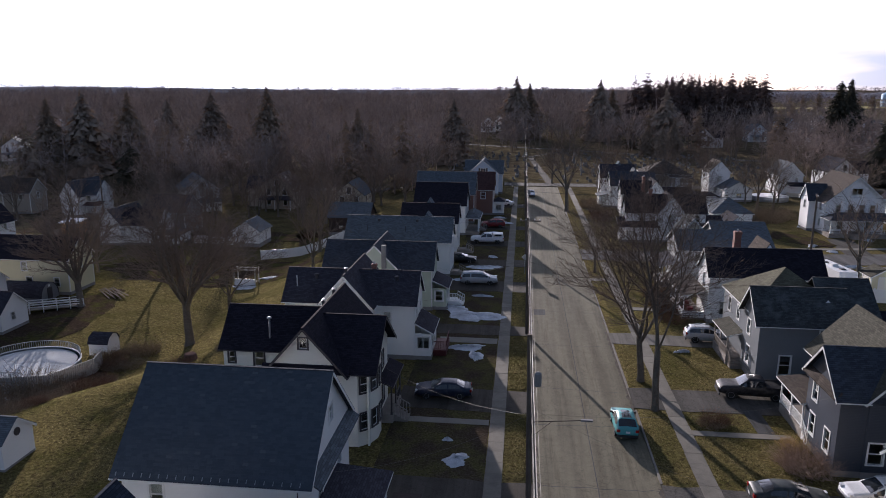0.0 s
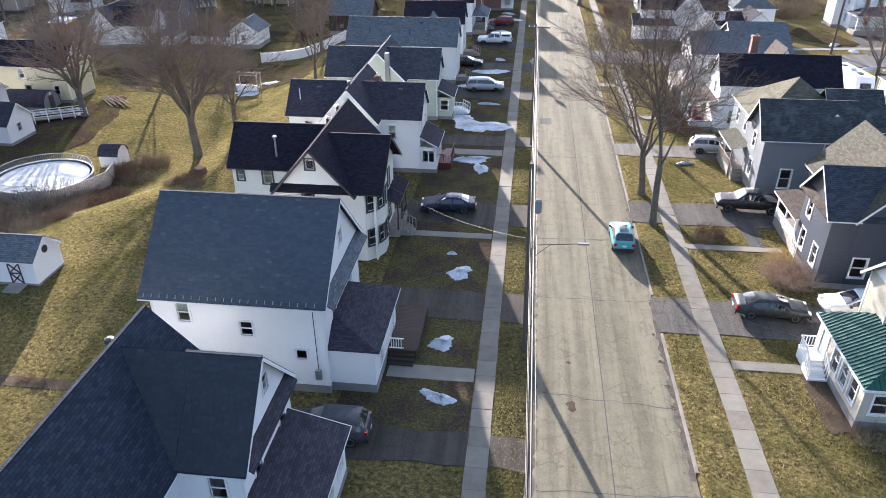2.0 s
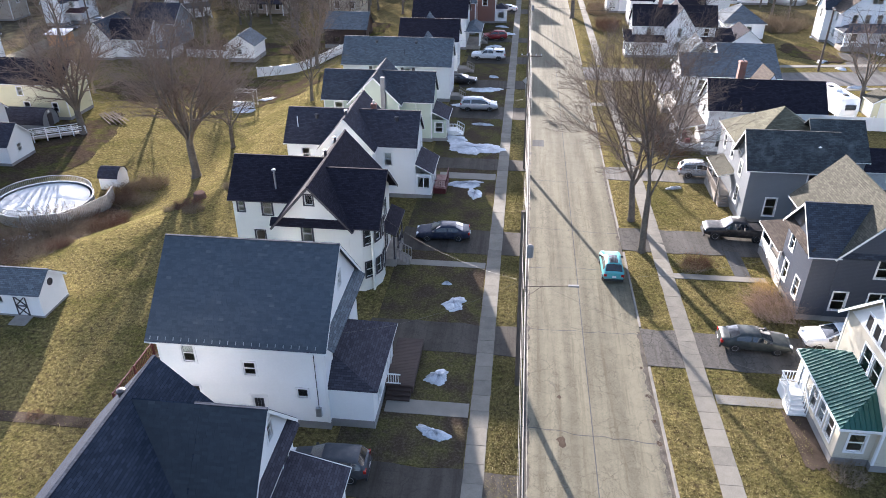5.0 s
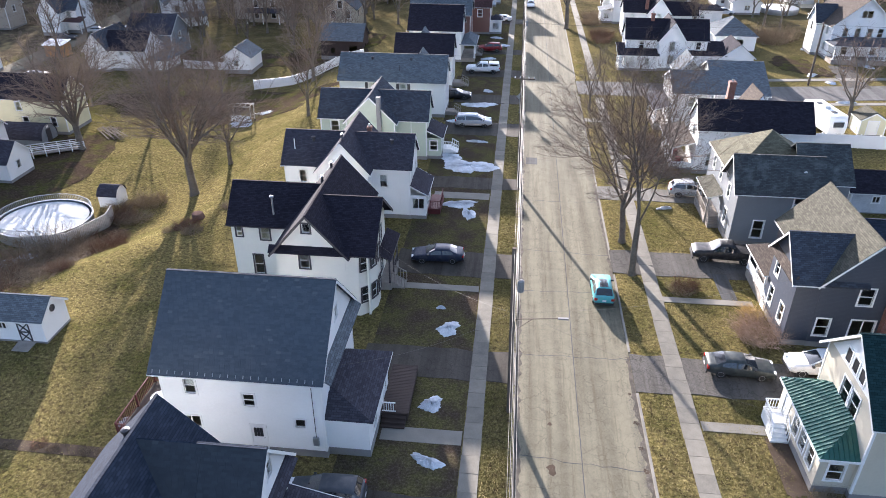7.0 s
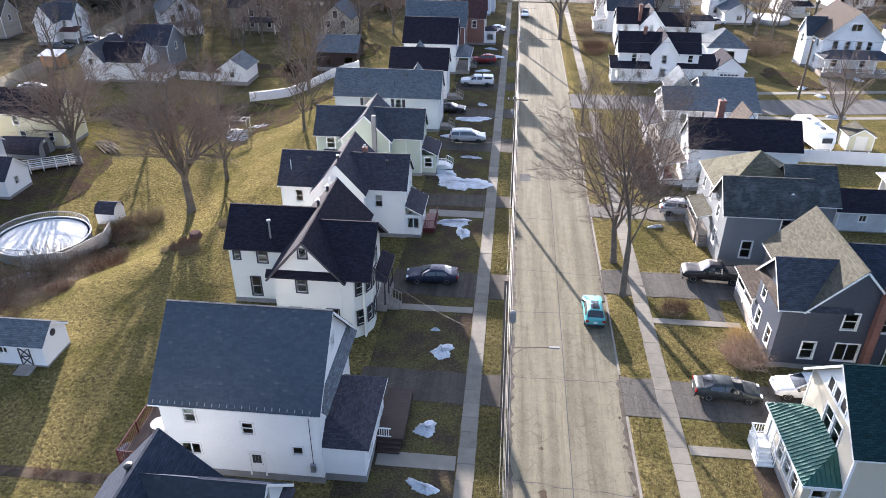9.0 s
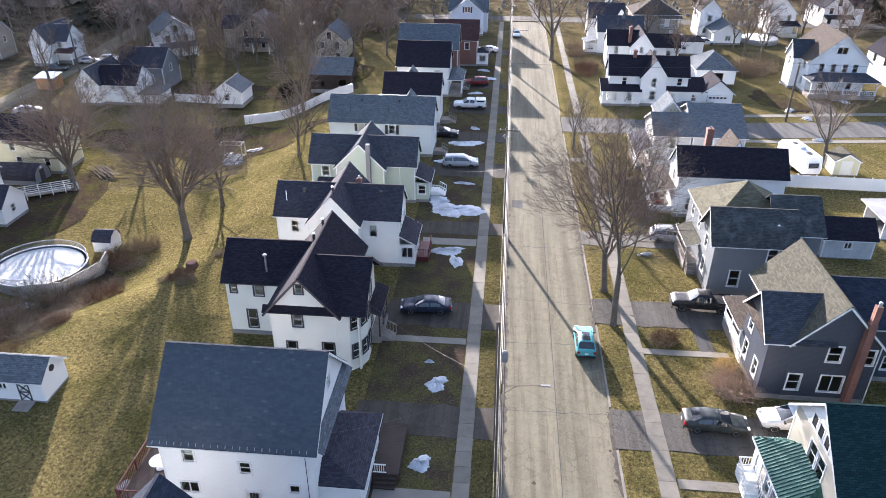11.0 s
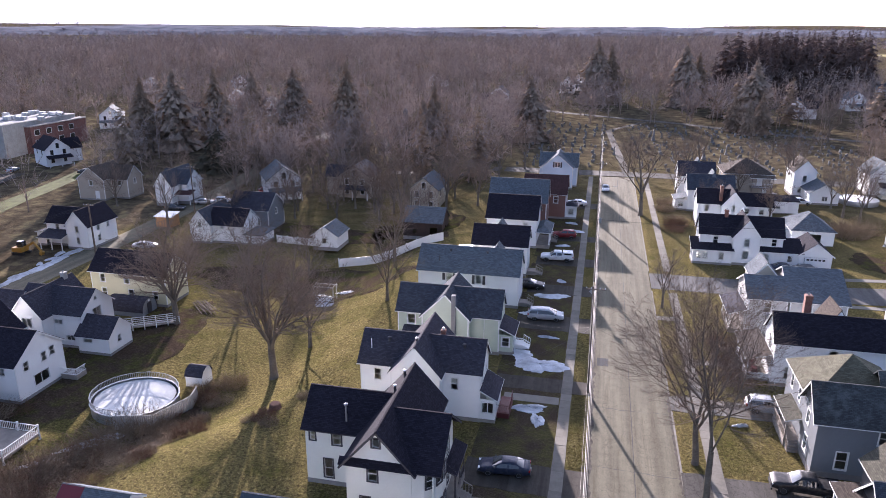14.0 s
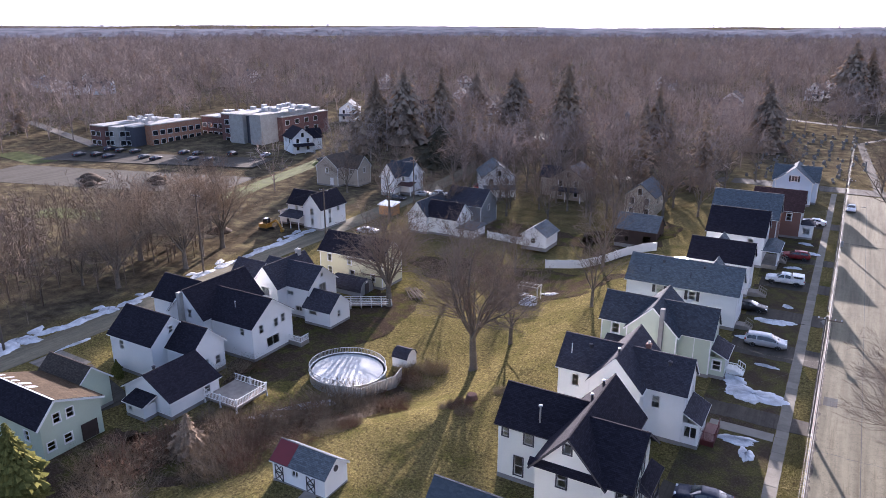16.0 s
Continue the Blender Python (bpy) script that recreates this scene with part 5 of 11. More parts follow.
ground_patch("leaf_litter", -49, 110, 19, 9.5, -4, 1, LITTER, "brown leaf litter under the garden trees", "leaf litter")
# the next three deepen the shade beside the lower houses with dark ground
ground_patch("leaf_litter", -62.5, 76, 8.0, 21, 4, 2, LITTER, "dark soil and leaves standing in for shade beside the houses", "leaf litter")
ground_patch("leaf_litter", -54, 46, 5.5, 17, -38, 3, LITTER, "brown leaf litter and dead grass under the brush", "leaf litter")
ground_patch("leaf_litter", -63, 36, 5.0, 9, 0, 4, LITTER, "dark soil that paints the shade of the houses", "leaf litter")
ground_patch("leaf_litter", -45.2, 62, 2.4, 8, -4, 5, LITTER, "dead leaves along the foot of the bank", "leaf litter")
# the next two put the far gardens' shadow into brown ground
ground_patch("leaf_litter", -60, 139, 20, 8, 0, 7, LITTER, "brown leaves and soil between the far gardens, dark to stand in for shadow", "leaf litter")
ground_patch("leaf_litter", -36, 141, 9, 16, 10, 8, LITTER, "brown leaves behind the houses, dark to stand in for shadow", "leaf litter")
ground_patch("leaf_litter", 51.0, 131.5, 4.6, 6.5, 20, 6, LITTER, "dark damp soil and dead leaves beside the porch house", "leaf litter")
for x, y, a, b, t in ((51.3, 125.8, 1.2, 0.8, 10), (52.8, 121.3, 1.0, 0.7, 40), (62.9, 132.2, 1.6, 0.5, -20), (51.1, 110.6, 1.5, 0.5, 0), (56.2, 144.2, 1.1, 0.8, 0)):
    snow_patch(x, y, a, b, t, int(x * 3), 0.2)
for y, b in ((54, 2.4), (60.5, 1.3), (70, 2.0)):
    snow_patch(-91.6, y, 0.4, b, 0, int(y), 0.12)

# ==== houses on the west side of the street ====
def pent(house, x, y0, y1, z, roof, side="E", deep=0.55):
    """The narrow strip of roof across the foot of a gable."""
    if side == "E":
        pts = [(x, y0, z + 0.45), (x + deep, y0, z), (x + deep, y1, z), (x, y1, z + 0.45)]
    elif side == "W":
        pts = [(x - deep, y0, z), (x, y0, z + 0.45), (x, y1, z + 0.45), (x - deep, y1, z)]
    else:
        pts = [(y0, x - deep, z), (y1, x - deep, z), (y1, x, z + 0.45), (y0, x, z + 0.45)]
    part("pent_roof", slab(pts, 0.1), roof, house)


def house_one():
    h = thing("house", "white clapboard house with steep dark blue shingle roofs", "house", -13, 22)
    wing(h, -20.0, -13.2, 9.0, 25.6, 0, 5.7, 9.35, "y", WHITE, ROOF_NAVY, {"N": [(-18.0, 4.6, 0.8, 1.4), (-15.2, 2.0, 0.8, 1.4)]})
    wing(h, -13.3, -10.2, 20.0, 26.1, 0, 5.75, 9.1, "x", WHITE, ROOF_NAVY, {"E": [(23.6, 7.3, 0.6, 1.0), (24.9, 4.3, 0.75, 1.3), (21.6, 4.3, 0.75, 1.3)], "S": [(-11.4, 4.3, 0.75, 1.3)]}, sides="SEN", rake=0.35, join="W")
    part("roof", slab([(-16.6, 19.65, 5.55), (-13.2, 19.65, 5.55), (-13.2, 23.05, 9.23), (-16.6, 23.05, 9.23)], 0.13), ROOF_NAVY, h)
    part("roof", slab([(-13.2, 26.45, 5.55), (-16.6, 26.45, 5.55), (-16.6, 23.05, 9.23), (-13.2, 23.05, 9.23)], 0.13), ROOF_NAVY, h)
    pent(h, -10.2, 20.0, 26.1, 5.45, ROOF_DARK)
    block(h, -10.2, -7.35, 16.0, 25.4, 0, 2.9, WHITE, {"N": [(-8.8, 1.7, 0.8, 1.2)], "E": [(18.0, 1.8, 1.2, 1.1, "p"), (20.2, 1.8, 1.2, 1.1, "p"), (22.4, 1.8, 1.2, 1.1, "p"), (24.4, 1.8, 0.9, 1.1)]}, sides="SEN")
    part("porch_roof", Geo().prism([(-10.2, 15.7, 3.9), (-7.0, 15.7, 3.0), (-7.0, 25.7, 3.0), (-10.2, 25.7, 3.9)], (0, 0, -0.12)), ROOF_DARK, h)
    part("gutter", Geo().beam((-7.0, 15.7, 2.95), (-7.0, 25.75, 2.95), 0.05, 0.07), TRIM, h)
    part("gutter", Geo().beam((-10.2, 25.75, 3.84), (-7.0, 25.75, 2.95), 0.04, 0.07), TRIM, h)
    tabbed(h, (-13.0, 19.65, 5.55), (-9.85, 19.65, 5.55), (-13.0, 23.05, 9.23), 150, 1, TAB_NAVY)
    tabbed(h, (-16.5, 19.65, 5.55), (-13.0, 19.65, 5.55), (-16.5, 23.05, 9.23), 0, 4, TAB_NAVY)
    roof_vent(h, -17.2, 23.6, 8.9)
    part("valley_flashing", Geo().beam((-14.6, 20.4, 6.75), (-13.4, 19.0, 5.6), 0.06, 0.03), METAL_GREY, h)
    return h


def house_two():
    h = thing("house", "tall white clapboard house with a patched blue-grey shingle roof", "house", -15, 35)
    wing(h, -19.9, -9.75, 31.4, 39.6, 0, 6.85, 10.8, "x", WHITE, ROOF_BLUE, {
        "S": [(-18.05, 5.2, 0.72, 1.25, "wb"), (-14.4, 4.35, 0.72, 0.95), (-11.3, 2.75, 0.66, 0.66, "a"), (-14.1, 1.3, 0.9, 2.0, "d"), (-18.4, 2.25, 1.2, 0.95, "p")],
        "E": [(35.9, 8.2, 0.7, 0.95), (33.4, 4.9, 0.75, 1.35), (37.4, 4.9, 0.75, 1.35)],
        "W": [(33.5, 4.9, 0.8, 1.3), (37.5, 4.9, 0.8, 1.3), (35.4, 8.2, 0.7, 0.95)]}, over=0.6, rake=0.35, base=0.55)
    pent(h, -9.75, 31.2, 39.9, 6.2, ROOF_GREY, deep=0.7)
    tabbed(h, (-20.25, 30.8, 6.4), (-9.4, 30.8, 6.4), (-20.25, 35.5, 10.93), 270, 2)
    # snow guards along the eave
    for i in range(22):
        x = -19.9 + i * 0.47
        part("snow_guard", Geo().beam((x, 30.84, 6.50), (x, 30.97, 6.66), 0.025, 0.05), METAL_GREY, h)
    block(h, -9.75, -7.05, 31.75, 38.3, 0, 3.05, WHITE, {"N": [(-8.4, 1.8, 0.8, 1.2)], "E": [(33.5, 1.7, 1.0, 1.2, "p"), (36.9, 1.25, 0.95, 2.1, "d")]}, sides="SEN", base=0.6)
    hp = [(-9.75, 31.45, 3.2), (-6.7, 31.45, 3.2), (-6.7, 38.6, 3.2), (-9.75, 38.6, 3.2)]
    t0, t1 = (-9.75, 33.2, 4.5), (-9.75, 36.9, 4.5)
    for f in ([hp[0], hp[1], t0], [hp[1], hp[2], t1, t0], [hp[2], hp[3], t1]):
        part("porch_roof", Geo().prism(f, (0, 0, -0.12)), ROOF_DARK, h)
    for p, q in zip(hp[:3], hp[1:]):
        part("gutter", Geo().beam((p[0], p[1], 3.1), (q[0], q[1], 3.1), 0.05, 0.07), TRIM, h)
    part("landing", Geo().box(-7.05, 35.2, 0.0, -5.2, 40.4, 0.62), BROWN_WOOD, h, "dark brown wooden landing")
    for y in np.arange(35.25, 40.35, 0.16):
        part("deck_board", Geo().box(-7.04, y, 0.622, -5.15, y + 0.145, 0.645), BROWN_WOOD, h)
    railing(h, (-6.95, 35.25), (-6.0, 35.25), 0.64, 0.85, VINYL, 0.14)
    stairs(h, -6.1, 35.2, 0.62, "S", 1.6, BROWN_WOOD, rails=False)
    part("meter_box", Geo().box(-10.55, 31.22, 1.1, -10.2, 31.4, 1.75), METAL_GREY, h)
    part("meter_cable", Geo().tube((-10.35, 31.34, 1.75), (-10.35, 31.34, 6.3), 0.025, 0.025, 6), WIRE, h)
    for i in range(9):
        x, z = -14.38 + (i % 3) * 0.2, 1.42 + (i // 3) * 0.24
        part("door_pane", Geo().box(x, 31.36, z, x + 0.17, 31.41, z + 0.2), BLACK_PLASTIC, h)
    # deck behind the house
    tb = thing("table", "round white garden table on the red deck", "table", -22.0, 34.2, 0.72)
    part("tabletop", Geo().lathe([(0.62, 0.70), (0.65, 0.72), (0.62, 0.75), (0.05, 0.755)], 20, (-22.0, 34.2, 0.72)), VINYL, tb)
    part("pedestal", Geo().lathe([(0.3, 0), (0.28, 0.05), (0.06, 0.1), (0.06, 0.7)], 10, (-22.0, 34.2, 0.72)), VINYL, tb)
    part("deck", Geo().box(-23.6, 31.2, 0.55, -19.95, 36.5, 0.72), BROWN_WOOD, h, "dark wooden deck floor")
    for p, q in (((-23.6, 31.2), (-23.6, 36.5)), ((-23.6, 31.2), (-20.0, 31.2)), ((-23.6, 36.5), (-20.0, 36.5))):
        railing(h, p, q, 0.72, 0.95, RED_WOOD, 0.2)
    for x, y in ((-23.55, 31.25), (-23.55, 33.9), (-23.55, 36.45), (-21.8, 31.25), (-21.8, 36.45)):
        part("deck_post", Geo().box(x - 0.06, y - 0.06, -0.05, x + 0.06, y + 0.06, 1.75), RED_WOOD, h)
    return h


def house_three():
    h = thing("house", "cream clapboard house with dark trim and black gabled roofs", "house", -15, 52)
    wing(h, -17.5, -11.9, 47.0, 58.4, 0, 6.15, 9.3, "y", CREAM, ROOF_BLACK, {
        "S": [(-14.85, 8.05, 0.62, 0.8, "a"), (-15.2, 5.1, 0.78, 1.4), (-12.75, 2.05, 0.95, 1.6), (-15.9, 2.05, 0.8, 1.5)]}, trim=DARK_TRIM, over=0.45, rake=0.55, boards=False)
    pent(h, 47.0, -18.0, -11.4, 6.0, ROOF_BLACK, "S", 0.5)
    wing(h, -23.0, -15.4, 51.5, 56.6, 0, 5.95, 8.55, "x", CREAM, ROOF_BLACK, {"S": [(-20.0, 4.95, 0.8, 1.35), (-20.9, 1.75, 0.8, 1.9), (-22.3, 4.95, 0.5, 0.9)], "W": [(54.0, 4.8, 0.8, 1.3), (54.0, 1.9, 0.8, 1.3)]}, trim=DARK_TRIM, sides="SWN", join="E", boards=False)
    # cross gable towards the street, over the corner bay
    wing(h, -14.6, -10.1, 47.2, 54.8, 0, 6.15, 9.0, "x", CREAM, ROOF_BLACK, {"E": [(51.2, 7.4, 0.6, 0.9, "a"), (52.6, 4.9, 0.8, 1.4), (52.6, 2.0, 0.8, 1.5)]}, trim=DARK_TRIM, sides="E", over=0.45, rake=0.7, base=0, join="W", boards=False)
    g = Geo()
    ring = [(-12.0, 47.05), (-10.9, 47.1), (-10.15, 47.75), (-9.75, 48.7), (-9.75, 50.0), (-10.2, 50.9), (-12.0, 50.9)]
    g.prism([(x, y, -0.1) for x, y in ring], (0, 0, 6.0))
    part("bay", g, CREAM, h, "rounded corner bay")
    for z in (2.0, 4.95):
        for (x, y), ang in (((-10.52, 47.42), 41), ((-9.95, 48.22), 67), ((-9.75, 49.35), 90)):
            w = window(h, "S", y, x, z, 0.62, 1.3, "w", DARK_TRIM)
            o = h.matrix_world.translation
            w.matrix_local = pose(x - o.x, y - o.y, z, 0, 0, ang)
            w.location += Vector((math.sin(radians(ang)), -math.cos(radians(ang)), 0)) * 0.11
            part("window_backing", Geo().box(-0.3, 0.09, -0.63, 0.3, 0.1, 0.63).mesh("window_backing"), BLACK_PLASTIC, w)
    # porch by the door
    part("porch_floor", Geo().box(-10.1, 51.2, 0, -9.05, 55.2, 0.75), FENCE_WOOD, h)
    lean_roof(h, -10.1, -9.15, 51.0, 55.4, 3.3, 3.85, "E", ROOF_BLACK, trim=DARK_TRIM)
    for y in (51.25, 53.2, 55.1):
        post(h, -9.15, y, 0.75, 3.25, 0.13, DARK_TRIM)
    railing(h, (-9.15, 53.2), (-9.15, 55.1), 0.75, 0.85, DARK_TRIM)
    stairs(h, -9.05, 52.2, 0.75, "E", 1.3, FENCE_WOOD, rails=True)
    vent_pipe(h, -19.2, 52.0, 6.4, 8.1, 0.09, METAL_GREY)
    flue(h, -15.5, 54.8, 8.2, 9.0)
    flue(h, -15.3, 57.4, 8.4, 9.2)
    return h


def house_four():
    h = thing("house", "white clapboard house with charcoal cross-gabled roof and sun porch", "house", -16, 67)
    wing(h, -22.4, -9.35, 65.0, 70.2, 0, 5.85, 8.35, "x", WHITE, ROOF_DARK, {"S": [(-12.1, 4.2, 0.75, 1.35, "wb"), (-20.5, 4.4, 0.75, 1.3)], "E": [(67.6, 6.6, 0.6, 0.9), (66.3, 4.3, 0.75, 1.3), (69.0, 4.3, 0.75, 1.3)]})
    wing(h, -18.5, -13.3, 63.2, 72.2, 0, 5.9, 8.85, "y", WHITE, ROOF_DARK, {"S": [(-15.9, 4.4, 0.75, 1.3)]}, over=0.3)
    block(h, -9.35, -7.75, 65.1, 69.4, 0, 2.7, WHITE, {"S": [(-8.55, 1.75, 1.2, 1.2, "p")], "E": [(66.2, 1.75, 1.1, 1.2, "p"), (67.7, 1.75, 1.1, 1.2, "p")]}, sides="SEN")
    lean_roof(h, -9.35, -7.7, 65.0, 69.5, 2.85, 3.9, "E", ROOF_DARK)
    part("deck", Geo().box(-7.7, 66.3, 0.0, -6.4, 69.9, 0.6), DEEP_RED, h, "dark red painted deck")
    for y in np.arange(66.35, 69.8, 0.18):
        part("deck_board", Geo().box(-7.69, y, 0.602, -6.38, y + 0.16, 0.625), DEEP_RED, h)
    railing(h, (-6.45, 66.4), (-6.45, 69.8), 0.62, 0.9, DEEP_RED, 0.22)
    railing(h, (-7.65, 66.35), (-6.45, 66.35), 0.62, 0.9, DEEP_RED, 0.22)
    stairs(h, -7.05, 69.9, 0.6, "N", 1.2, DEEP_RED, rails=False)
    chimney(h, -13.9, 67.9, 7.5, 9.0, 0.45)
    flue(h, -16.0, 64.6, 8.6, 9.25)
    roof_vent(h, -19.6, 66.8, 7.8)
    roof_vent(h, -11.4, 66.8, 7.8)
    vent_pipe(h, -21.4, 66.0, 6.8, 8.0, 0.05, TRIM, False)
    return h


def house_five():
    h = thing("house", "pale green clapboard house with a tall grey chimney on its gable", "house", -16, 83)
    wing(h, -22.9, -9.7, 81.2, 86.2, 0, 5.3, 7.9, "x", PALE_GREEN, ROOF_BLUE, {"S": [(-21.1, 4.0, 0.95, 1.3)], "E": [(83.7, 6.1, 0.6, 0.9), (83.0, 3.9, 0.8, 1.3)]})
    wing(h, -19.4, -13.4, 79.9, 88.0, 0, 5.2, 8.2, "y", PALE_GREEN, ROOF_BLUE, {"S": [(-18.8 + 0.9, 4.2, 0.7, 1.2)]}, over=0.3)
    part("chimney", Geo().box(-15.5, 79.4, 0, -15.0, 79.95, 8.3), FOUNDATION, h, "tall grey outside chimney")
    block(h, -9.7, -8.0, 81.6, 85.6, 0, 2.7, PALE_GREEN, {"S": [(-8.9, 1.75, 0.9, 1.2)], "E": [(82.6, 1.7, 1.0, 1.2, "p"), (84.4, 1.25, 0.9, 2.05, "d")]}, sides="SEN")
    lean_roof(h, -9.7, -7.9, 81.5, 85.7, 2.85, 3.8, "E", ROOF_DARK)
    part("step_landing", Geo().box(-8.0, 83.7, 0, -6.9, 85.2, 0.6), TRIM, h)
    railing(h, (-8.0, 83.7), (-6.9, 83.7), 0.6, 0.9)
    stairs(h, -6.9, 84.45, 0.6, "E", 1.3)
    block(h, -21.8, -18.2, 79.6, 81.1, 0, 2.6, PALE_GREEN, sides="SEW")
    lean_roof(h, -21.8, -18.2, 79.6, 81.1, 2.7, 3.2, "S", ROOF_DARK)
    part("downpipe", Geo().tube((-11.6, 81.1, 0.2), (-11.6, 81.1, 5.2), 0.045, 0.045, 6), TRIM, h)
    return h


def house_six():
    h = thing("house", "white house with a long blue-grey shingle roof and black shutters", "house", -16, 99)
    wing(h, -24.3, -9.2, 97.2, 103.4, 0, 5.25, 8.1, "x", WHITE, ROOF_GREY, {"S": [(-19.6, 4.35, 0.85, 1.25), (-15.1, 4.05, 0.85, 1.25), (-12.0, 1.8, 0.9, 1.3)], "E": [(100.3, 6.3, 0.7, 0.9), (99.0, 4.0, 0.8, 1.3), (101.8, 4.0, 0.8, 1.3)]})
    for u, z in ((-19.6, 4.35), (-15.1, 4.05)):
        for s in (-1, 1):
            x = u + s * 0.8
            part("shutter", Geo().box(x - 0.2, 97.12, z - 0.68, x + 0.2, 97.2, z + 0.68), DARK_TRIM, h, "black shutter")
    hip_roof(h, -14.9, -10.9, 98.6, 104.6, 5.4, 8.75, ROOF_GREY, 0.0)
    for x in (-19.8, -14.2):
        roof_vent(h, x, 99.6, 7.6)
        vent_pipe(h, x - 1.5, 98.2, 6.1, 7.1, 0.05, DARK_TRIM, False)
    part("step_landing", Geo().box(-9.2, 98.2, 0, -7.9, 99.8, 0.6), FENCE_WOOD, h)
    stairs(h, -7.9, 99.0, 0.6, "E", 1.2, FENCE_WOOD)
    return h


def house_seven():
    h = thing("house", "white house with a dark plum shingle roof and small gable", "house", -14, 114)
    wing(h, -18.6, -9.5, 111.6, 117.0, 0, 5.35, 7.9, "x", WHITE, ROOF_BLACK, {"S": [(-11.0, 4.0, 0.8, 1.3), (-16.0, 4.0, 0.8, 1.3)], "E": [(113, 4, 0.8, 1.3), (115.6, 4, 0.8, 1.3), (114.3, 1.8, 1.2, 1.3, "p")]})
    # grey instead of black: the sun's glare is painted into this hip
    hip_roof(h, -16.3, -12.5, 112.9, 118.4, 5.4, 8.7, ROOF_GREY, 0.0)
    block(h, -22.0, -18.6, 112.4, 116.4, 0, 2.8, YELLOW, {"S": [(-20.3, 1.6, 0.8, 1.1)]})
    lean_roof(h, -22.0, -18.6, 112.3, 116.5, 3.0, 3.6, "W", METAL_GREY)
    part("step_landing", Geo().box(-9.5, 112.4, 0, -8.0, 114.2, 0.7), FENCE_WOOD, h)
    stairs(h, -8.0, 113.3, 0.7, "E", 1.2, FENCE_WOOD)
    return h


def house_eight():
    h = thing("house", "white house with a broad dark plum roof and columned porch", "house", -14, 131)
    wing(h, -18.8, -9.4, 127.6, 135.2, 0, 5.7, 9.2, "x", WHITE, ROOF_BLACK, {"S": [(-11.5, 4.2, 0.85, 1.4), (-16.0, 4.2, 0.85, 1.4)], "E": [(129.8, 4.2, 0.85, 1.4), (133.0, 4.2, 0.85, 1.4), (131.4, 7.2, 0.7, 1.0)]})
    part("porch_floor", Geo().box(-9.4, 127.8, 0, -6.9, 134.8, 0.7), FENCE_WOOD, h)
    hip_roof(h, -9.4, -6.9, 127.8, 134.8, 3.2, 4.2, ROOF_GREY)
    for y in (128.0, 131.3, 134.6):
        post(h, -7.0, y, 0.7, 3.2, 0.2)
    railing(h, (-7.0, 128.0), (-7.0, 131.3), 0.7)
    stairs(h, -6.9, 133.0, 0.7, "E", 1.4, FENCE_WOOD)
    return h


def house_nine():
    h = thing("house", "red-brown shingled house with a grey and maroon roof", "house", -12, 145)
    wing(h, -20.2, -8.6, 139.6, 146.0, 0, 6.2, 10.0, "x", BROWN_SIDE, ROOF_GREY, {"W": [(142.0, 4.5, 1.0, 1.5), (142.0, 1.9, 1.0, 1.5)], "S": [(-19.0, 4.5, 0.9, 1.5)]})
    wing(h, -14.4, -5.2, 150.2, 158.0, 0, 5.6, 8.8, "x", BROWN_SIDE, ROOF_RED, {"E": [(152.6, 4.2, 0.9, 1.4), (156.0, 4.2, 0.9, 1.4)], "S": [(-7.4, 4.2, 0.9, 1.4)]})
    block(h, -5.2, -2.9, 150.6, 153.6, 0, 2.8, WHITE, {"S": [(-4.05, 1.6, 1.2, 1.2, "p")], "E": [(152.0, 1.6, 1.2, 1.2, "p")]}, sides="SEN")
    hip_roof(h, -5.2, -2.9, 150.6, 153.6, 2.9, 3.7, ROOF_DARK)
    return h


def house_ten():
    h = thing("house", "pale blue-white gabled house at the street corner", "house", -8, 186)
    wing(h, -13.0, -5.2, 180.0, 189.0, 0, 5.6, 8.8, "y", BLUE_SIDE, ROOF_GREY, {"S": [(-9.1, 6.2, 1.3, 1.3, "p"), (-6.6, 2.0, 0.9, 1.3), (-11.0, 2.0, 0.9, 1.3)], "E": [(182, 4, 0.9, 1.3), (186, 4, 0.9, 1.3)]})
    wing(h, -13.8, -4.2, 183.0, 188.0, 0, 5.4, 8.4, "x", BLUE_SIDE, ROOF_GREY, {"E": [(185.5, 4.2, 0.8, 1.3)], "W": [(185.5, 4.2, 0.8, 1.3)]}, over=0.3)
    for s in (-1, 1):
        x = -9.1 + s * 0.95
        part("shutter", Geo().box(x - 0.2, 179.92, 5.5, x + 0.2, 180.0, 6.9), DARK_TRIM, h)
    return h


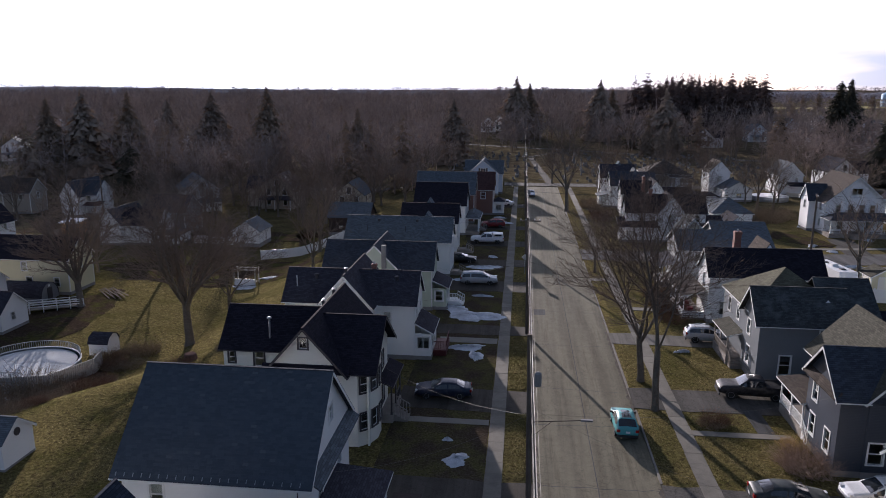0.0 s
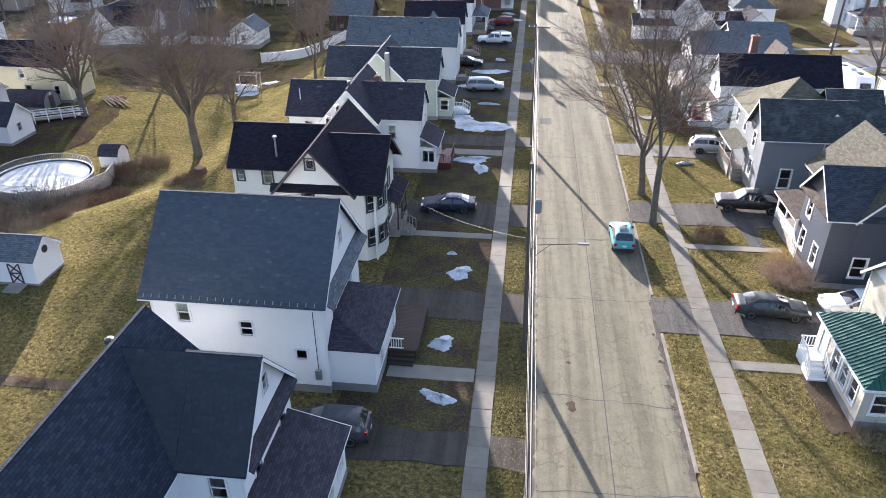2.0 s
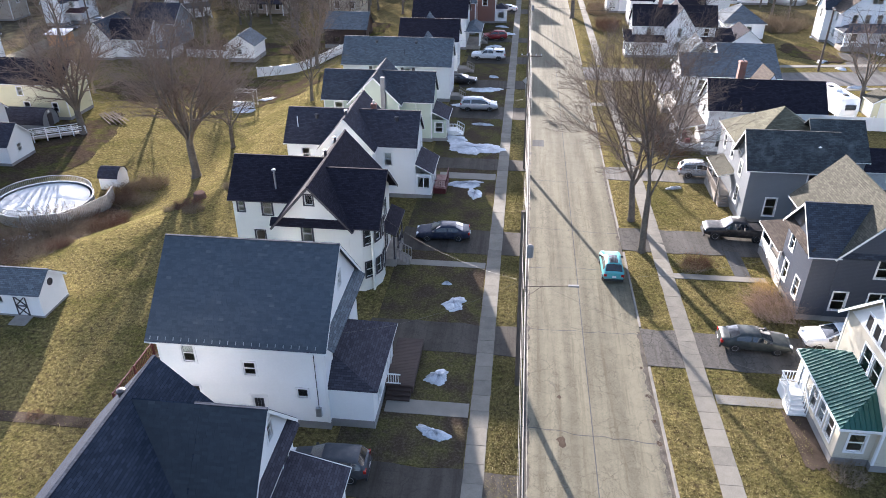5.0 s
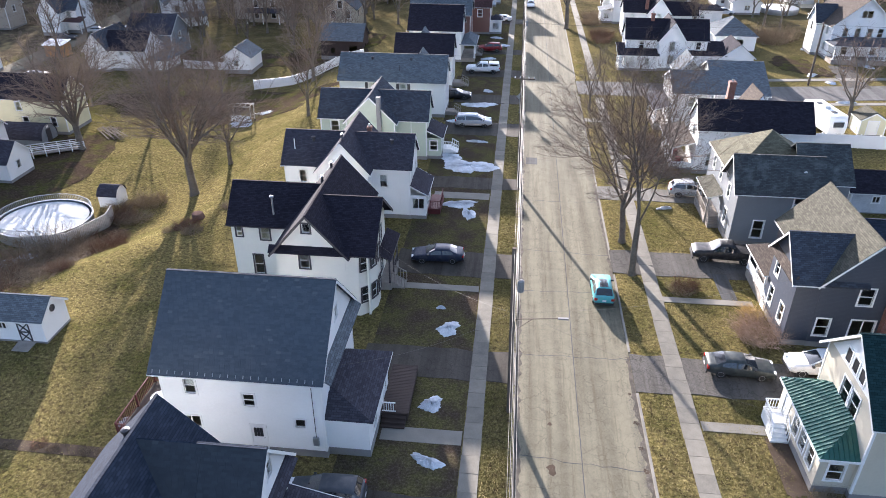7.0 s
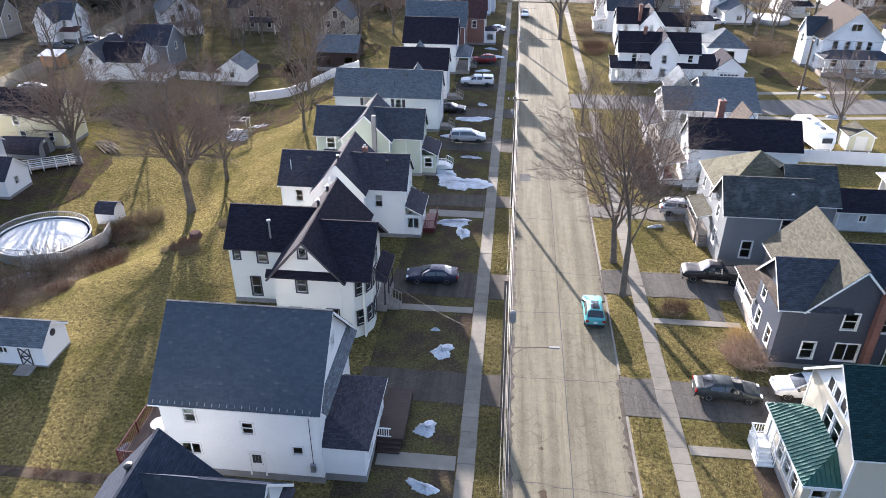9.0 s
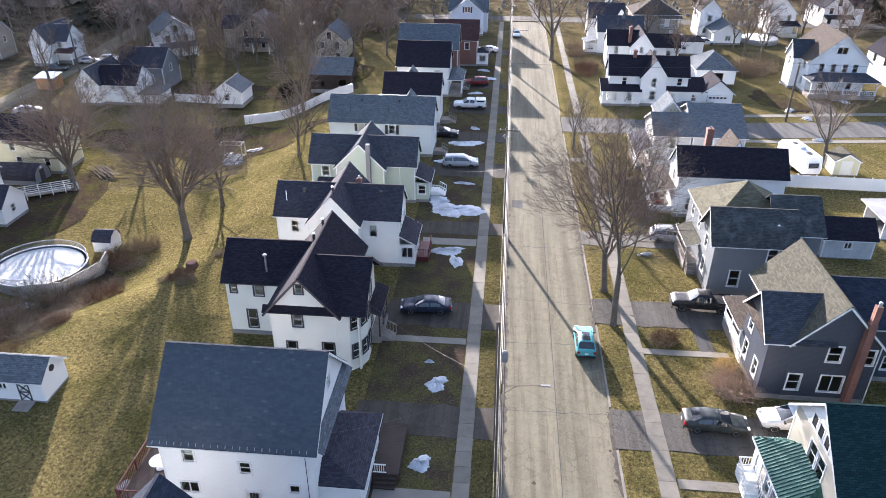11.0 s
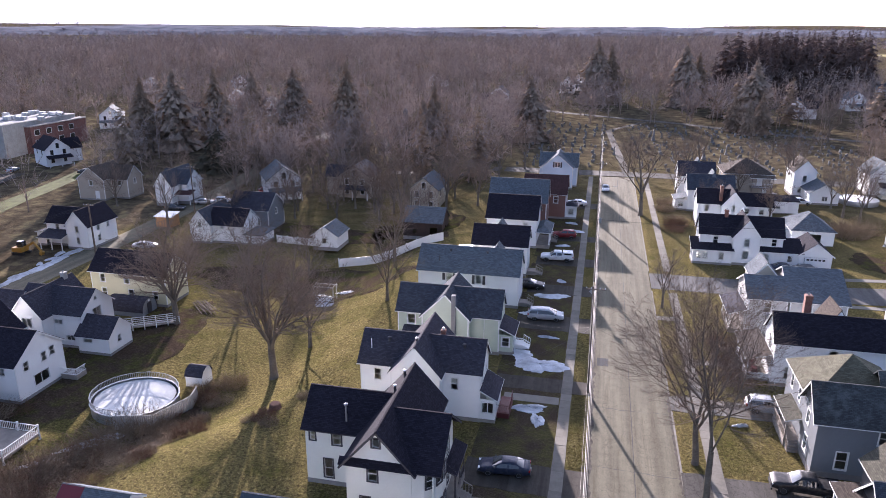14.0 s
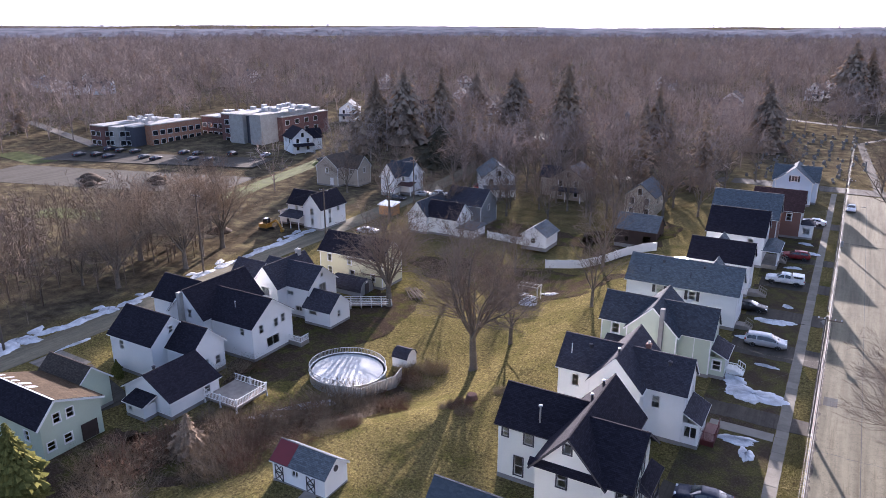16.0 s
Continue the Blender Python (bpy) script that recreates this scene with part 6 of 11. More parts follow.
# ==== houses on the east side ====
def house_green_porch():
    h = thing("house", "beige clapboard house with a green standing-seam porch roof", "house", 27, 35)
    wing(h, 22.0, 34.0, 31.5, 38.9, 0, 6.2, 9.4, "x", BEIGE_SIDE, ROOF_TEAL, {"W": [(34.2, 5.0, 1.0, 1.6), (35.5, 5.0, 1.0, 1.6), (35.2, 7.6, 0.7, 1.0)], "S": [(25, 4.6, 0.9, 1.4), (29, 4.6, 0.9, 1.4)], "N": [(25, 4.6, 0.9, 1.4)]}, over=0.45, rake=0.4)
    part("gable_cladding", Geo().prism([(21.975, 32.0, 6.45), (21.975, 38.4, 6.45), (21.975, 35.2, 9.2)], (-0.03, 0, 0)), TRIM, h)
    for y in (34.2, 35.2, 36.2):
        window(h, "W", 21.94, y, 7.15, 0.62, 0.9, "w")
        part("window_backing", Geo().box(21.925, y - 0.3, 6.72, 21.935, y + 0.3, 7.58), BLACK_PLASTIC, h)
    block(h, 19.95, 22.0, 31.9, 38.7, 0, 2.85, BEIGE_SIDE, {"W": [(33.1, 1.75, 0.85, 1.5), (34.4, 1.75, 0.85, 1.5), (35.7, 1.75, 0.85, 1.5), (37.6, 1.35, 0.9, 2.1, "d")], "S": [(21, 1.7, 0.9, 1.3)]}, sides="SWN", base=0.5)
    # standing-seam porch roof, hipped at both ends
    z0, z1, xw, ya, yb = 2.95, 4.35, 19.7, 31.6, 39.0
    pts = {"sw": (xw, ya, z0), "nw": (xw, yb, z0), "se": (22.0, ya, z0), "ne": (22.0, yb, z0), "ts": (22.0, ya + 1.9, z1), "tn": (22.0, yb - 1.9, z1)}
    for f in (("sw", "ts", "tn", "nw"), ("sw", "se", "ts"), ("nw", "tn", "ne")):
        part("porch_roof", Geo().prism([pts[k] for k in f], (0, 0, -0.08)), METAL_GREEN, h, "green standing-seam metal roof")
    n = 26
    for i in range(n + 1):
        y = ya + (yb - ya) * i / n
        d = min(y - ya, yb - y)
        top = min(1.0, d / 1.9)
        x1, zz = xw + (22.0 - xw) * top, z0 + (z1 - z0) * top
        if top > 0.02:
            part("seam", Geo().beam((xw, y, z0 + 0.03), (x1, y, zz + 0.03), 0.03, 0.06), METAL_GREEN, h)
    for i in range(1, 8):
        x = xw + (22.0 - xw) * i / 8
        zz, dy = z0 + (z1 - z0) * i / 8, 1.9 * i / 8
        part("seam", Geo().beam((x, ya, z0 + 0.03), (x, ya + dy, zz + 0.03), 0.03, 0.06), METAL_GREEN, h)
        part("seam", Geo().beam((x, yb, z0 + 0.03), (x, yb - dy, zz + 0.03), 0.03, 0.06), METAL_GREEN, h)
    for p, q in ((("sw"), ("nw")), (("sw"), ("se")), (("nw"), ("ne"))):
        a, b = pts[p], pts[q]
        part("gutter", Geo().beam((a[0], a[1], z0 - 0.08), (b[0], b[1], z0 - 0.08), 0.09, 0.15), TRIM, h)
    part("step_landing", Geo().box(18.85, 36.9, 0.0, 19.95, 38.3, 0.75), TRIM, h)
    railing(h, (18.85, 38.3), (19.95, 38.3), 0.75, 0.85)
    railing(h, (18.85, 36.9), (18.85, 38.3), 0.75, 0.85)
    stairs(h, 19.3, 36.9, 0.75, "S", 1.1)
    return h


def house_navy():
    h = thing("house", "dark blue-grey clapboard house with white trim and a brick chimney", "house", 27, 52)
    # warm sunlight is put into the main slopes' taupe; the wings stay blue
    wing(h, 24.5, 31.0, 46.85, 57.2, 0, 5.9, 9.3, "y", NAVY_SIDE, ROOF_TAUPE, {"S": [(25.3, 1.85, 0.95, 1.55), (28.2, 1.85, 1.7, 1.6, "p"), (27.8, 4.75, 1.0, 1.45), (30.4, 4.6, 0.8, 1.4)], "E": [(50, 4.5, 0.9, 1.4), (54, 4.5, 0.9, 1.4)]}, over=0.4, rake=0.3, boards=False)
    wing(h, 22.65, 24.5, 46.9, 52.3, 0, 5.9, 8.5, "x", NAVY_SIDE, ROOF_BLUE, {"W": [(50.9, 2.0, 0.85, 1.6), (50.9, 4.6, 0.8, 1.4), (48.3, 2.0, 0.85, 1.6)]}, sides="SWN", rake=0.45, join="E", boards=False)
    part("roof", slab([(24.4, 46.55, 5.72), (27.7, 46.55, 5.72), (27.7, 49.6, 8.63), (24.4, 49.6, 8.63)], 0.13), ROOF_BLUE, h)
    part("roof", slab([(27.7, 52.65, 5.72), (24.4, 52.65, 5.72), (24.4, 49.6, 8.63), (27.7, 49.6, 8.63)], 0.13), ROOF_BLUE, h)
    pent(h, 22.65, 46.8, 52.4, 5.75, ROOF_BROWN, "W", 0.5)
    part("chimney", Geo().box(29.35, 46.3, 0, 29.9, 46.85, 8.0).box(29.4, 46.33, 8.0, 29.85, 46.78, 9.6), BRICK, h, "red brick outside chimney")
    part("chimney_pot", Geo().lathe([(0.12, 9.6), (0.1, 9.9), (0.16, 9.92), (0.1, 10.0)], 10, (29.62, 46.5, 0)), METAL_GREY, h)
    part("porch_floor", Geo().box(22.6, 52.4, 0, 24.6, 57.2, 0.8), FENCE_WOOD, h)
    lean_roof(h, 22.5, 24.6, 52.4, 57.3, 3.0, 3.3, "W", ROOF_BROWN)
    for y in (52.6, 54.9, 57.1):
        post(h, 22.65, y, 0.8, 2.9, 0.13)
    railing(h, (22.65, 52.6), (22.65, 57.1), 0.8)
    stairs(h, 23.3, 52.4, 0.8, "S", 1.4)
    # low rear wing
    wing(h, 28.4, 38.5, 50.0, 56.2, 0, 5.6, 8.15, "x", NAVY_SIDE, ROOF_NAVY, {"S": [(34.0, 1.9, 0.9, 1.3)]}, sides="SEN", join="W", boards=False)
    part("downpipe", Geo().tube((31.05, 46.75, 0.2), (31.05, 46.75, 5.7), 0.05, 0.05, 6), TRIM, h)
    return h


def house_grey():
    h = thing("house", "grey clapboard house with mottled green-grey shingles", "house", 27, 66)
    wing(h, 22.3, 29.75, 62.7, 67.3, 0, 6.1, 8.6, "x", GREY_SIDE, ROOF_MOSS, {"S": [(24.75, 1.95, 0.95, 1.8), (27.95, 4.7, 0.9, 1.35)], "W": [(65.3, 2.0, 0.85, 1.6), (65.6, 4.6, 0.8, 1.4)]}, over=0.45, rake=0.5, base=0.6, boards=False)
    # hipped block behind
    block(h, 22.6, 31.2, 67.3, 75.2, 0, 5.9, GREY_SIDE, {"W": [(70, 4.6, 0.8, 1.4), (73, 4.6, 0.8, 1.4)]}, sides="WNE")
    hip_roof(h, 22.6, 31.2, 66.4, 75.2, 5.95, 9.2, ROOF_SUN_TAN)
    wing(h, 28.4, 33.2, 65.0, 71.2, 0, 6.2, 8.8, "x", GREY_SIDE, ROOF_MOSS, {"S": [(31.6, 1.9, 0.9, 1.4)]}, sides="SEN", join="W", boards=False)
    part("porch_floor", Geo().box(21.0, 67.5, 0, 22.5, 72.2, 0.8), FENCE_WOOD, h)
    lean_roof(h, 21.1, 22.5, 67.5, 72.2, 2.95, 3.4, "W", ROOF_TAUPE)
    for y in (67.6, 69.9, 72.1):
        post(h, 21.1, y, 0.8, 2.9, 0.12, FENCE_WOOD)
    railing(h, (21.05, 67.6), (21.05, 72.1), 0.8, 0.9, FENCE_WOOD)
    stairs(h, 21.75, 67.5, 0.8, "S", 1.2, FENCE_WOOD)
    part("gable_cladding", Geo().prism([(27.6, 62.69, 8.0), (28.0, 62.69, 8.0), (27.8, 62.69, 8.2)], (0, -0.02, 0)), TRIM, h)
    return h


def house_black_roof():
    h = thing("house", "white clapboard house with a plain black roof and enclosed porch", "house", 28, 83)
    wing(h, 22.4, 34.9, 80.5, 85.5, 0, 5.75, 8.3, "x", WHITE, ROOF_BLACK, {"S": [(24.2, 1.8, 0.95, 1.6, "wb"), (28.6, 4.5, 0.9, 1.1)], "W": [(83.0, 4.6, 0.8, 1.4), (83.0, 6.9, 0.6, 0.8)]})
    wing(h, 27.6, 31.6, 83.5, 88.0, 0, 5.5, 8.8, "y", WHITE, ROOF_BROWN, sides="NS", join="S", base=0, boards=False)
    chimney(h, 26.3, 85.0, 6.5, 10.0, 0.75)
    block(h, 19.9, 22.4, 81.6, 88.6, 0, 0.95, WHITE, sides="SWN", base=0.2)
    part("porch_floor", Geo().box(20.0, 81.7, 0.1, 22.4, 88.5, 0.5), FENCE_WOOD, h)
    lean_roof(h, 19.8, 22.4, 81.4, 88.8, 2.9, 3.6, "W", ROOF_BROWN)
    for y in (81.7, 84.0, 86.3, 88.5):
        post(h, 20.0, y, 0.95, 2.85, 0.13)
    for x, y, c in ((20.9, 82.4, TRASH), (21.4, 83.2, FENCE_WOOD), (21.0, 85.0, TRASH)):
        part("porch_box", Geo().box(x - 0.3, y - 0.3, 0.5, x + 0.3, y + 0.3, 1.25), c, h)
    part("downpipe", Geo().tube((22.9, 80.42, 0.2), (22.9, 80.42, 5.6), 0.04, 0.04, 6), TRIM, h)
    return h


def house_blue_roof():
    h = thing("house", "pale grey house with stepped blue-grey gable roofs beside the side street", "house", 28, 97)
    wing(h, 22.0, 26.9, 94.95, 102.55, 0, 5.5, 7.4, "x", PALE_GREY, ROOF_GREY, {"S": [(24.5, 4.2, 0.85, 1.4)], "W": [(96.6, 4.2, 0.85, 1.4), (100.6, 4.2, 0.85, 1.4), (98.8, 1.8, 1.4, 1.4, "p")]}, sides="SNW", join="E")
    wing(h, 27.2, 34.2, 94.95, 106.3, 0, 5.5, 8.34, "x", PALE_GREY, ROOF_GREY, {"S": [(29.5, 4.2, 0.85, 1.4), (32.5, 4.2, 0.85, 1.4)], "E": [(98, 4.2, 0.85, 1.4), (103, 4.2, 0.85, 1.4)]})
    wing(h, 23.2, 26.8, 100.6, 105.0, 0, 6.6, 8.6, "y", BEIGE_SIDE, ROOF_GREY, sides="NSEW", base=0, over=0.2, boards=False)
    lean_roof(h, 19.8, 22.0, 95.2, 102.0, 2.9, 3.7, "W", ROOF_DARK)
    part("porch_floor", Geo().box(20.0, 95.4, 0, 22.0, 101.8, 0.6), FENCE_WOOD, h)
    for y in (95.5, 98.6, 101.7):
        post(h, 20.1, y, 0.6, 2.85, 0.15)
    railing(h, (20.1, 95.5), (20.1, 98.6), 0.6)
    return h


def farmhouse():
    h = thing("house", "white farmhouse with dark navy roofs and an attached garage", "house", 27, 130)
    wing(h, 19.6, 33.4, 127.6, 132.6, 0, 5.2, 7.9, "x", WHITE, ROOF_BLACK, {"S": [(22.3, 4.0, 0.8, 1.3), (32.0, 4.0, 0.8, 1.3)], "W": [(129.2, 4, 0.8, 1.3), (131.2, 4, 0.8, 1.3)]})
    wing(h, 25.0, 29.4, 126.0, 133.4, 0, 5.2, 8.1, "y", WHITE, ROOF_BLACK, {"S": [(27.2, 4.2, 0.85, 1.5), (27.2, 1.9, 0.95, 1.5)]}, over=0.3)
    block(h, 18.4, 25.0, 125.4, 129.0, 0, 2.6, WHITE, {"S": [(19.4, 1.6, 0.8, 1.2), (20.5, 1.6, 0.8, 1.2), (23.2, 1.6, 0.8, 1.2)], "W": [(126.6, 1.6, 0.9, 1.2), (128, 1.6, 0.9, 1.2)]}, sides="SWE")
    lean_roof(h, 18.3, 25.0, 125.3, 129.4, 2.7, 3.9, "S", ROOF_BLACK)
    block(h, 29.4, 36.5, 126.4, 130.0, 0, 2.6, WHITE, {"S": [(30.8, 1.6, 0.8, 1.2), (32.6, 1.25, 0.9, 2.0, "d"), (34.6, 1.6, 0.8, 1.2)]}, sides="SE")
    lean_roof(h, 29.4, 36.5, 126.3, 130.4, 2.7, 4.3, "S", ROOF_BLACK)
    wing(h, 36.0, 41.2, 126.2, 133.0, 0, 2.7, 4.7, "y", WHITE, ROOF_BLACK, {"S": [(38.6, 1.2, 3.6, 2.1, "a")]})
    part("garage_door", Geo().box(36.9, 126.05, 0.05, 40.3, 126.18, 2.2), TRIM, h, "white panelled garage door with small panes")
    for i in range(5):
        part("pane", Geo().box(37.15 + i * 0.63, 126.03, 1.65, 37.6 + i * 0.63, 126.05, 1.95), BLACK_PLASTIC, h)
    chimney(h, 24.0, 130.0, 6.5, 8.9, 0.6)
    return h


def big_house():
    h = thing("house", "tall white front-gabled house with a columned blue-roofed porch", "house", 62, 140)
    wing(h, 57.2, 67.6, 136.6, 148.0, 0, 6.4, 10.9, "y", WHITE, ROOF_BROWN, {"S": [(59.4, 5.0, 0.9, 1.5), (61.5, 5.0, 0.9, 1.5), (63.6, 5.0, 0.9, 1.5), (65.4, 5.0, 0.9, 1.5), (62.4, 8.2, 1.8, 1.2, "p"), (60, 1.9, 1.0, 1.6), (65, 1.9, 1.0, 1.6)], "W": [(139, 5, 0.9, 1.5), (143, 5, 0.9, 1.5), (139, 2, 0.9, 1.5), (143, 2, 0.9, 1.5)]}, over=0.6, rake=0.5)
    wing(h, 55.6, 59.0, 140.5, 144.5, 0, 6.2, 8.8, "x", WHITE, ROOF_BLUE, {"W": [(142.5, 5, 0.9, 1.5)]}, sides="SWN")
    part("porch_floor", Geo().box(57.0, 133.6, 0, 69.0, 136.6, 0.8), FENCE_WOOD, h)
    hip_roof(h, 57.0, 69.0, 133.6, 137.4, 3.3, 4.5, ROOF_BLUE)
    for x in (57.3, 60.2, 63.1, 66.0, 68.8):
        post(h, x, 133.75, 0.8, 3.25, 0.22)
    for a, b in ((57.3, 60.2), (63.1, 66.0), (66.0, 68.8)):
        railing(h, (a, 133.75), (b, 133.75), 0.8, 0.85, gap=0.3)
    stairs(h, 61.6, 133.6, 0.8, "S", 2.0, FENCE_WOOD)
    return h


for build in (house_one, house_two, house_three, house_four, house_five, house_six, house_seven, house_eight, house_nine, house_ten,
              house_green_porch, house_navy, house_grey, house_black_roof, house_blue_roof, farmhouse, big_house):
    build()

# ==== trees and shrubs ====
TWIG_WIDTH = [0.016]


def turned(d, angle, rnd):
    """d bent away by an angle towards a chance side."""
    side = d.orthogonal().normalized()
    side.rotate(Matrix.Rotation(rnd.uniform(0, 6.283), 3, d))
    return (d * math.cos(angle) + side * math.sin(angle)).normalized()


def twig(g, p, d, length, rnd):
    """A fine twig with side shoots, each a thin blade."""
    w = TWIG_WIDTH[0]
    for k in range(4):
        a = p + d * length * 0.2 * k
        e = a + (d if k == 0 else turned(d, rnd.uniform(0.4, 0.9), rnd)) * length * (1.0 if k == 0 else rnd.uniform(0.35, 0.6))
        s = d.orthogonal().normalized() * w * (1.0 if k == 0 else 0.75)
        i = len(g.v)
        g.v += [tuple(a - s), tuple(a + s), tuple(e)]
        g.f.append((i, i + 1, i + 2))


def limb(wood, fine, p, d, length, r, level, top, rnd, lift, kids):
    """A limb that bends upwards, tapers and sends out side branches."""
    n = (4, 8, 6, 4)[level]
    sides = (9, 6, 4, 3)[level]
    seg = length / n
    wob = (0.04, 0.10, 0.14, 0.18)[level]
    count, first = kids[level], (0.3, 0.22, 0.15, 0.1)[level]
    marks = sorted(first + (1 - first) * (i + rnd.random()) / count for i in range(count))
    r0 = r
    for i in range(n):
        q = p + d * seg
        r1 = max(0.006, r0 * (1 - 0.82 * (i + 1) / n))
        (wood if level <= 1 else fine).tube(p, q, r, r1, sides, False)
        for m in [m for m in marks if i / n <= m < (i + 1) / n]:
            b = p.lerp(q, m * n - i)
            nd = turned(d, rnd.uniform(0.55, 1.05), rnd)
            if nd.z < -0.15:
                nd.z *= -0.5
                nd.normalize()
            share = length * rnd.uniform(0.42, 0.62) * (1.1 - 0.55 * m)
            rr = max(0.006, min(r * 0.62, r0 * 0.5))
            if level + 1 >= top:
                twig(fine, b, nd, length * rnd.uniform(0.35, 0.6), rnd)
            else:
                limb(wood, fine, b, nd, share, rr, level + 1, top, rnd, lift, kids)
        p, r = q, r1
        d = (d + Vector((rnd.gauss(0, wob), rnd.gauss(0, wob), rnd.gauss(0, wob * 0.6) + lift))).normalized()
    for _ in range(2):
        nd = turned(d, rnd.uniform(0.1, 0.4), rnd)
        twig(fine, p, nd, length * 0.3, rnd)


def bare_tree_meshes(seed, height, trunk, fork, limbs, spread, kids, top=4, lift=0.05, lean=(0, 0), twig_w=0.012, strong=None):
    """A trunk up to its fork, then limbs that fan out; spread is their first angle from upright."""
    rnd = random.Random(seed)
    wood, fine = Geo(), Geo()
    wood.weld = fine.weld = False
    TWIG_WIDTH[0] = twig_w
    p, d = Vector((0, 0, 0.5)), Vector((*lean, 1)).normalized()
    wood.tube((0, 0, -0.3), (0, 0, 0.5), trunk * 1.5, trunk * 1.05, 9, False)
    n = 6
    ends = []
    for i in range(n):
        q = p + d * (fork - 0.5) / n
        wood.tube(p, q, trunk * (1.05 - 0.04 * i), trunk * (1.01 - 0.04 * i), 9, False)
        p = q
        d = (d + Vector((rnd.gauss(0, 0.02), rnd.gauss(0, 0.02), 0.01))).normalized()
    turn0 = rnd.uniform(0, 6.283)
    for i in range(limbs):
        t = turn0 + 2.4 * i
        a = spread * (0.3 if i == 0 else rnd.uniform(0.55, 1.25))
        base = p - d * (0.0 if i < 3 else rnd.uniform(0, fork * 0.28))
        nd = (d + Vector((math.cos(t), math.sin(t), 0)) * math.tan(a)).normalized()
        length = (height - fork) * (1.0 if i == 0 else rnd.uniform(0.85, 1.1)) * 0.95
        limb(wood, fine, base, nd, length, trunk * (0.72 if i == 0 else rnd.uniform(0.42, 0.6)), 1, top, rnd, lift, kids)
    k = (height - fork) / max(0.1, max(v[2] for v in fine.v) - fork)
    for g in (wood, fine):
        g.v = [(x * k, y * k, fork + (z - fork) * k) if z > fork else (x, y, z) for x, y, z in g.v]
    a, b = wood.mesh("trunk", True), fine.mesh("crown")
    a.materials.append(BARK)
    b.materials.append(TWIG)
    return a, b


def tree_of(meshes, x, y, label, turn=0.0, size=1.0, group="", z=None, category="tree", crown_mat=None):
    ob = thing("tree", label, category, x, y, terrain(x, y) if z is None else z, group)
    ob.matrix_world = pose(*ob.location, 0, 0, turn) @ Matrix.Scale(size, 4)
    for nm, me in zip(("trunk", "crown"), meshes):
        c = new(nm, me)
        c.parent = ob
    return ob


street_a = bare_tree_meshes(3, 18.5, 0.27, 3.8, 6, 0.74, (0, 11, 10, 7), 4, 0.035, (-0.1, 0), 0.010)
street_b = bare_tree_meshes(14, 21.5, 0.28, 4.8, 4, 0.34, (0, 11, 10, 7), 4, 0.045, (0.03, 0), 0.010)
maple = bare_tree_meshes(5, 18.6, 0.42, 4.4, 13, 0.57, (0, 10, 8, 6), 4, 0.03, (-0.03, 0), 0.011)
wide = bare_tree_meshes(8, 14.2, 0.36, 3.0, 10, 0.56, (0, 10, 9, 6), 4, 0.03, (0, 0), 0.011)
mids = [bare_tree_meshes(20 + i, h, t, f, c, s, (0, 9, 8, 0), 3, 0.06, (0, 0), 0.027) for i, (h, t, f, c, s) in enumerate([(14, 0.28, 3.0, 6, 0.55), (16, 0.3, 3.6, 5, 0.45), (12.5, 0.25, 2.4, 6, 0.6), (18, 0.34, 4.2, 6, 0.5)])]

tree_of(street_a, 12.1, 62.3, "bare street tree leaning over the road on the verge", 20, 1.12)
tree_of(street_b, 12.3, 56.2, "tall bare street tree on the grass verge", 140, 1.08)
tree_of(mids[1], 11.8, 102.5, "slender bare street tree on the verge", 70, 0.62)
tree_of(mids[3], 10.9, 157.5, "bare street tree with a thick trunk near the crossing", 200, 1.25)
tree_of(maple, -37.8, 75.0, "broad bare maple standing on the lawn", 30, 1.17)
tree_of(mids[0], -36.6, 84.0, "bare dark-trunked tree behind the maple", 140, 1.0)
tree_of(wide, -60.5, 88.7, "bare spreading tree beside the yellow house", 100, 1.3)
tree_of(mids[0], -35.4, 121.8, "bare tree beside the white fence", 10, 1.1, z=-2.6)
rnd = random.Random(77)
MID_TREES = [(-40, 148), (-46, 160), (-57, 150), (-33, 160), (-28, 172), (-62, 168), (-70, 158), (-38, 182), (-50, 190), (-24, 186), (-66, 186), (-80, 196), (-92, 178), (-20, 205), (-42, 207), (-60, 214), (-116, 150), (-122, 176), (-98, 216), (-78, 222), (-112, 205), (-88, 148), (-130, 196), (-146, 210),
             (10.5, 205), (22, 196), (38, 160), (54, 166), (63, 176), (76, 165), (84, 190), (97, 182), (110, 176), (72, 205), (95, 212), (118, 200), (130, 186), (70, 112), (76, 96), (84, 128), (92, 150), (30, 212), (56, 224), (112, 150), (26, 158), (-12, 214), (-70, 108), (-30, 98), (140, 160), (128, 140), (150, 210),
             (-44, 170), (-56, 178), (-74, 176), (-36, 152), (-44, 156), (-68, 150), (-76, 164), (-84, 184), (-58, 162), (-50, 182), (-62, 194), (-40, 192), (-94, 168), (-78, 140), (-90, 192), (-52, 166), (-30, 196), (-46, 198), (-72, 204), (-86, 208), (-104, 190), (-56, 200), (-36, 212), (-92, 200), (-26, 158), (-84, 160), (-110, 168),
             (34, 180), (48, 190), (66, 190), (88, 172), (104, 196), (120, 168), (44, 208), (80, 218), (136, 206), (100, 140), (19, 176), (25, 205), (88, 108), (48, 100),
             (53.2, 174), (55.6, 162), (67, 195), (75, 187), (96, 189), (80, 278), (90, 262), (72, 252), (104, 250), (-92, 137), (-64, 160), (-52, 160), (-48, 152), (-70, 145), (-34, 170), (-124, 93), (-112, 70), (-118, 104), (-130, 100), (-108, 92), (-135, 112), (-57, 107), (-50, 114), (-142, 128)]
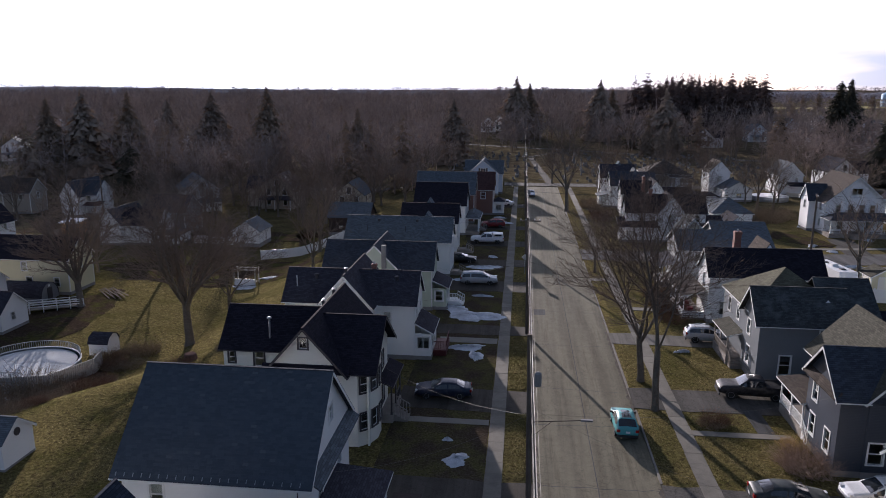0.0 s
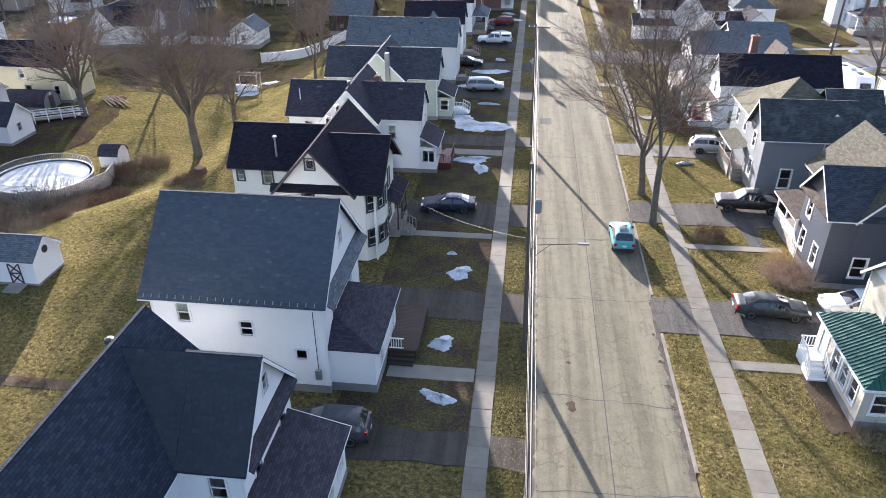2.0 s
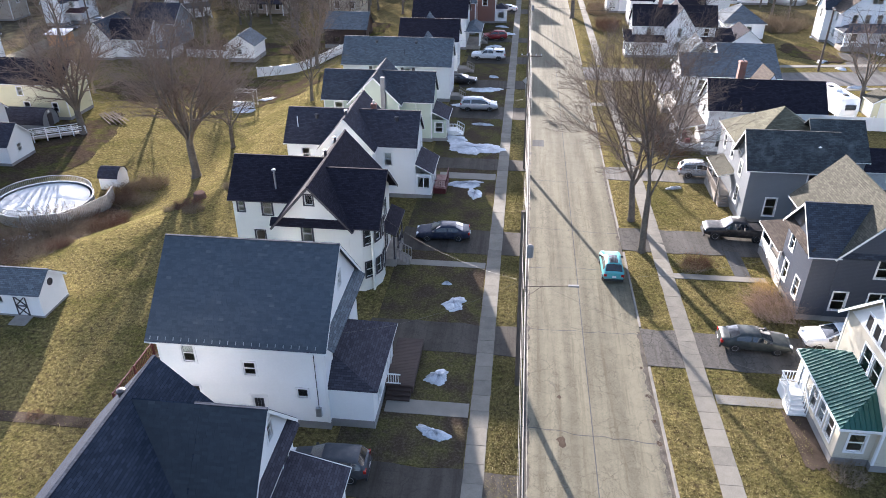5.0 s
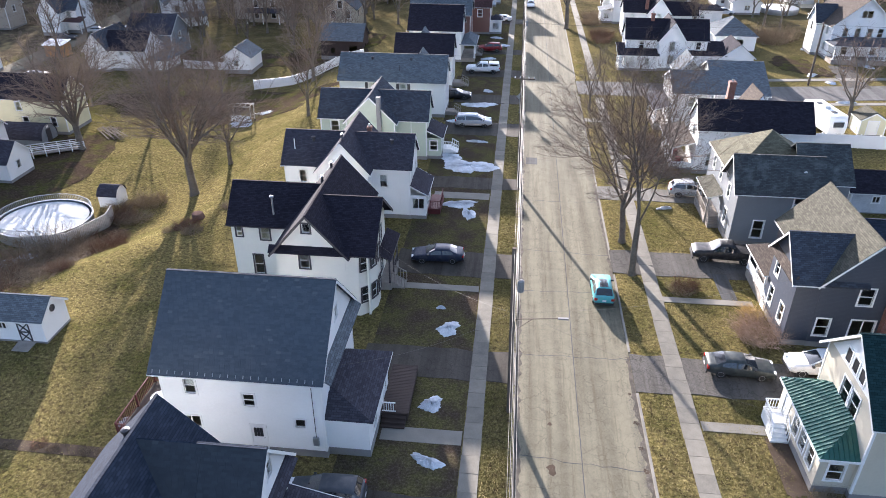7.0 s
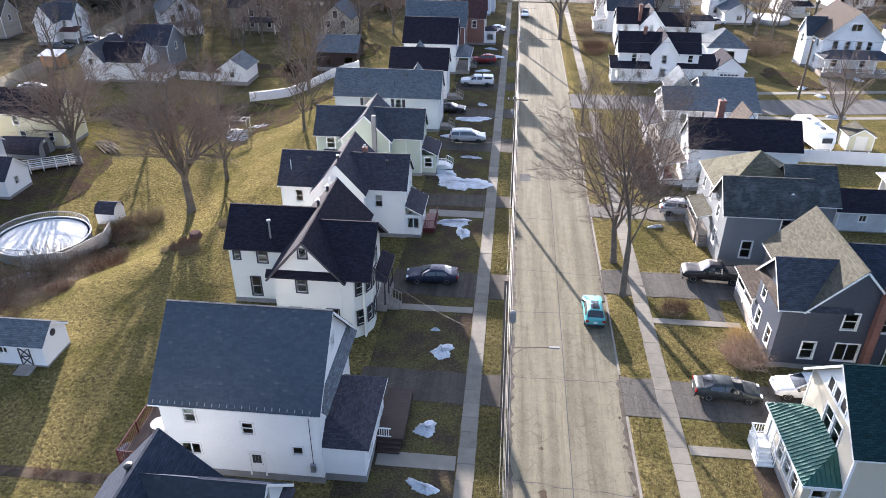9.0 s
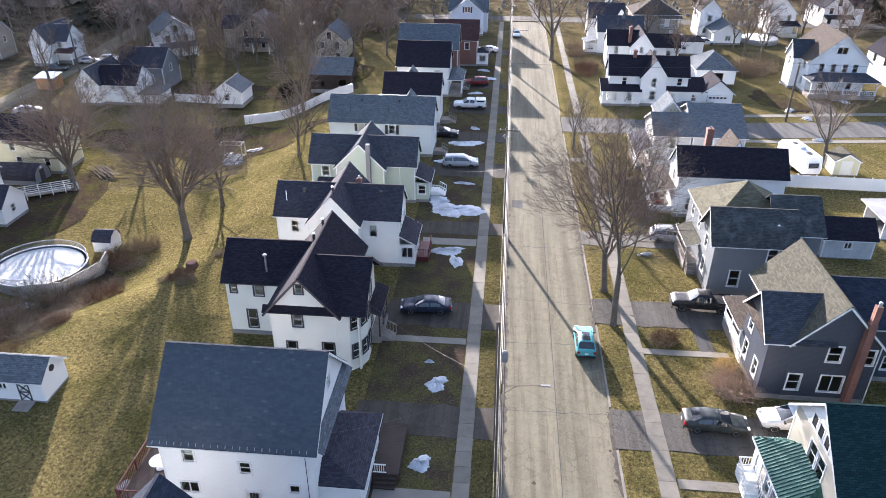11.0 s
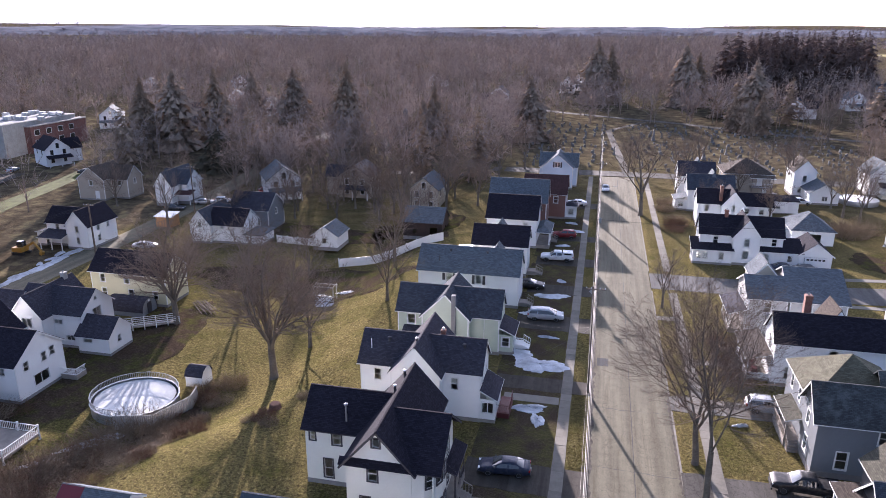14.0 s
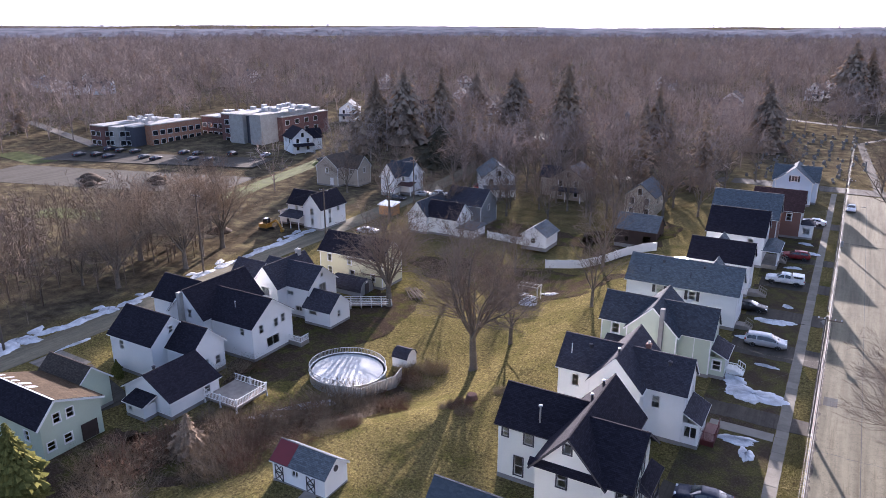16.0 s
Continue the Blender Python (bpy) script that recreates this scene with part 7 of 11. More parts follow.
# same tree with paler twigs: the sunlight on it is in the colour
tan_tree = wide[0], wide[1].copy()
tan_tree[1].materials.clear()
tan_tree[1].materials.append(TWIG_SUNLIT)
for x, y, k in ((-104.5, 85, 1.2), (-108.5, 98, 1.3), (-106.5, 72, 1.1), (-116, 84, 1.25), (-120, 100, 1.2)):
    tree_of(tan_tree, x, y, "bare tree beside the lower street, sunlight put into its tan twigs", x * 37 % 360, k, "tan trees by the lower street")
for i, (x, y) in enumerate(MID_TREES):
    tree_of(mids[i % 4], x + rnd.uniform(-1, 1), y + rnd.uniform(-1, 1), "bare garden tree among the houses", rnd.uniform(0, 360), rnd.uniform(0.7, 1.0), "bare garden trees")


def conifer_mesh(seed, height, width, rows, per):
    """A spruce: drooping fans of needles in whorls up a straight stem."""
    rnd = random.Random(seed)
    stem, g = Geo(), Geo()
    stem.weld = g.weld = False
    stem.tube((0, 0, -0.3), (0, 0, height * 0.96), height * 0.016, 0.02, 6, False)
    for r in range(rows):
        for k in range(per):
            q = min(0.985, max(0.0, (r + 0.5 + rnd.uniform(-0.7, 0.7)) / rows))
            z = height * (0.06 + 0.93 * q)
            reach = width * ((1 - q) ** 0.75 * (0.9 + 0.18 * math.sin(9 * q + seed)) + 0.02)
            t = 2 * math.pi * (k + rnd.random()) / per
            L = reach * rnd.uniform(0.55, 1.15)
            d = Vector((math.cos(t), math.sin(t), 0))
            s = Vector((-d.y, d.x, 0))
            drop = -L * rnd.uniform(0.25, 0.6)
            for m in range(3):
                a, b = m / 3, (m + 1.3) / 3
                w = L * 0.42 * (1.15 - a)
                base = Vector((0, 0, z + drop * a * a)) + d * L * a
                tip = Vector((0, 0, z + drop * b * b + 0.05 * L)) + d * L * b
                for sg in (-1, 1):
                    hang = Vector((0, 0, -rnd.uniform(0.3, 1.1) * w))
                    i = len(g.v)
                    g.v += [tuple(base), tuple(tip), tuple(base.lerp(tip, 0.6) + s * sg * w + hang)]
                    g.f.append((i, i + 1, i + 2))
    a, b = stem.mesh("trunk", True), g.mesh("crown")
    a.materials.append(BARK)
    return a, b


def conifer_set(seed, height, width, rows, per, mat):
    a, b = conifer_mesh(seed, height, width, rows, per)
    b.materials.append(mat)
    return a, b


spruces = [conifer_set(40 + i, 22, w, 26, 15, m) for i, (w, m) in enumerate([(8.4, NEEDLE_LIT), (7.6, NEEDLE_BROWN), (8.0, NEEDLE)])]
for i, (x, y, h) in enumerate([(-142, 219, 29), (-132, 229, 28), (-107, 239, 28), (-88, 242, 30), (-24, 257, 24), (-59, 255, 22), (-62, 250, 17), (-151, 214, 26), (-137, 266, 25), (-33, 219, 13.5), (-3, 385, 34), (4, 392, 30), (40, 378, 32), (47, 384, 27), (63, 324, 28)]):
    tree_of(spruces[i % 2], x, y, "tall brownish spruce rising over the bare trees", i * 50, h / 22, "tall spruces")
for i, (x, y, h) in enumerate([(127, 305, 31), (108, 312, 16), (109, 214, 24), (103, 213, 21), (195, 455, 32), (188, 440, 22)]):
    tree_of(spruces[2], x, y, "dark green spruce standing among far houses", i * 40, h / 22, "dark spruces")
round_pine = conifer_set(63, 13, 10.5, 12, 26, NEEDLE)
tree_of(round_pine, -113, 196, "broad round-headed dark pine behind the houses", 0, 1.0)
for i, (x, y, h) in enumerate([(61, 294, 16), (56, 291, 13), (52, 300, 15)]):
    tree_of(spruces[1], x, y, "rusty brown cedar at the cemetery edge", i * 70, h / 22, "cedars")
yard_spruce = conifer_set(60, 8.0, 3.2, 40, 24, NEEDLE_GREEN)
juniper = conifer_set(61, 5.0, 2.6, 16, 14, NEEDLE_BROWN)
tree_of(yard_spruce, -63.4, 29.6, "bushy green spruce in the lower garden", 0, 1.1)
tree_of(juniper, -55.6, 43.4, "dark bushy juniper beside the brush", 40, 1.0)
for x, y, s in ((-78.0, 51.0, 0.3), (-77.0, 50.6, 0.22), (-5.2, 195, 0.45)):
    tree_of(yard_spruce, x, y, "small clipped evergreen by the house", 10, s, "small evergreens")


def brush_mesh(seed, r, h, n, mat, w=0.02):
    """A tangle of thin bare stems."""
    rnd = random.Random(seed)
    g = Geo()
    g.weld = False
    for _ in range(n):
        a, q = rnd.uniform(0, 6.283), math.sqrt(rnd.random())
        p = Vector((r * q * math.cos(a), r * q * math.sin(a), -0.1))
        d = Vector((rnd.gauss(0, 0.45) + 0.4 * math.cos(a), rnd.gauss(0, 0.45) + 0.4 * math.sin(a), 1)).normalized()
        L = h * rnd.uniform(0.45, 1.0)
        for k in range(3):
            e = p + d * L / 3
            s = d.orthogonal().normalized() * w * (1.3 - 0.4 * k)
            i = len(g.v)
            g.v += [tuple(p - s), tuple(p + s), tuple(e)]
            g.f.append((i, i + 1, i + 2))
            sd = d.orthogonal().normalized()
            sd.rotate(Matrix.Rotation(rnd.uniform(0, 6.283), 3, d))
            f = e + (d + sd).normalized() * L * 0.35
            g.v += [tuple(e - s * 0.6), tuple(e + s * 0.6), tuple(f)]
            g.f.append((i + 3, i + 4, i + 5))
            p = e
            d = (d + Vector((rnd.gauss(0, 0.3), rnd.gauss(0, 0.3), rnd.gauss(-0.08, 0.2)))).normalized()
    me = g.mesh("shrub")
    me.materials.append(mat)
    return me


BRUSH_W = 0.034
brushes = [brush_mesh(70 + i, 2.3, 2.6, 330, BRUSH_RED if i == 1 else BRUSH, BRUSH_W) for i in range(3)]
low_brush = [brush_mesh(80 + i, 1.5, 1.1, 480, BRUSH_RED if i % 2 else BRUSH) for i in range(2)]
straw_bush = brush_mesh(90, 0.8, 1.5, 420, STRAW, 0.014)
red_bush = brush_mesh(91, 1.3, 1.7, 900, BUSH_TWIG, 0.014)


def shrub(me, x, y, label, size=1.0, turn=0.0, group="", z=None):
    ob = new("shrub", me)
    ob.matrix_world = pose(x, y, terrain(x, y) if z is None else z, 0, 0, turn) @ Matrix.Scale(size, 4)
    return tagged(ob, label, "shrub", group)


rnd = random.Random(5)
HEDGE = [(-44, 45.5), (-46, 48), (-48.5, 50), (-51, 49), (-54, 48), (-57, 49), (-46, 52), (-43, 50), (-42, 53), (-41, 55.5), (-43.5, 57), (-45.5, 55), (-42.5, 59.5), (-44.5, 61), (-43, 63), (-44.4, 65), (-42.8, 67), (-43.5, 69.5), (-44.6, 71.2), (-48, 54), (-50, 53), (-47, 58), (-59, 44), (-56, 41), (-52, 44), (-49, 45.6), (-60, 38), (-55, 36), (-50, 39.5), (-47, 42), (-53, 31), (-58, 33), (-46.6, 61), (-40.5, 58.5)]
for x, y in HEDGE + [(x + 1.9, y + 1.1) for x, y in HEDGE[::2]]:
    x, y = x + rnd.uniform(-1.6, 1.2), y + rnd.uniform(-1.6, 1.6)
    shrub(rnd.choice(brushes), x, y, "tangled bare brush on the bank", rnd.uniform(0.75, 1.35) if x < -46 else rnd.uniform(0.3, 0.75), rnd.uniform(0, 360), "brush on the bank")
for x, y in [(-33.5, 60.5), (-32.2, 61.2), (-31.0, 59.8), (-29.5, 66.5), (-28.2, 67.5), (-27.4, 66.0), (-24.5, 64.5), (-24.2, 66.0),]:
    shrub(rnd.choice(low_brush), x, y, "low bare brush and dead stems on the grass", rnd.uniform(0.55, 0.9), rnd.uniform(0, 360), "low brush")
shrub(straw_bush, 21.5, 50.6, "golden dry ornamental grass beside the house", 1.0, 0)
shrub(straw_bush, -46.0, 70.6, "dry straw-coloured shrub beside the small shed", 0.9, 50)
shrub(red_bush, 21.3, 47.7, "reddish bare shrub at the house corner", 1.25, 0)
for x, y, s in [(19.4, 88, 1.0), (19.2, 84.6, 0.9), (18.6, 90.6, 0.8), (18.9, 80.6, 0.8), (17.6, 150, 1.0), (17.0, 146, 0.9), (18.4, 154, 1.0), (16.6, 163, 0.9), (16.9, 170, 0.8), (51, 150, 1.5), (54, 153, 1.5), (-66, 58.4, 1.0), (-64.2, 61.0, 0.8), (22.0, 33.0, 0.5), (20.6, 31.0, 0.4), (16.8, 54.4, 0.45), (16.2, 53.8, 0.4)]:
    shrub(rnd.choice(brushes), x, y, "bare twiggy shrub by the house wall", s, rnd.uniform(0, 360), "garden shrubs")

for i in range(14):
    shrub(rnd.choice(low_brush), -46 + i * 1.7 + rnd.uniform(-0.5, 0.5), 30.3 + rnd.uniform(-0.2, 0.2), "dead garden stems in the dug bed", rnd.uniform(0.16, 0.34), rnd.uniform(0, 360), "dead stems in the bed")

solo("stump", Geo().lathe([(0.95, -0.1), (0.7, 0.15), (0.6, 0.7), (0.52, 0.78), (0.05, 0.8)], 13, (-32.0, 63.5, terrain(-32.0, 63.5))), TWIG_RED, "dark weathered tree stump on the lawn", "tree stump", smooth=False)

# ==== vehicles ====
CAR_KINDS = {
    # outline of the lower body and of the cabin: (along, height), nose at +x; width; wheel radius; wheel places
    "sedan": dict(body=[(-2.42, 0.35), (-2.45, 0.62), (-2.38, 0.98), (-1.55, 1.03), (1.0, 0.98), (2.1, 0.84), (2.42, 0.66), (2.44, 0.36), (2.2, 0.22), (-2.2, 0.22)],
                  cabin=[(-1.95, 1.01), (-1.15, 1.40), (-0.55, 1.46), (0.15, 1.44), (1.22, 0.97)], w=1.84, r=0.33, wheels=(-1.42, 1.45)),
    # raked tail with a large rear window
    "hatch": dict(body=[(-2.05, 0.40), (-2.12, 0.70), (-2.06, 1.02), (-1.5, 1.08), (0.95, 1.02), (1.85, 0.88), (2.1, 0.68), (2.12, 0.38), (1.9, 0.25), (-1.9, 0.25)],
                  cabin=[(-2.02, 1.04), (-1.3, 1.50), (-0.5, 1.60), (0.1, 1.56), (1.15, 1.0)], w=1.80, r=0.34, wheels=(-1.3, 1.3)),
    "suv": dict(body=[(-2.28, 0.45), (-2.34, 0.80), (-2.28, 1.12), (-1.6, 1.16), (1.0, 1.10), (1.98, 0.98), (2.28, 0.76), (2.30, 0.42), (2.1, 0.28), (-2.1, 0.28)],
                cabin=[(-2.22, 1.13), (-1.85, 1.62), (-0.6, 1.70), (0.15, 1.66), (1.15, 1.08)], w=1.86, r=0.37, wheels=(-1.38, 1.4)),
    "minivan": dict(body=[(-2.5, 0.4), (-2.55, 0.75), (-2.5, 1.08), (-1.8, 1.12), (1.3, 1.08), (2.2, 0.94), (2.5, 0.72), (2.52, 0.4), (2.3, 0.24), (-2.3, 0.24)],
                    cabin=[(-2.46, 1.1), (-2.15, 1.66), (-0.8, 1.75), (0.5, 1.70), (1.75, 1.02)], w=1.98, r=0.34, wheels=(-1.55, 1.5)),
    "pickup": dict(body=[(-2.85, 0.55), (-2.88, 0.85), (-2.86, 1.18), (-0.95, 1.2), (1.2, 1.20), (2.55, 1.12), (2.85, 0.92), (2.88, 0.5), (2.6, 0.36), (-2.6, 0.36)],
                   cabin=[(-0.95, 1.18), (-0.80, 1.80), (-0.2, 1.88), (0.5, 1.86), (1.35, 1.18)], w=1.98, r=0.41, wheels=(-1.75, 1.9)),
}
CAR_MESH = {}


class car_shell:
    """A car body as a row of rounded cross-sections from tail to nose."""

    def __init__(self, k):
        self.h, body, self.cab = k["w"] / 2, k["body"], k["cabin"]
        self.up = body[1:7]
        self.x0, self.x1 = self.up[0][0], self.up[-1][0] + 0.02
        self.low = min(p[1] for p in body)
        self.peak = max(p[1] for p in self.cab)
        xs = {p[0] for p in self.up} | {p[0] for p in self.cab} | {self.x1}
        xs |= set(np.linspace(self.x0 + 0.05, self.x1 - 0.05, 15))
        self.xs = sorted(xs)

    def shoulder(self, x):
        return float(np.interp(x, [p[0] for p in self.up], [p[1] for p in self.up]))

    def top(self, x):
        c = float(np.interp(x, [p[0] for p in self.cab], [p[1] for p in self.cab], left=0, right=0))
        return max(self.shoulder(x) + 0.03, c)

    def ring(self, x):
        """Half a section, from under the floor to the middle of the roof: (y, z)."""
        mid, half = (self.x0 + self.x1) / 2, (self.x1 - self.x0) / 2
        end = max(0.0, abs(x - mid) / half - 0.72) / 0.28
        w = self.h * (1 - 0.13 * end * end)
        zs, zt = self.shoulder(x) - 0.03, self.top(x)
        zb = self.low + 0.14 * end
        rise = min(1.0, max(0.0, (zt - zs - 0.06) / (self.peak - zs)))
        wt = w * 0.9 - 0.2 * rise
        edge = zt - 0.02 - 0.05 * rise
        return [(0, zb), (0.82 * w, zb), (0.955 * w, zb + 0.1), (w, zb + 0.5 * (zs - zb)), (0.97 * w, zs - 0.02), (wt, edge), (0.68 * wt, zt - 0.006), (0, zt + 0.012)]

    def body(self):
        g = Geo()
        for x in self.xs:
            half = self.ring(x)
            g.v += [(x, y, z) for y, z in half] + [(x, -y, z) for y, z in half[-2:0:-1]]
        n = 14
        for a in range(len(self.xs) - 1):
            for i in range(n):
                j = (i + 1) % n
                g.f.append((a * n + i, (a + 1) * n + i, (a + 1) * n + j, a * n + j))
        g.f.append(tuple(range(n)))
        g.f.append(tuple((len(self.xs) - 1) * n + i for i in reversed(range(n))))
        return g.mesh("body", True)

    def pane(self, xa, xb, share=0.9):
        """Glass that lies across the car on the slope between two stations."""
        g, n = Geo(), 4
        for i in range(n + 1):
            x = xa + (xb - xa) * i / n
            r = self.ring(x)
            e = 0.01
            dz = (self.top(x + e) - self.top(x - e)) / (2 * e)
            nx, nz = -dz / math.hypot(dz, 1) * 0.014, 0.014 / math.hypot(dz, 1)
            row = [(r[5][0] * share, r[5][1] + (1 - share) * (r[6][1] - r[5][1])), (r[6][0] * share, r[6][1]), (0, r[7][1])]
            row = row + [(-y, z) for y, z in row[1::-1]]
            g.v += [(x + nx, y, z + nz) for y, z in row]
        for i in range(n):
            for j in range(4):
                g.f.append((i * 5 + j, i * 5 + j + 1, (i + 1) * 5 + j + 1, (i + 1) * 5 + j))
        return g.mesh("glass", True)

    def side_windows(self, split):
        good = [x for x in np.linspace(self.cab[0][0], self.cab[-1][0], 60) if self.top(x) > self.shoulder(x) + 0.20]
        xa, xb = good[0] + 0.05, good[-1] - 0.05
        xm = xa + (xb - xa) * split
        out = []
        for sg in (1, -1):
            for a, b in ((xa, xm - 0.05), (xm + 0.05, xb)):
                g, n = Geo(), 5
                for i in range(n + 1):
                    x = a + (b - a) * i / n
                    r = self.ring(x)
                    (y0, z0), (y1, z1) = r[4], r[5]
                    for u in (0.1, 0.86):
                        g.v.append((x, sg * (y0 + (y1 - y0) * u + 0.012), z0 + (z1 - z0) * u))
                for i in range(n):
                    q = (2 * i, 2 * i + 2, 2 * i + 3, 2 * i + 1)
                    g.f.append(q if sg < 0 else q[::-1])
                out.append(g.mesh("side_window", True))
        return out


def loft_side(profile, widths):
    """Side outlines set one after another across the width: (half width, shrink toward the middle)."""
    cx = sum(p[0] for p in profile) / len(profile)
    cz = sum(p[1] for p in profile) / len(profile)
    g = Geo()
    n = len(profile)
    for y, s in widths:
        for x, z in profile:
            g.v.append((cx + (x - cx) * s, y, cz + (z - cz) * s))
    for a in range(len(widths) - 1):
        for i in range(n):
            j = (i + 1) % n
            g.f.append((a * n + i, a * n + j, (a + 1) * n + j, (a + 1) * n + i))
    g.f.append(tuple(range(n))[::-1])
    g.f.append(tuple((len(widths) - 1) * n + i for i in range(n)))
    return g


def car_meshes(kind):
    if kind in CAR_MESH:
        return CAR_MESH[kind]
    k = CAR_KINDS[kind]
    w, body, cab = k["w"], k["body"], k["cabin"]
    h = w / 2
    out = {}
    shell = car_shell(k)
    out["body"] = shell.body()
    b0, r0, r1, r2, f0 = cab
    out["rear_window"] = shell.pane(b0[0] + 0.16 * (r0[0] - b0[0]), r0[0] - 0.06 * (r0[0] - b0[0]))
    out["windscreen"] = shell.pane(r2[0] + 0.07 * (f0[0] - r2[0]), f0[0] - 0.14 * (f0[0] - r2[0]))
    out["glass_roof"] = shell.pane(r0[0] + 0.12, r2[0] - 0.1, 0.72)
    sides = shell.side_windows(0.33 if kind == "minivan" else 0.5)
    out["sides"] = sides
    tyre = Geo().lathe([(k["r"] * 0.62, -0.1), (k["r"] * 0.95, -0.11), (k["r"], -0.07), (k["r"], 0.07), (k["r"] * 0.95, 0.11), (k["r"] * 0.62, 0.1)], 18)
    rim = Geo().lathe([(0.02, 0.085), (k["r"] * 0.25, 0.09), (k["r"] * 0.6, 0.075), (k["r"] * 0.62, 0.115), (k["r"] * 0.66, 0.115), (k["r"] * 0.66, 0.02)], 12)
    for gg in (tyre, rim):
        gg.v = [(x, z, y) for x, y, z in gg.v]
        gg.f = [f[::-1] for f in gg.f]
    out["tyre"], out["rim"] = tyre.mesh("wheel", True), rim.mesh("rim")
    arch = Geo().lathe([(k["r"] * 1.14, -0.005), (k["r"] * 1.14, 0.006), (0.01, 0.006)], 16)
    arch.v = [(x, z, y) for x, y, z in arch.v]
    arch.f = [f[::-1] for f in arch.f]
    out["arch"] = arch.mesh("wheel_arch")
    nose, tail = max(p[0] for p in body), min(p[0] for p in body)
    zl = 0.72 if kind in ("sedan", "hatch") else 0.9
    out["headlight"] = Geo().box(nose - 0.28, -0.16, zl - 0.09, nose - 0.02, 0.16, zl + 0.06).mesh("headlight")
    out["taillight"] = Geo().box(tail + 0.0, -0.13, zl - 0.02, tail + 0.16, 0.13, zl + 0.2).mesh("taillight")
    out["bumper"] = Geo().box(-0.07, -h + 0.1, 0.3, 0.05, h - 0.1, 0.5).mesh("bumper")
    out["plate"] = Geo().box(-0.01, -0.16, -0.08, 0.01, 0.16, 0.08).mesh("number_plate")
    out["mirror"] = Geo().box(-0.08, -0.1, -0.07, 0.08, 0.1, 0.07).mesh("mirror")
    out["rail"] = Geo().beam((-1.5, 0, 0), (0.2, 0, 0), 0.04, 0.05).mesh("roof_rail")
    CAR_MESH[kind] = out
    for key, mat in (("rear_window", CAR_GLASS_DARK), ("windscreen", CAR_GLASS_DARK), ("glass_roof", CAR_GLASS_DARK), ("tyre", RUBBER), ("rim", RIM), ("headlight", LAMP_CLEAR), ("taillight", LAMP_RED), ("bumper", BLACK_PLASTIC), ("plate", VINYL), ("mirror", BLACK_PLASTIC), ("rail", CHROME), ("arch", BLACK_PLASTIC)):
        out[key].materials.append(mat)
    for s in sides:
        s.materials.append(CAR_GLASS_DARK)
    return out


def car_glass():
    m, n, p = material("dark_tinted_glass")
    f = noise_tex(n, world_place(n), 2.0)
    n.links.new(ramp(n, f, [(0.3, (0.012, 0.015, 0.018)), (0.7, (0.03, 0.035, 0.04))]), p.inputs["Base Color"])
    p.inputs["Roughness"].default_value = 0.05
    p.inputs["Coat Weight"].default_value = 1.0
    return m


CAR_GLASS_DARK = car_glass()
PAINTED = {}


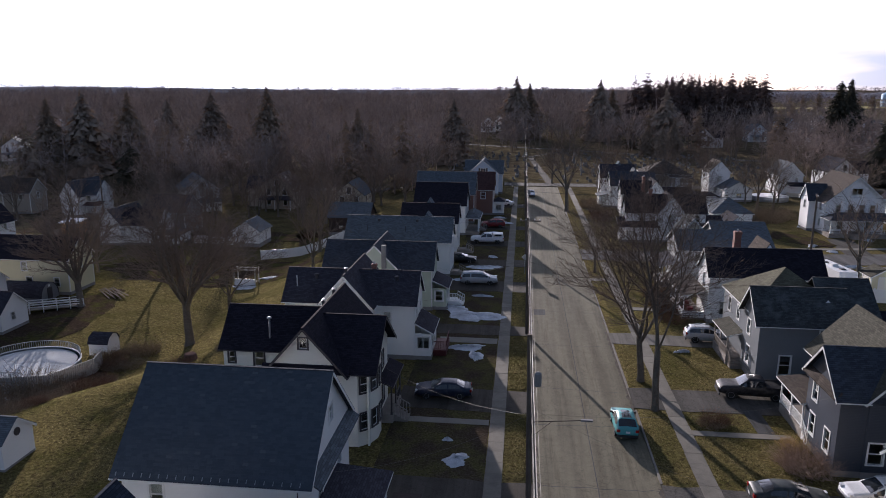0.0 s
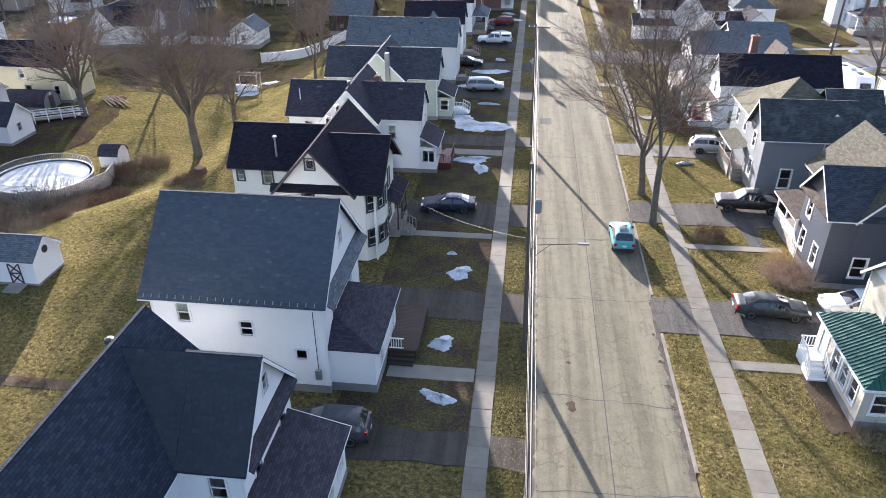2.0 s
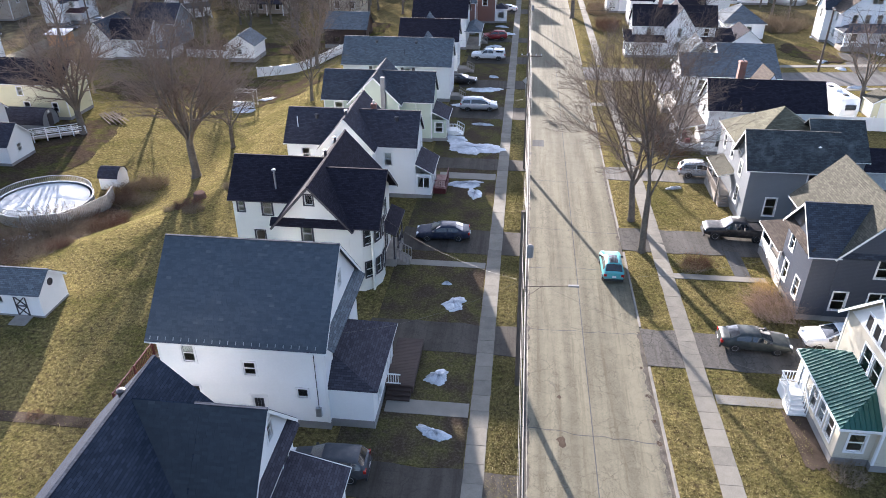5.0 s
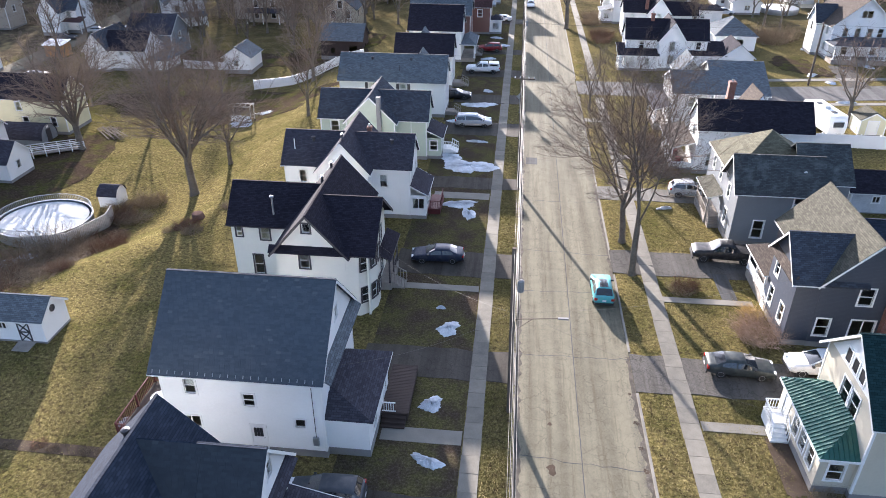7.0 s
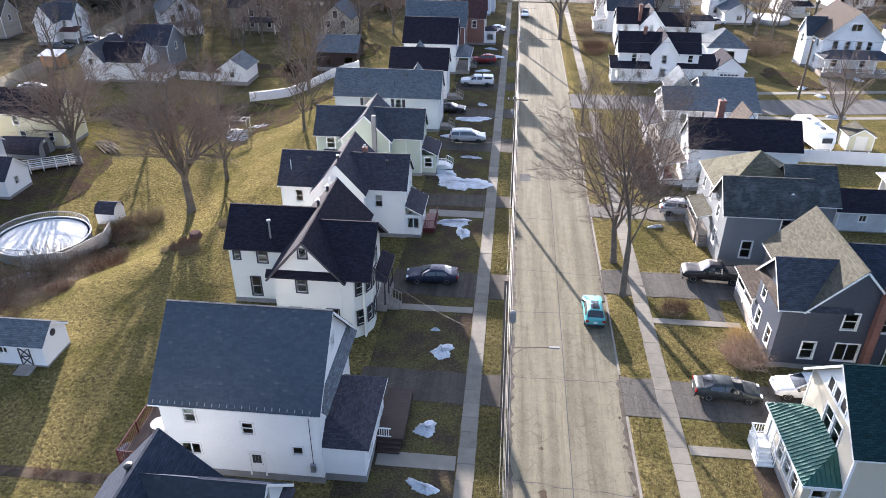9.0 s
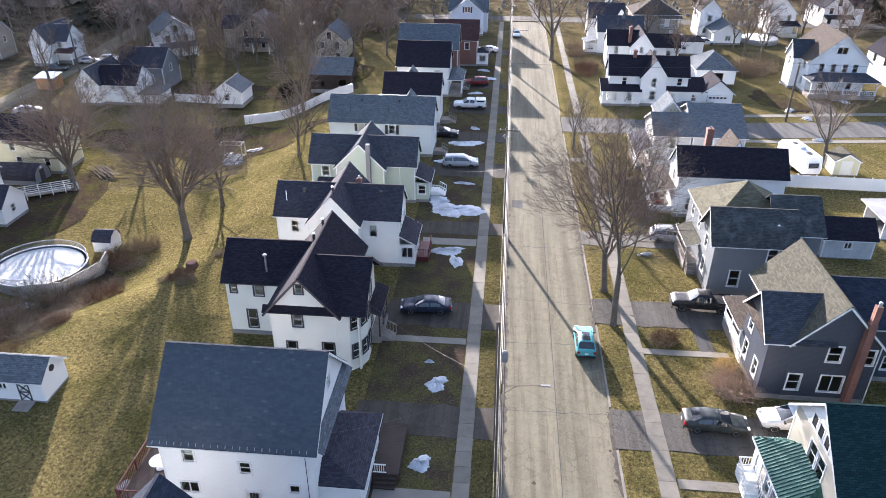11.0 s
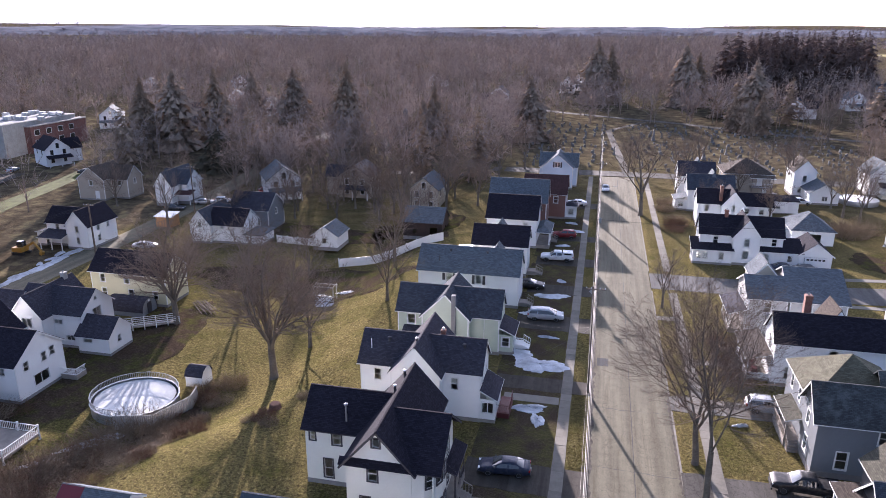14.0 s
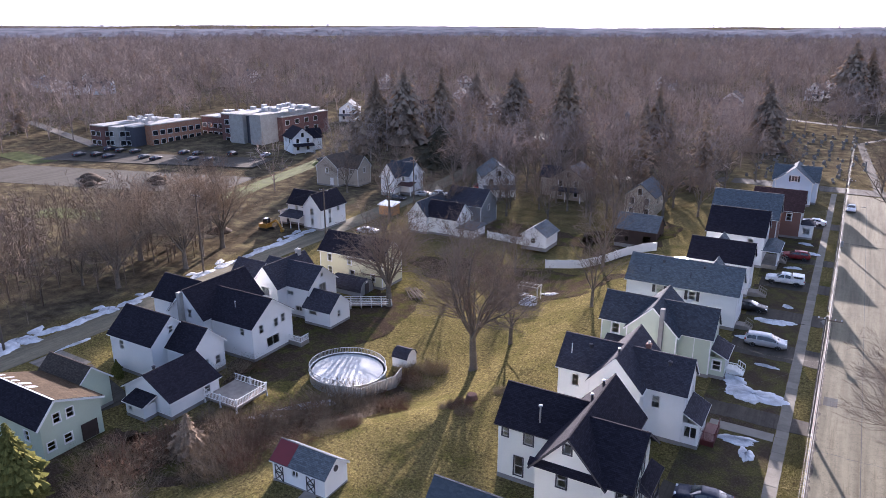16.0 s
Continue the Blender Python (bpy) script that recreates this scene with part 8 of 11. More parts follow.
def car(kind, x, y, turn, color, label, extra=(), z=None, group=""):
    m = car_meshes(kind)
    k = CAR_KINDS[kind]
    z = (terrain(x, y) + 0.04) if z is None else z
    names = {"pickup": "pickup_truck", "suv": "car", "hatch": "car", "sedan": "car", "minivan": "minivan"}
    ob = thing(names[kind], label, {"pickup": "truck", "minivan": "van"}.get(kind, "car"), x, y, z, group)
    ob.matrix_world = pose(x, y, z, 0, 0, turn)

    def add(nm, me, loc=(0, 0, 0), rot=0.0, mat=None, parent=None):
        if mat is not None:
            key = (me.name, mat.name)
            if key not in PAINTED:
                PAINTED[key] = me.copy()
                PAINTED[key].materials.clear()
                PAINTED[key].materials.append(mat)
            me = PAINTED[key]
        o = new(nm, me)
        o.parent = parent or ob
        o.matrix_local = pose(*loc, 0, 0, rot)
        return o

    add("body", m["body"], mat=color)
    add("windscreen", m["windscreen"])
    add("rear_window", m["rear_window"])
    for s in m["sides"]:
        add("side_window", s)
    h = k["w"] / 2
    for wx in k["wheels"]:
        for s in (1, -1):
            add("wheel_arch", m["arch"], (wx, s * (h * 0.985 - 0.012), k["r"] + 0.01), 0 if s > 0 else 180)
            t = add("wheel", m["tyre"], (wx, s * (h - 0.11), k["r"]), 0 if s > 0 else 180)
            add("rim", m["rim"], (0, 0, 0), 0, None, t)
    for s in (1, -1):
        add("headlight", m["headlight"], (0, s * (h - 0.3), 0))
        add("taillight", m["taillight"], (0, s * (h - 0.2), 0))
        add("mirror", m["mirror"], (k["cabin"][4][0] - 0.35, s * (h + 0.02), k["cabin"][4][1] + 0.05))
    nose, tail = max(p[0] for p in k["body"]), min(p[0] for p in k["body"])
    add("bumper", m["bumper"], (nose, 0, 0))
    add("bumper", m["bumper"], (tail, 0, 0), 180)
    add("number_plate", m["plate"], (tail - 0.07, 0, 0.62 if kind == "sedan" else 0.75))
    if "glass_roof" in extra:
        add("glass_roof", m["glass_roof"])
    if "rails" in extra:
        for s in (1, -1):
            add("roof_rail", m["rail"], (0, s * (h - 0.34), k["cabin"][2][1] + 0.02))
    if kind == "pickup":
        if "cap" in extra:
            g = Geo()
            g.prism([(-2.8, 0.86, 1.2), (-0.98, 0.86, 1.2), (-1.0, 0.76, 1.82), (-2.72, 0.76, 1.78)], (0, -0.02, 0))
            lid = loft_side([(-2.82, 1.19), (-0.97, 1.19), (-1.0, 1.8), (-2.72, 1.76)], [(0.9, 0.97), (0.8, 1.0), (-0.8, 1.0), (-0.9, 0.97)]).mesh("truck_cap")
            add("truck_cap", lid, mat=color)
            for s in (1, -1):
                add("cap_window", Geo().box(-2.5, s * 0.9 - 0.01, 1.38, -1.25, s * 0.9 + 0.01, 1.66).mesh("cap_window"), mat=CAR_GLASS_DARK)
        else:
            add("bed", Geo().box(-2.7, -0.8, 1.2, -1.05, 0.8, 1.212).mesh("bed"), mat=BLACK_PLASTIC)
            for s in (1, -1):
                add("bed_rail", Geo().box(-2.8, s * 0.88 - 0.06, 1.19, -1.0, s * 0.88 + 0.06, 1.25).mesh("bed_rail"), mat=color)
    return ob


TEAL = paint("teal_paint", (0.10, 0.385, 0.395), 0.1)
NAVY_P = paint("dark_blue_paint", (0.018, 0.025, 0.05), 0.5)
TAUPE = paint("grey_bronze_paint", (0.034, 0.042, 0.042), 0.5)
BLACK_P = paint("black_paint", (0.015, 0.015, 0.018), 0.4)
SILVER = paint("silver_paint", (0.45, 0.46, 0.48), 0.7)
WHITE_P = paint("white_paint", (0.72, 0.73, 0.74), 0.05)
RED_P = paint("dark_red_paint", (0.20, 0.015, 0.02), 0.4)
GREY_P = paint("dark_grey_paint", (0.06, 0.065, 0.075), 0.5)

car("hatch", 9.3, 52.7, 90, TEAL, "teal hatchback with a dark glass roof parked at the kerb", ("glass_roof",), z=-0.11)
car("sedan", -5.6, 56.9, 184, NAVY_P, "dark blue sedan parked on the driveway")
car("sedan", 18.45, 42.9, -3, TAUPE, "grey sedan parked on the driveway")
car("suv", 24.3, 43.6, 180, WHITE_P, "white sport utility car parked between the houses", ("rails",))
car("pickup", 21.2, 59.9, 177, BLACK_P, "black pickup truck parked beside the porch")
car("suv", 20.9, 74.0, -3, SILVER, "silver-white sport utility car on the gravel driveway", ("rails",))
car("minivan", -4.8, 94.2, 4, SILVER, "silver minivan parked on the dark driveway")
car("pickup", -5.0, 121.2, 182, WHITE_P, "white pickup truck with a bed cap", ("cap",))
car("suv", -4.6, 135.9, 184, RED_P, "dark red sport utility car on the driveway")
car("suv", -9.0, 28.0, 182, GREY_P, "dark grey sport utility car beside the house")
car("sedan", -3.4, 163.2, 175, WHITE_P, "white sedan on a far driveway")
car("sedan", 3.3, 181, -90, WHITE_P, "white car standing in the street", z=-0.11)
car("sedan", -8.4, 106.4, 0, BLACK_P, "black car half hidden beside the house")
car("sedan", -88.5, 121.5, 20, SILVER, "silver sedan beside the lower street")
car("sedan", 33.5, 124.2, 5, NAVY_P, "dark sedan on the farmhouse driveway")
car("suv", 37.2, 123.4, -4, GREY_P, "dark car on the farmhouse driveway")
for i, (x, y, t, c, kd) in enumerate([(48, 176, 10, WHITE_P, "suv"), (43, 181, 90, SILVER, "sedan"), (-96.5, 158, 15, SILVER, "sedan"), (-92, 160, 12, WHITE_P, "suv"), (-150, 182, 20, GREY_P, "sedan"), (-86, 172, 40, RED_P, "suv"), (-100.5, 151, 8, GREY_P, "sedan")]):
    car(kd, x, y, t, c, "parked car among the far houses", group="far parked cars")
rnd = random.Random(9)
for i in range(22):
    x, y = -234 + (i % 11) * 6.0, 150 + (i // 11) * 11 + rnd.uniform(-1, 1) + (i % 11) * 1.8
    if rnd.random() < 0.8:
        car(rnd.choice(["sedan", "suv"]), x, y, 105, rnd.choice([SILVER, GREY_P, WHITE_P, NAVY_P, BLACK_P]), "car parked in the school lot", group="cars in the school lot")

# ==== lower street houses ====
LOW = -3.8


def lower_houses():
    h = thing("house", "pale green barn-like house with a brown and dark roof", "house", -72, 38, LOW)
    # saltbox: steep dark slope to the south, long low tan slope to the north
    x0, x1, y0, ym, y1, ze, zr = -78.5, -67.3, 34.6, 36.4, 41.5, LOW + 4.5, LOW + 6.5
    holes = [(36.5, LOW + 4.35, 0.75, 1.1), (38.0, LOW + 4.3, 0.75, 1.1), (35.5, LOW + 1.5, 0.85, 1.0), (37.4, LOW + 1.5, 0.85, 1.0)]
    profile = [(y0 + 0.15, LOW), (y1 - 0.15, LOW), (y1 - 0.15, ze + 0.05), (ym, zr), (y0 + 0.15, ze + 0.15)]
    part("wall", wall_panel("E", x1, profile, holes), PALE_GREEN, h)
    part("wall", wall_panel("W", x0, profile, []), PALE_GREEN, h)
    part("wall", wall_panel("S", y0, [(x0, LOW), (x1, LOW), (x1, ze), (x0, ze)], [(-70, LOW + 2.4, 0.8, 1.2)]), PALE_GREEN, h)
    part("wall", wall_panel("N", y1, [(x0, LOW), (x1, LOW), (x1, ze), (x0, ze)], []), PALE_GREEN, h)
    for u, z, w, hh in holes:
        window(h, "E", x1, u, z, w, hh, "w", TRIM)
    window(h, "S", y0, -70, LOW + 2.4, 0.8, 1.2, "w", TRIM)
    part("roof", slab([(x0 - 0.3, y0 - 0.5, ze - 0.4), (x1 + 0.3, y0 - 0.5, ze - 0.4), (x1 + 0.3, ym, zr + 0.13), (x0 - 0.3, ym, zr + 0.13)], 0.13), ROOF_BLACK, h)
    part("roof", slab([(x1 + 0.3, y1 + 0.45, ze + 0.0), (x0 - 0.3, y1 + 0.45, ze + 0.0), (x0 - 0.3, ym, zr + 0.13), (x1 + 0.3, ym, zr + 0.13)], 0.13), ROOF_TAN, h, "worn tan-brown roof slope")
    for ya, za, yb, zb in ((y0 - 0.5, ze - 0.57, ym, zr - 0.04), (y1 + 0.45, ze - 0.17, ym, zr - 0.04)):
        part("rake_board", Geo().beam((x1 + 0.29, ya, za), (x1 + 0.29, yb, zb), 0.05, 0.24), TRIM, h)
    part("ridge_cap", Geo().beam((x0 - 0.3, ym, zr + 0.128), (x1 + 0.3, ym, zr + 0.128), 0.18, 0.03), TRIM, h)
    part("loft_door", Geo().box(-67.27, 38.9, LOW + 0.2, -67.2, 40.8, LOW + 2.2), BROWN_WOOD, h, "dark wooden door")
    wing(h, -79.4, -72.0, 41.6, 46.0, LOW, 3.9, 5.9, "x", PALE_GREEN, ROOF_BROWN, sides="ENW", boards=False)
    rnd = random.Random(3)
    for k in range(5):
        x = -78.2 + k * 1.35
        ya, yb = 36.7, 37.2 + rnd.uniform(0, 0.9)
        za, zb = (zr + 0.13 - 0.391 * (y - 36.4) for y in (ya, yb))
        w = rnd.uniform(0.4, 0.9)
        part("snow_rest", Geo().prism([(x, ya, za), (x + w, ya, za), (x + w * rnd.uniform(0.6, 1.0), yb, zb), (x + w * rnd.uniform(0, 0.3), yb, zb)], (0, 0, 0.04)), SNOW, h)

    h = thing("house", "white house with dark roofs and an attached low garage", "house", -72, 54, LOW)
    wing(h, -80.2, -72.0, 52.2, 58.6, LOW, 5.2, 8.0, "x", WHITE, ROOF_BLACK, {"S": [(-78, 3.9, 0.8, 1.2)], "E": [(55.4, 6.2, 0.7, 0.9)]})
    wing(h, -72.0, -67.2, 54.4, 59.6, LOW, 4.3, 6.7, "x", WHITE, ROOF_BLACK, {"E": [(56, 1.6, 1.6, 1.9, "p"), (58.4, 1.8, 0.8, 1.2)]}, sides="SEN", join="W")
    wing(h, -70.6, -62.6, 46.9, 54.2, LOW, 2.5, 4.8, "y", WHITE, ROOF_BLACK, {"E": [(52.4, 1.5, 0.9, 1.0)], "S": [(-69.0, 1.5, 0.7, 0.9)]})
    block(h, -68.2, -65.0, 45.1, 46.9, LOW, LOW + 1.9, WHITE, {"S": [(-67.4, 1.2, 0.6, 0.6, "a")]}, sides="SEW")
    lean_roof(h, -68.2, -65.0, 45.0, 46.9, LOW + 2.0, LOW + 2.7, "S", ROOF_BLACK)
    roof_vent(h, -67.6, 49.0, LOW + 4.6)
    part("deck", Geo().box(-62.6, 51.8, LOW + 0.5, -57.2, 56.8, LOW + 0.75), FENCE_WOOD, h)
    for p, q in (((-62.6, 51.8), (-57.2, 51.8)), ((-57.2, 51.8), (-57.2, 56.8)), ((-57.2, 56.8), (-62.6, 56.8))):
        railing(h, p, q, LOW + 0.75, 0.95, VINYL, 0.24)
    for x, y in ((-57.2, 51.8), (-57.2, 56.8), (-59.9, 51.8), (-62.5, 51.8), (-59.9, 56.8)):
        post(h, x, y, LOW, LOW + 1.85, 0.14, VINYL)

    h = thing("house", "white two-storey house with charcoal roofs and picture window", "house", -72, 66, LOW)
    wing(h, -74.8, -64.9, 62.6, 70.4, LOW, 5.2, 8.0, "x", WHITE, ROOF_BLACK, {"E": [(66.4, 1.9, 2.4, 1.4, "p"), (64.3, 4.3, 0.75, 1.2), (68.6, 4.5, 0.75, 1.2), (67.2, 4.3, 0.75, 1.2)], "S": [(-66.8, 4.2, 0.75, 1.1)]}, over=0.4)
    wing(h, -79.4, -72.6, 61.2, 72.5, LOW, 5.4, 8.9, "y", WHITE, ROOF_BLACK, {"S": [(-75.2, 5.6, 0.7, 1.2), (-74.0, 3.4, 0.7, 1.1)]})
    wing(h, -87.0, -79.4, 64.5, 70.0, LOW, 5.0, 7.6, "x", WHITE, ROOF_BLACK, {"S": [(-83, 4, 0.8, 1.2)]}, sides="SWN", join="E")
    part("chimney", Geo().box(-76.9, 60.6, LOW, -76.2, 61.2, LOW + 8.6), GREY_BRICK, h, "tall grey outside chimney")
    vent_pipe(h, -69.6, 64.4, LOW + 6.3, LOW + 7.3, 0.06, METAL_GREY)
    part("step_landing", Geo().box(-64.9, 69.4, LOW, -62.6, 71.2, LOW + 0.7), FENCE_WOOD, h)
    railing(h, (-62.6, 69.4), (-62.6, 71.2), LOW + 0.7, 0.9, VINYL)
    railing(h, (-64.8, 69.4), (-62.6, 69.4), LOW + 0.7, 0.9, VINYL)

    h = thing("house", "white house with a charcoal cross-gabled roof and low wing", "house", -72, 80, LOW)
    wing(h, -78.4, -67.8, 77.6, 84.2, LOW, 5.3, 7.9, "x", WHITE, ROOF_DARK, {"S": [(-71.6, 3.9, 1.3, 0.7, "p"), (-70.0, 1.6, 1.3, 0.8, "p")], "E": [(80.9, 4.4, 1.6, 1.6, "p"), (80.9, 6.6, 0.5, 0.6, "a")]})
    wing(h, -77.4, -72.4, 75.6, 85.0, LOW, 5.3, 8.2, "y", WHITE, ROOF_DARK, {"S": [(-74.9, 4.2, 1.5, 1.4, "p"), (-74.6, 1.9, 1.2, 0.8, "p")]})
    wing(h, -84.0, -78.4, 77.0, 82.0, LOW, 4.6, 7.2, "x", WHITE, ROOF_DARK, sides="SWN")
    wing(h, -67.8, -62.9, 76.4, 81.2, LOW, 2.9, 4.9, "x", WHITE, ROOF_DARK, {"S": [(-66.2, 2.1, 1.3, 0.6, "p")], "E": [(78.6, 1.9, 0.7, 1.0)]}, sides="SEN")
    chimney(h, -74.9, 83.6, LOW + 7, LOW + 9, 0.7, GREY_BRICK)

    h = thing("house", "pale yellow two-storey house with a black gable roof", "house", -72, 97, LOW)
    wing(h, -79.2, -65.6, 94.1, 100.2, LOW, 5.5, 8.2, "x", YELLOW, ROOF_BLACK, {"S": [(-77.0, 4.2, 0.8, 1.3), (-72.6, 4.2, 0.8, 1.3), (-77.0, 1.8, 0.8, 1.4), (-72.0, 1.8, 0.9, 1.5), (-67.6, 1.9, 0.8, 1.3)], "E": [(97, 4.2, 0.8, 1.3)]})
    ramp = thing("ramp", "white railed access ramp beside the low white wing", "ramp", -62, 86, LOW)
    part("ramp_floor", Geo().prism([(-66.4, 83.4, LOW + 0.75), (-60.0, 88.6, LOW + 0.3), (-60.9, 89.8, LOW + 0.3), (-67.3, 84.6, LOW + 0.75)], (0, 0, -0.1)), FENCE_WOOD, ramp)
    for ox, oy in ((0, 0), (-0.9, 1.2)):
        for dz in (0.35, 0.65, 0.95):
            part("ramp_rail", Geo().beam((-66.4 + ox, 83.4 + oy, LOW + 0.75 + dz), (-60.0 + ox, 88.6 + oy, LOW + 0.3 + dz), 0.06, 0.08), VINYL, ramp)
        for i in range(6):
            u = i / 5
            x, y, zz = -66.4 + 6.4 * u + ox, 83.4 + 5.2 * u + oy, LOW + 0.75 - 0.45 * u
            part("ramp_post", Geo().box(x - 0.05, y - 0.05, LOW - 0.1, x + 0.05, y + 0.05, zz + 1.0), VINYL, ramp)
    barrel = thing("shed", "dark grey round-roofed shed beside the yellow house", "shed", -70, 91.4, LOW)
    arc = [(91.4 - 1.9 * math.cos(t), 0.7 + 1.9 * math.sin(t)) for t in np.linspace(0, math.pi, 13)]
    part("body", Geo().prism([(-73.4, y, LOW + z) for y, z in [(89.5, -0.1)] + arc + [(93.3, -0.1)]], (6.4, 0, 0)), GREY_SIDE, barrel)
    for (ya, za), (yb, zb) in zip(arc, arc[1:]):
        part("roof_panel", Geo().prism([(-73.5, ya, LOW + za), (-66.9, ya, LOW + za), (-66.9, yb, LOW + zb), (-73.5, yb, LOW + zb)], (0, (ya + yb - 182.8) * 0.012, 0.05)), ROOF_DARK, barrel)
    part("door", Geo().box(-66.98, 90.9, LOW, -66.9, 91.9, LOW + 1.9), DARK_TRIM, barrel)
    part("window", Geo().box(-66.98, 91.2, LOW + 2.05, -66.93, 91.6, LOW + 2.35), TRIM, barrel)
    for i in range(9):
        g = Geo().beam((-62.6 + 0.25 * i, 96.6 + 0.1 * i, LOW + 0.2 + 0.09 * (i % 4)), (-58.6 + 0.3 * i, 92.6 + 0.5 * (i % 3), LOW + 0.15 + 0.12 * (i % 3)), 0.14, 0.07)
        solo("plank", g, WOOD_POLE, "weathered plank in a loose lumber pile", "lumber", "lumber pile")

    h = thing("house", "white farm cottage with a porch across the lower street", "house", -104, 121, LOW)
    wing(h, -109.5, -101.0, 119.4, 124.6, LOW, 5.0, 7.6, "x", WHITE, ROOF_BLACK, {"S": [(-107.0, 4.0, 0.8, 1.2)], "E": [(122, 4, 0.8, 1.2), (122, 1.8, 0.8, 1.2)]})
    wing(h, -103.6, -98.6, 117.8, 126.6, LOW, 5.0, 7.9, "y", WHITE, ROOF_BLACK, {"S": [(-101.1, 4.2, 0.8, 1.4), (-101.1, 1.8, 0.8, 1.4)], "E": [(121, 4, 0.8, 1.2), (124, 4, 0.8, 1.2), (121, 1.8, 0.8, 1.2)]})
    lean_roof(h, -109.0, -103.6, 116.0, 119.4, LOW + 2.6, LOW + 3.5, "S", ROOF_DARK)
    for x in (-108.8, -106.2, -103.8):
        post(h, x, 116.2, LOW, LOW + 2.5, 0.15)
    block(h, -111.5, -109.5, 118.6, 122.0, LOW, LOW + 2.8, WHITE, sides="SWN")
    lean_roof(h, -111.5, -109.5, 118.5, 122.1, LOW + 2.9, LOW + 3.4, "W", ROOF_BLACK)

    h = thing("house", "rambling white and grey house with navy roofs", "house", -74, 132, LOW)
    wing(h, -78.0, -70.0, 128.4, 135.0, LOW, 4.2, 6.8, "x", WHITE, ROOF_BLACK, {"S": [(-74.8, 3.3, 0.7, 0.6, "p"), (-73.2, 3.3, 0.7, 0.6, "p")], "E": [(131.5, 4.0, 0.8, 1.3)]}, over=0.5)
    wing(h, -81.6, -77.0, 127.4, 138.0, LOW, 4.2, 7.0, "y", WHITE, ROOF_BLUE, {"S": [(-79.4, 4.0, 0.8, 1.2)]})
    wing(h, -78.4, -69.0, 138.0, 146.0, LOW, 5.0, 8.0, "x", GREY_SIDE, ROOF_DARK, {"E": [(142, 4, 0.9, 1.3)], "S": [(-71.5, 2.0, 0.9, 1.3)]})
    part("annex_roof", Geo().box(-69.95, 128.0, LOW + 2.2, -65.5, 134.5, LOW + 2.4), ROOF_GREY, h)
    block(h, -70.0, -66.0, 128.4, 134.2, LOW, LOW + 2.2, WHITE, sides="SEN")

    h = thing("house", "white gabled cottage with navy dormer roofs", "house", -104, 160, LOW + 0.6)
    wing(h, -107.5, -99.8, 156.0, 163.0, LOW + 0.6, 5.0, 7.9, "x", WHITE, ROOF_BLUE, {"E": [(159.5, 4, 0.9, 1.4)], "S": [(-101.6, 4, 0.8, 1.3)]})
    wing(h, -106.8, -102.4, 153.0, 165.0, LOW + 0.6, 5.0, 8.2, "y", WHITE, ROOF_BLUE, {"S": [(-104.6, 4.2, 0.8, 1.4), (-104.6, 1.8, 0.8, 1.4)]})
    lean_roof(h, -102.0, -98.0, 154.0, 156.6, LOW + 3.2, LOW + 4.0, "S", ROOF_RED)
    for x in (-101.8, -98.2):
        post(h, x, 154.2, LOW + 0.6, LOW + 3.2, 0.15)

    h = thing("house", "tall tan house with brown gables among trees", "house", -126, 160, LOW)
    wing(h, -131.0, -123.4, 155.4, 165.0, LOW, 5.6, 8.6, "y", TAN_SIDE, ROOF_BROWN, {"S": [(-127.2, 4.5, 0.9, 1.4), (-125.6, 1.4, 1.0, 2.0, "d")]})
    wing(h, -123.4, -118.6, 158.4, 164.6, LOW, 5.4, 8.4, "x", TAN_SIDE, ROOF_BROWN, {"E": [(161.5, 4.4, 0.9, 1.4)], "S": [(-121.0, 4.2, 0.9, 1.3)]}, sides="SEN")

    g = thing("garage", "white two-storey garage with a grey roof", "garage", -51, 130, -3.0)
    wing(g, -54.0, -48.8, 127.0, 133.2, -3.0, 2.9, 4.6, "y", WHITE, ROOF_GREY, {"S": [(-51.6, 1.7, 0.9, 1.1)]})
    b = thing("barn", "dark weathered barn with a grey metal roof", "barn", -33, 143, -2.2)
    wing(b, -37.6, -29.4, 136.0, 142.4, -2.2, 3.6, 6.0, "x", BROWN_WOOD, ROOF_GREY, {"S": [(-31.2, 1.3, 1.6, 2.4, "a"), (-35.2, 1.5, 0.8, 1.0, "a")], "E": [(139.4, 1.6, 0.9, 1.4)]}, trim=BROWN_WOOD, boards=False)


lower_houses()


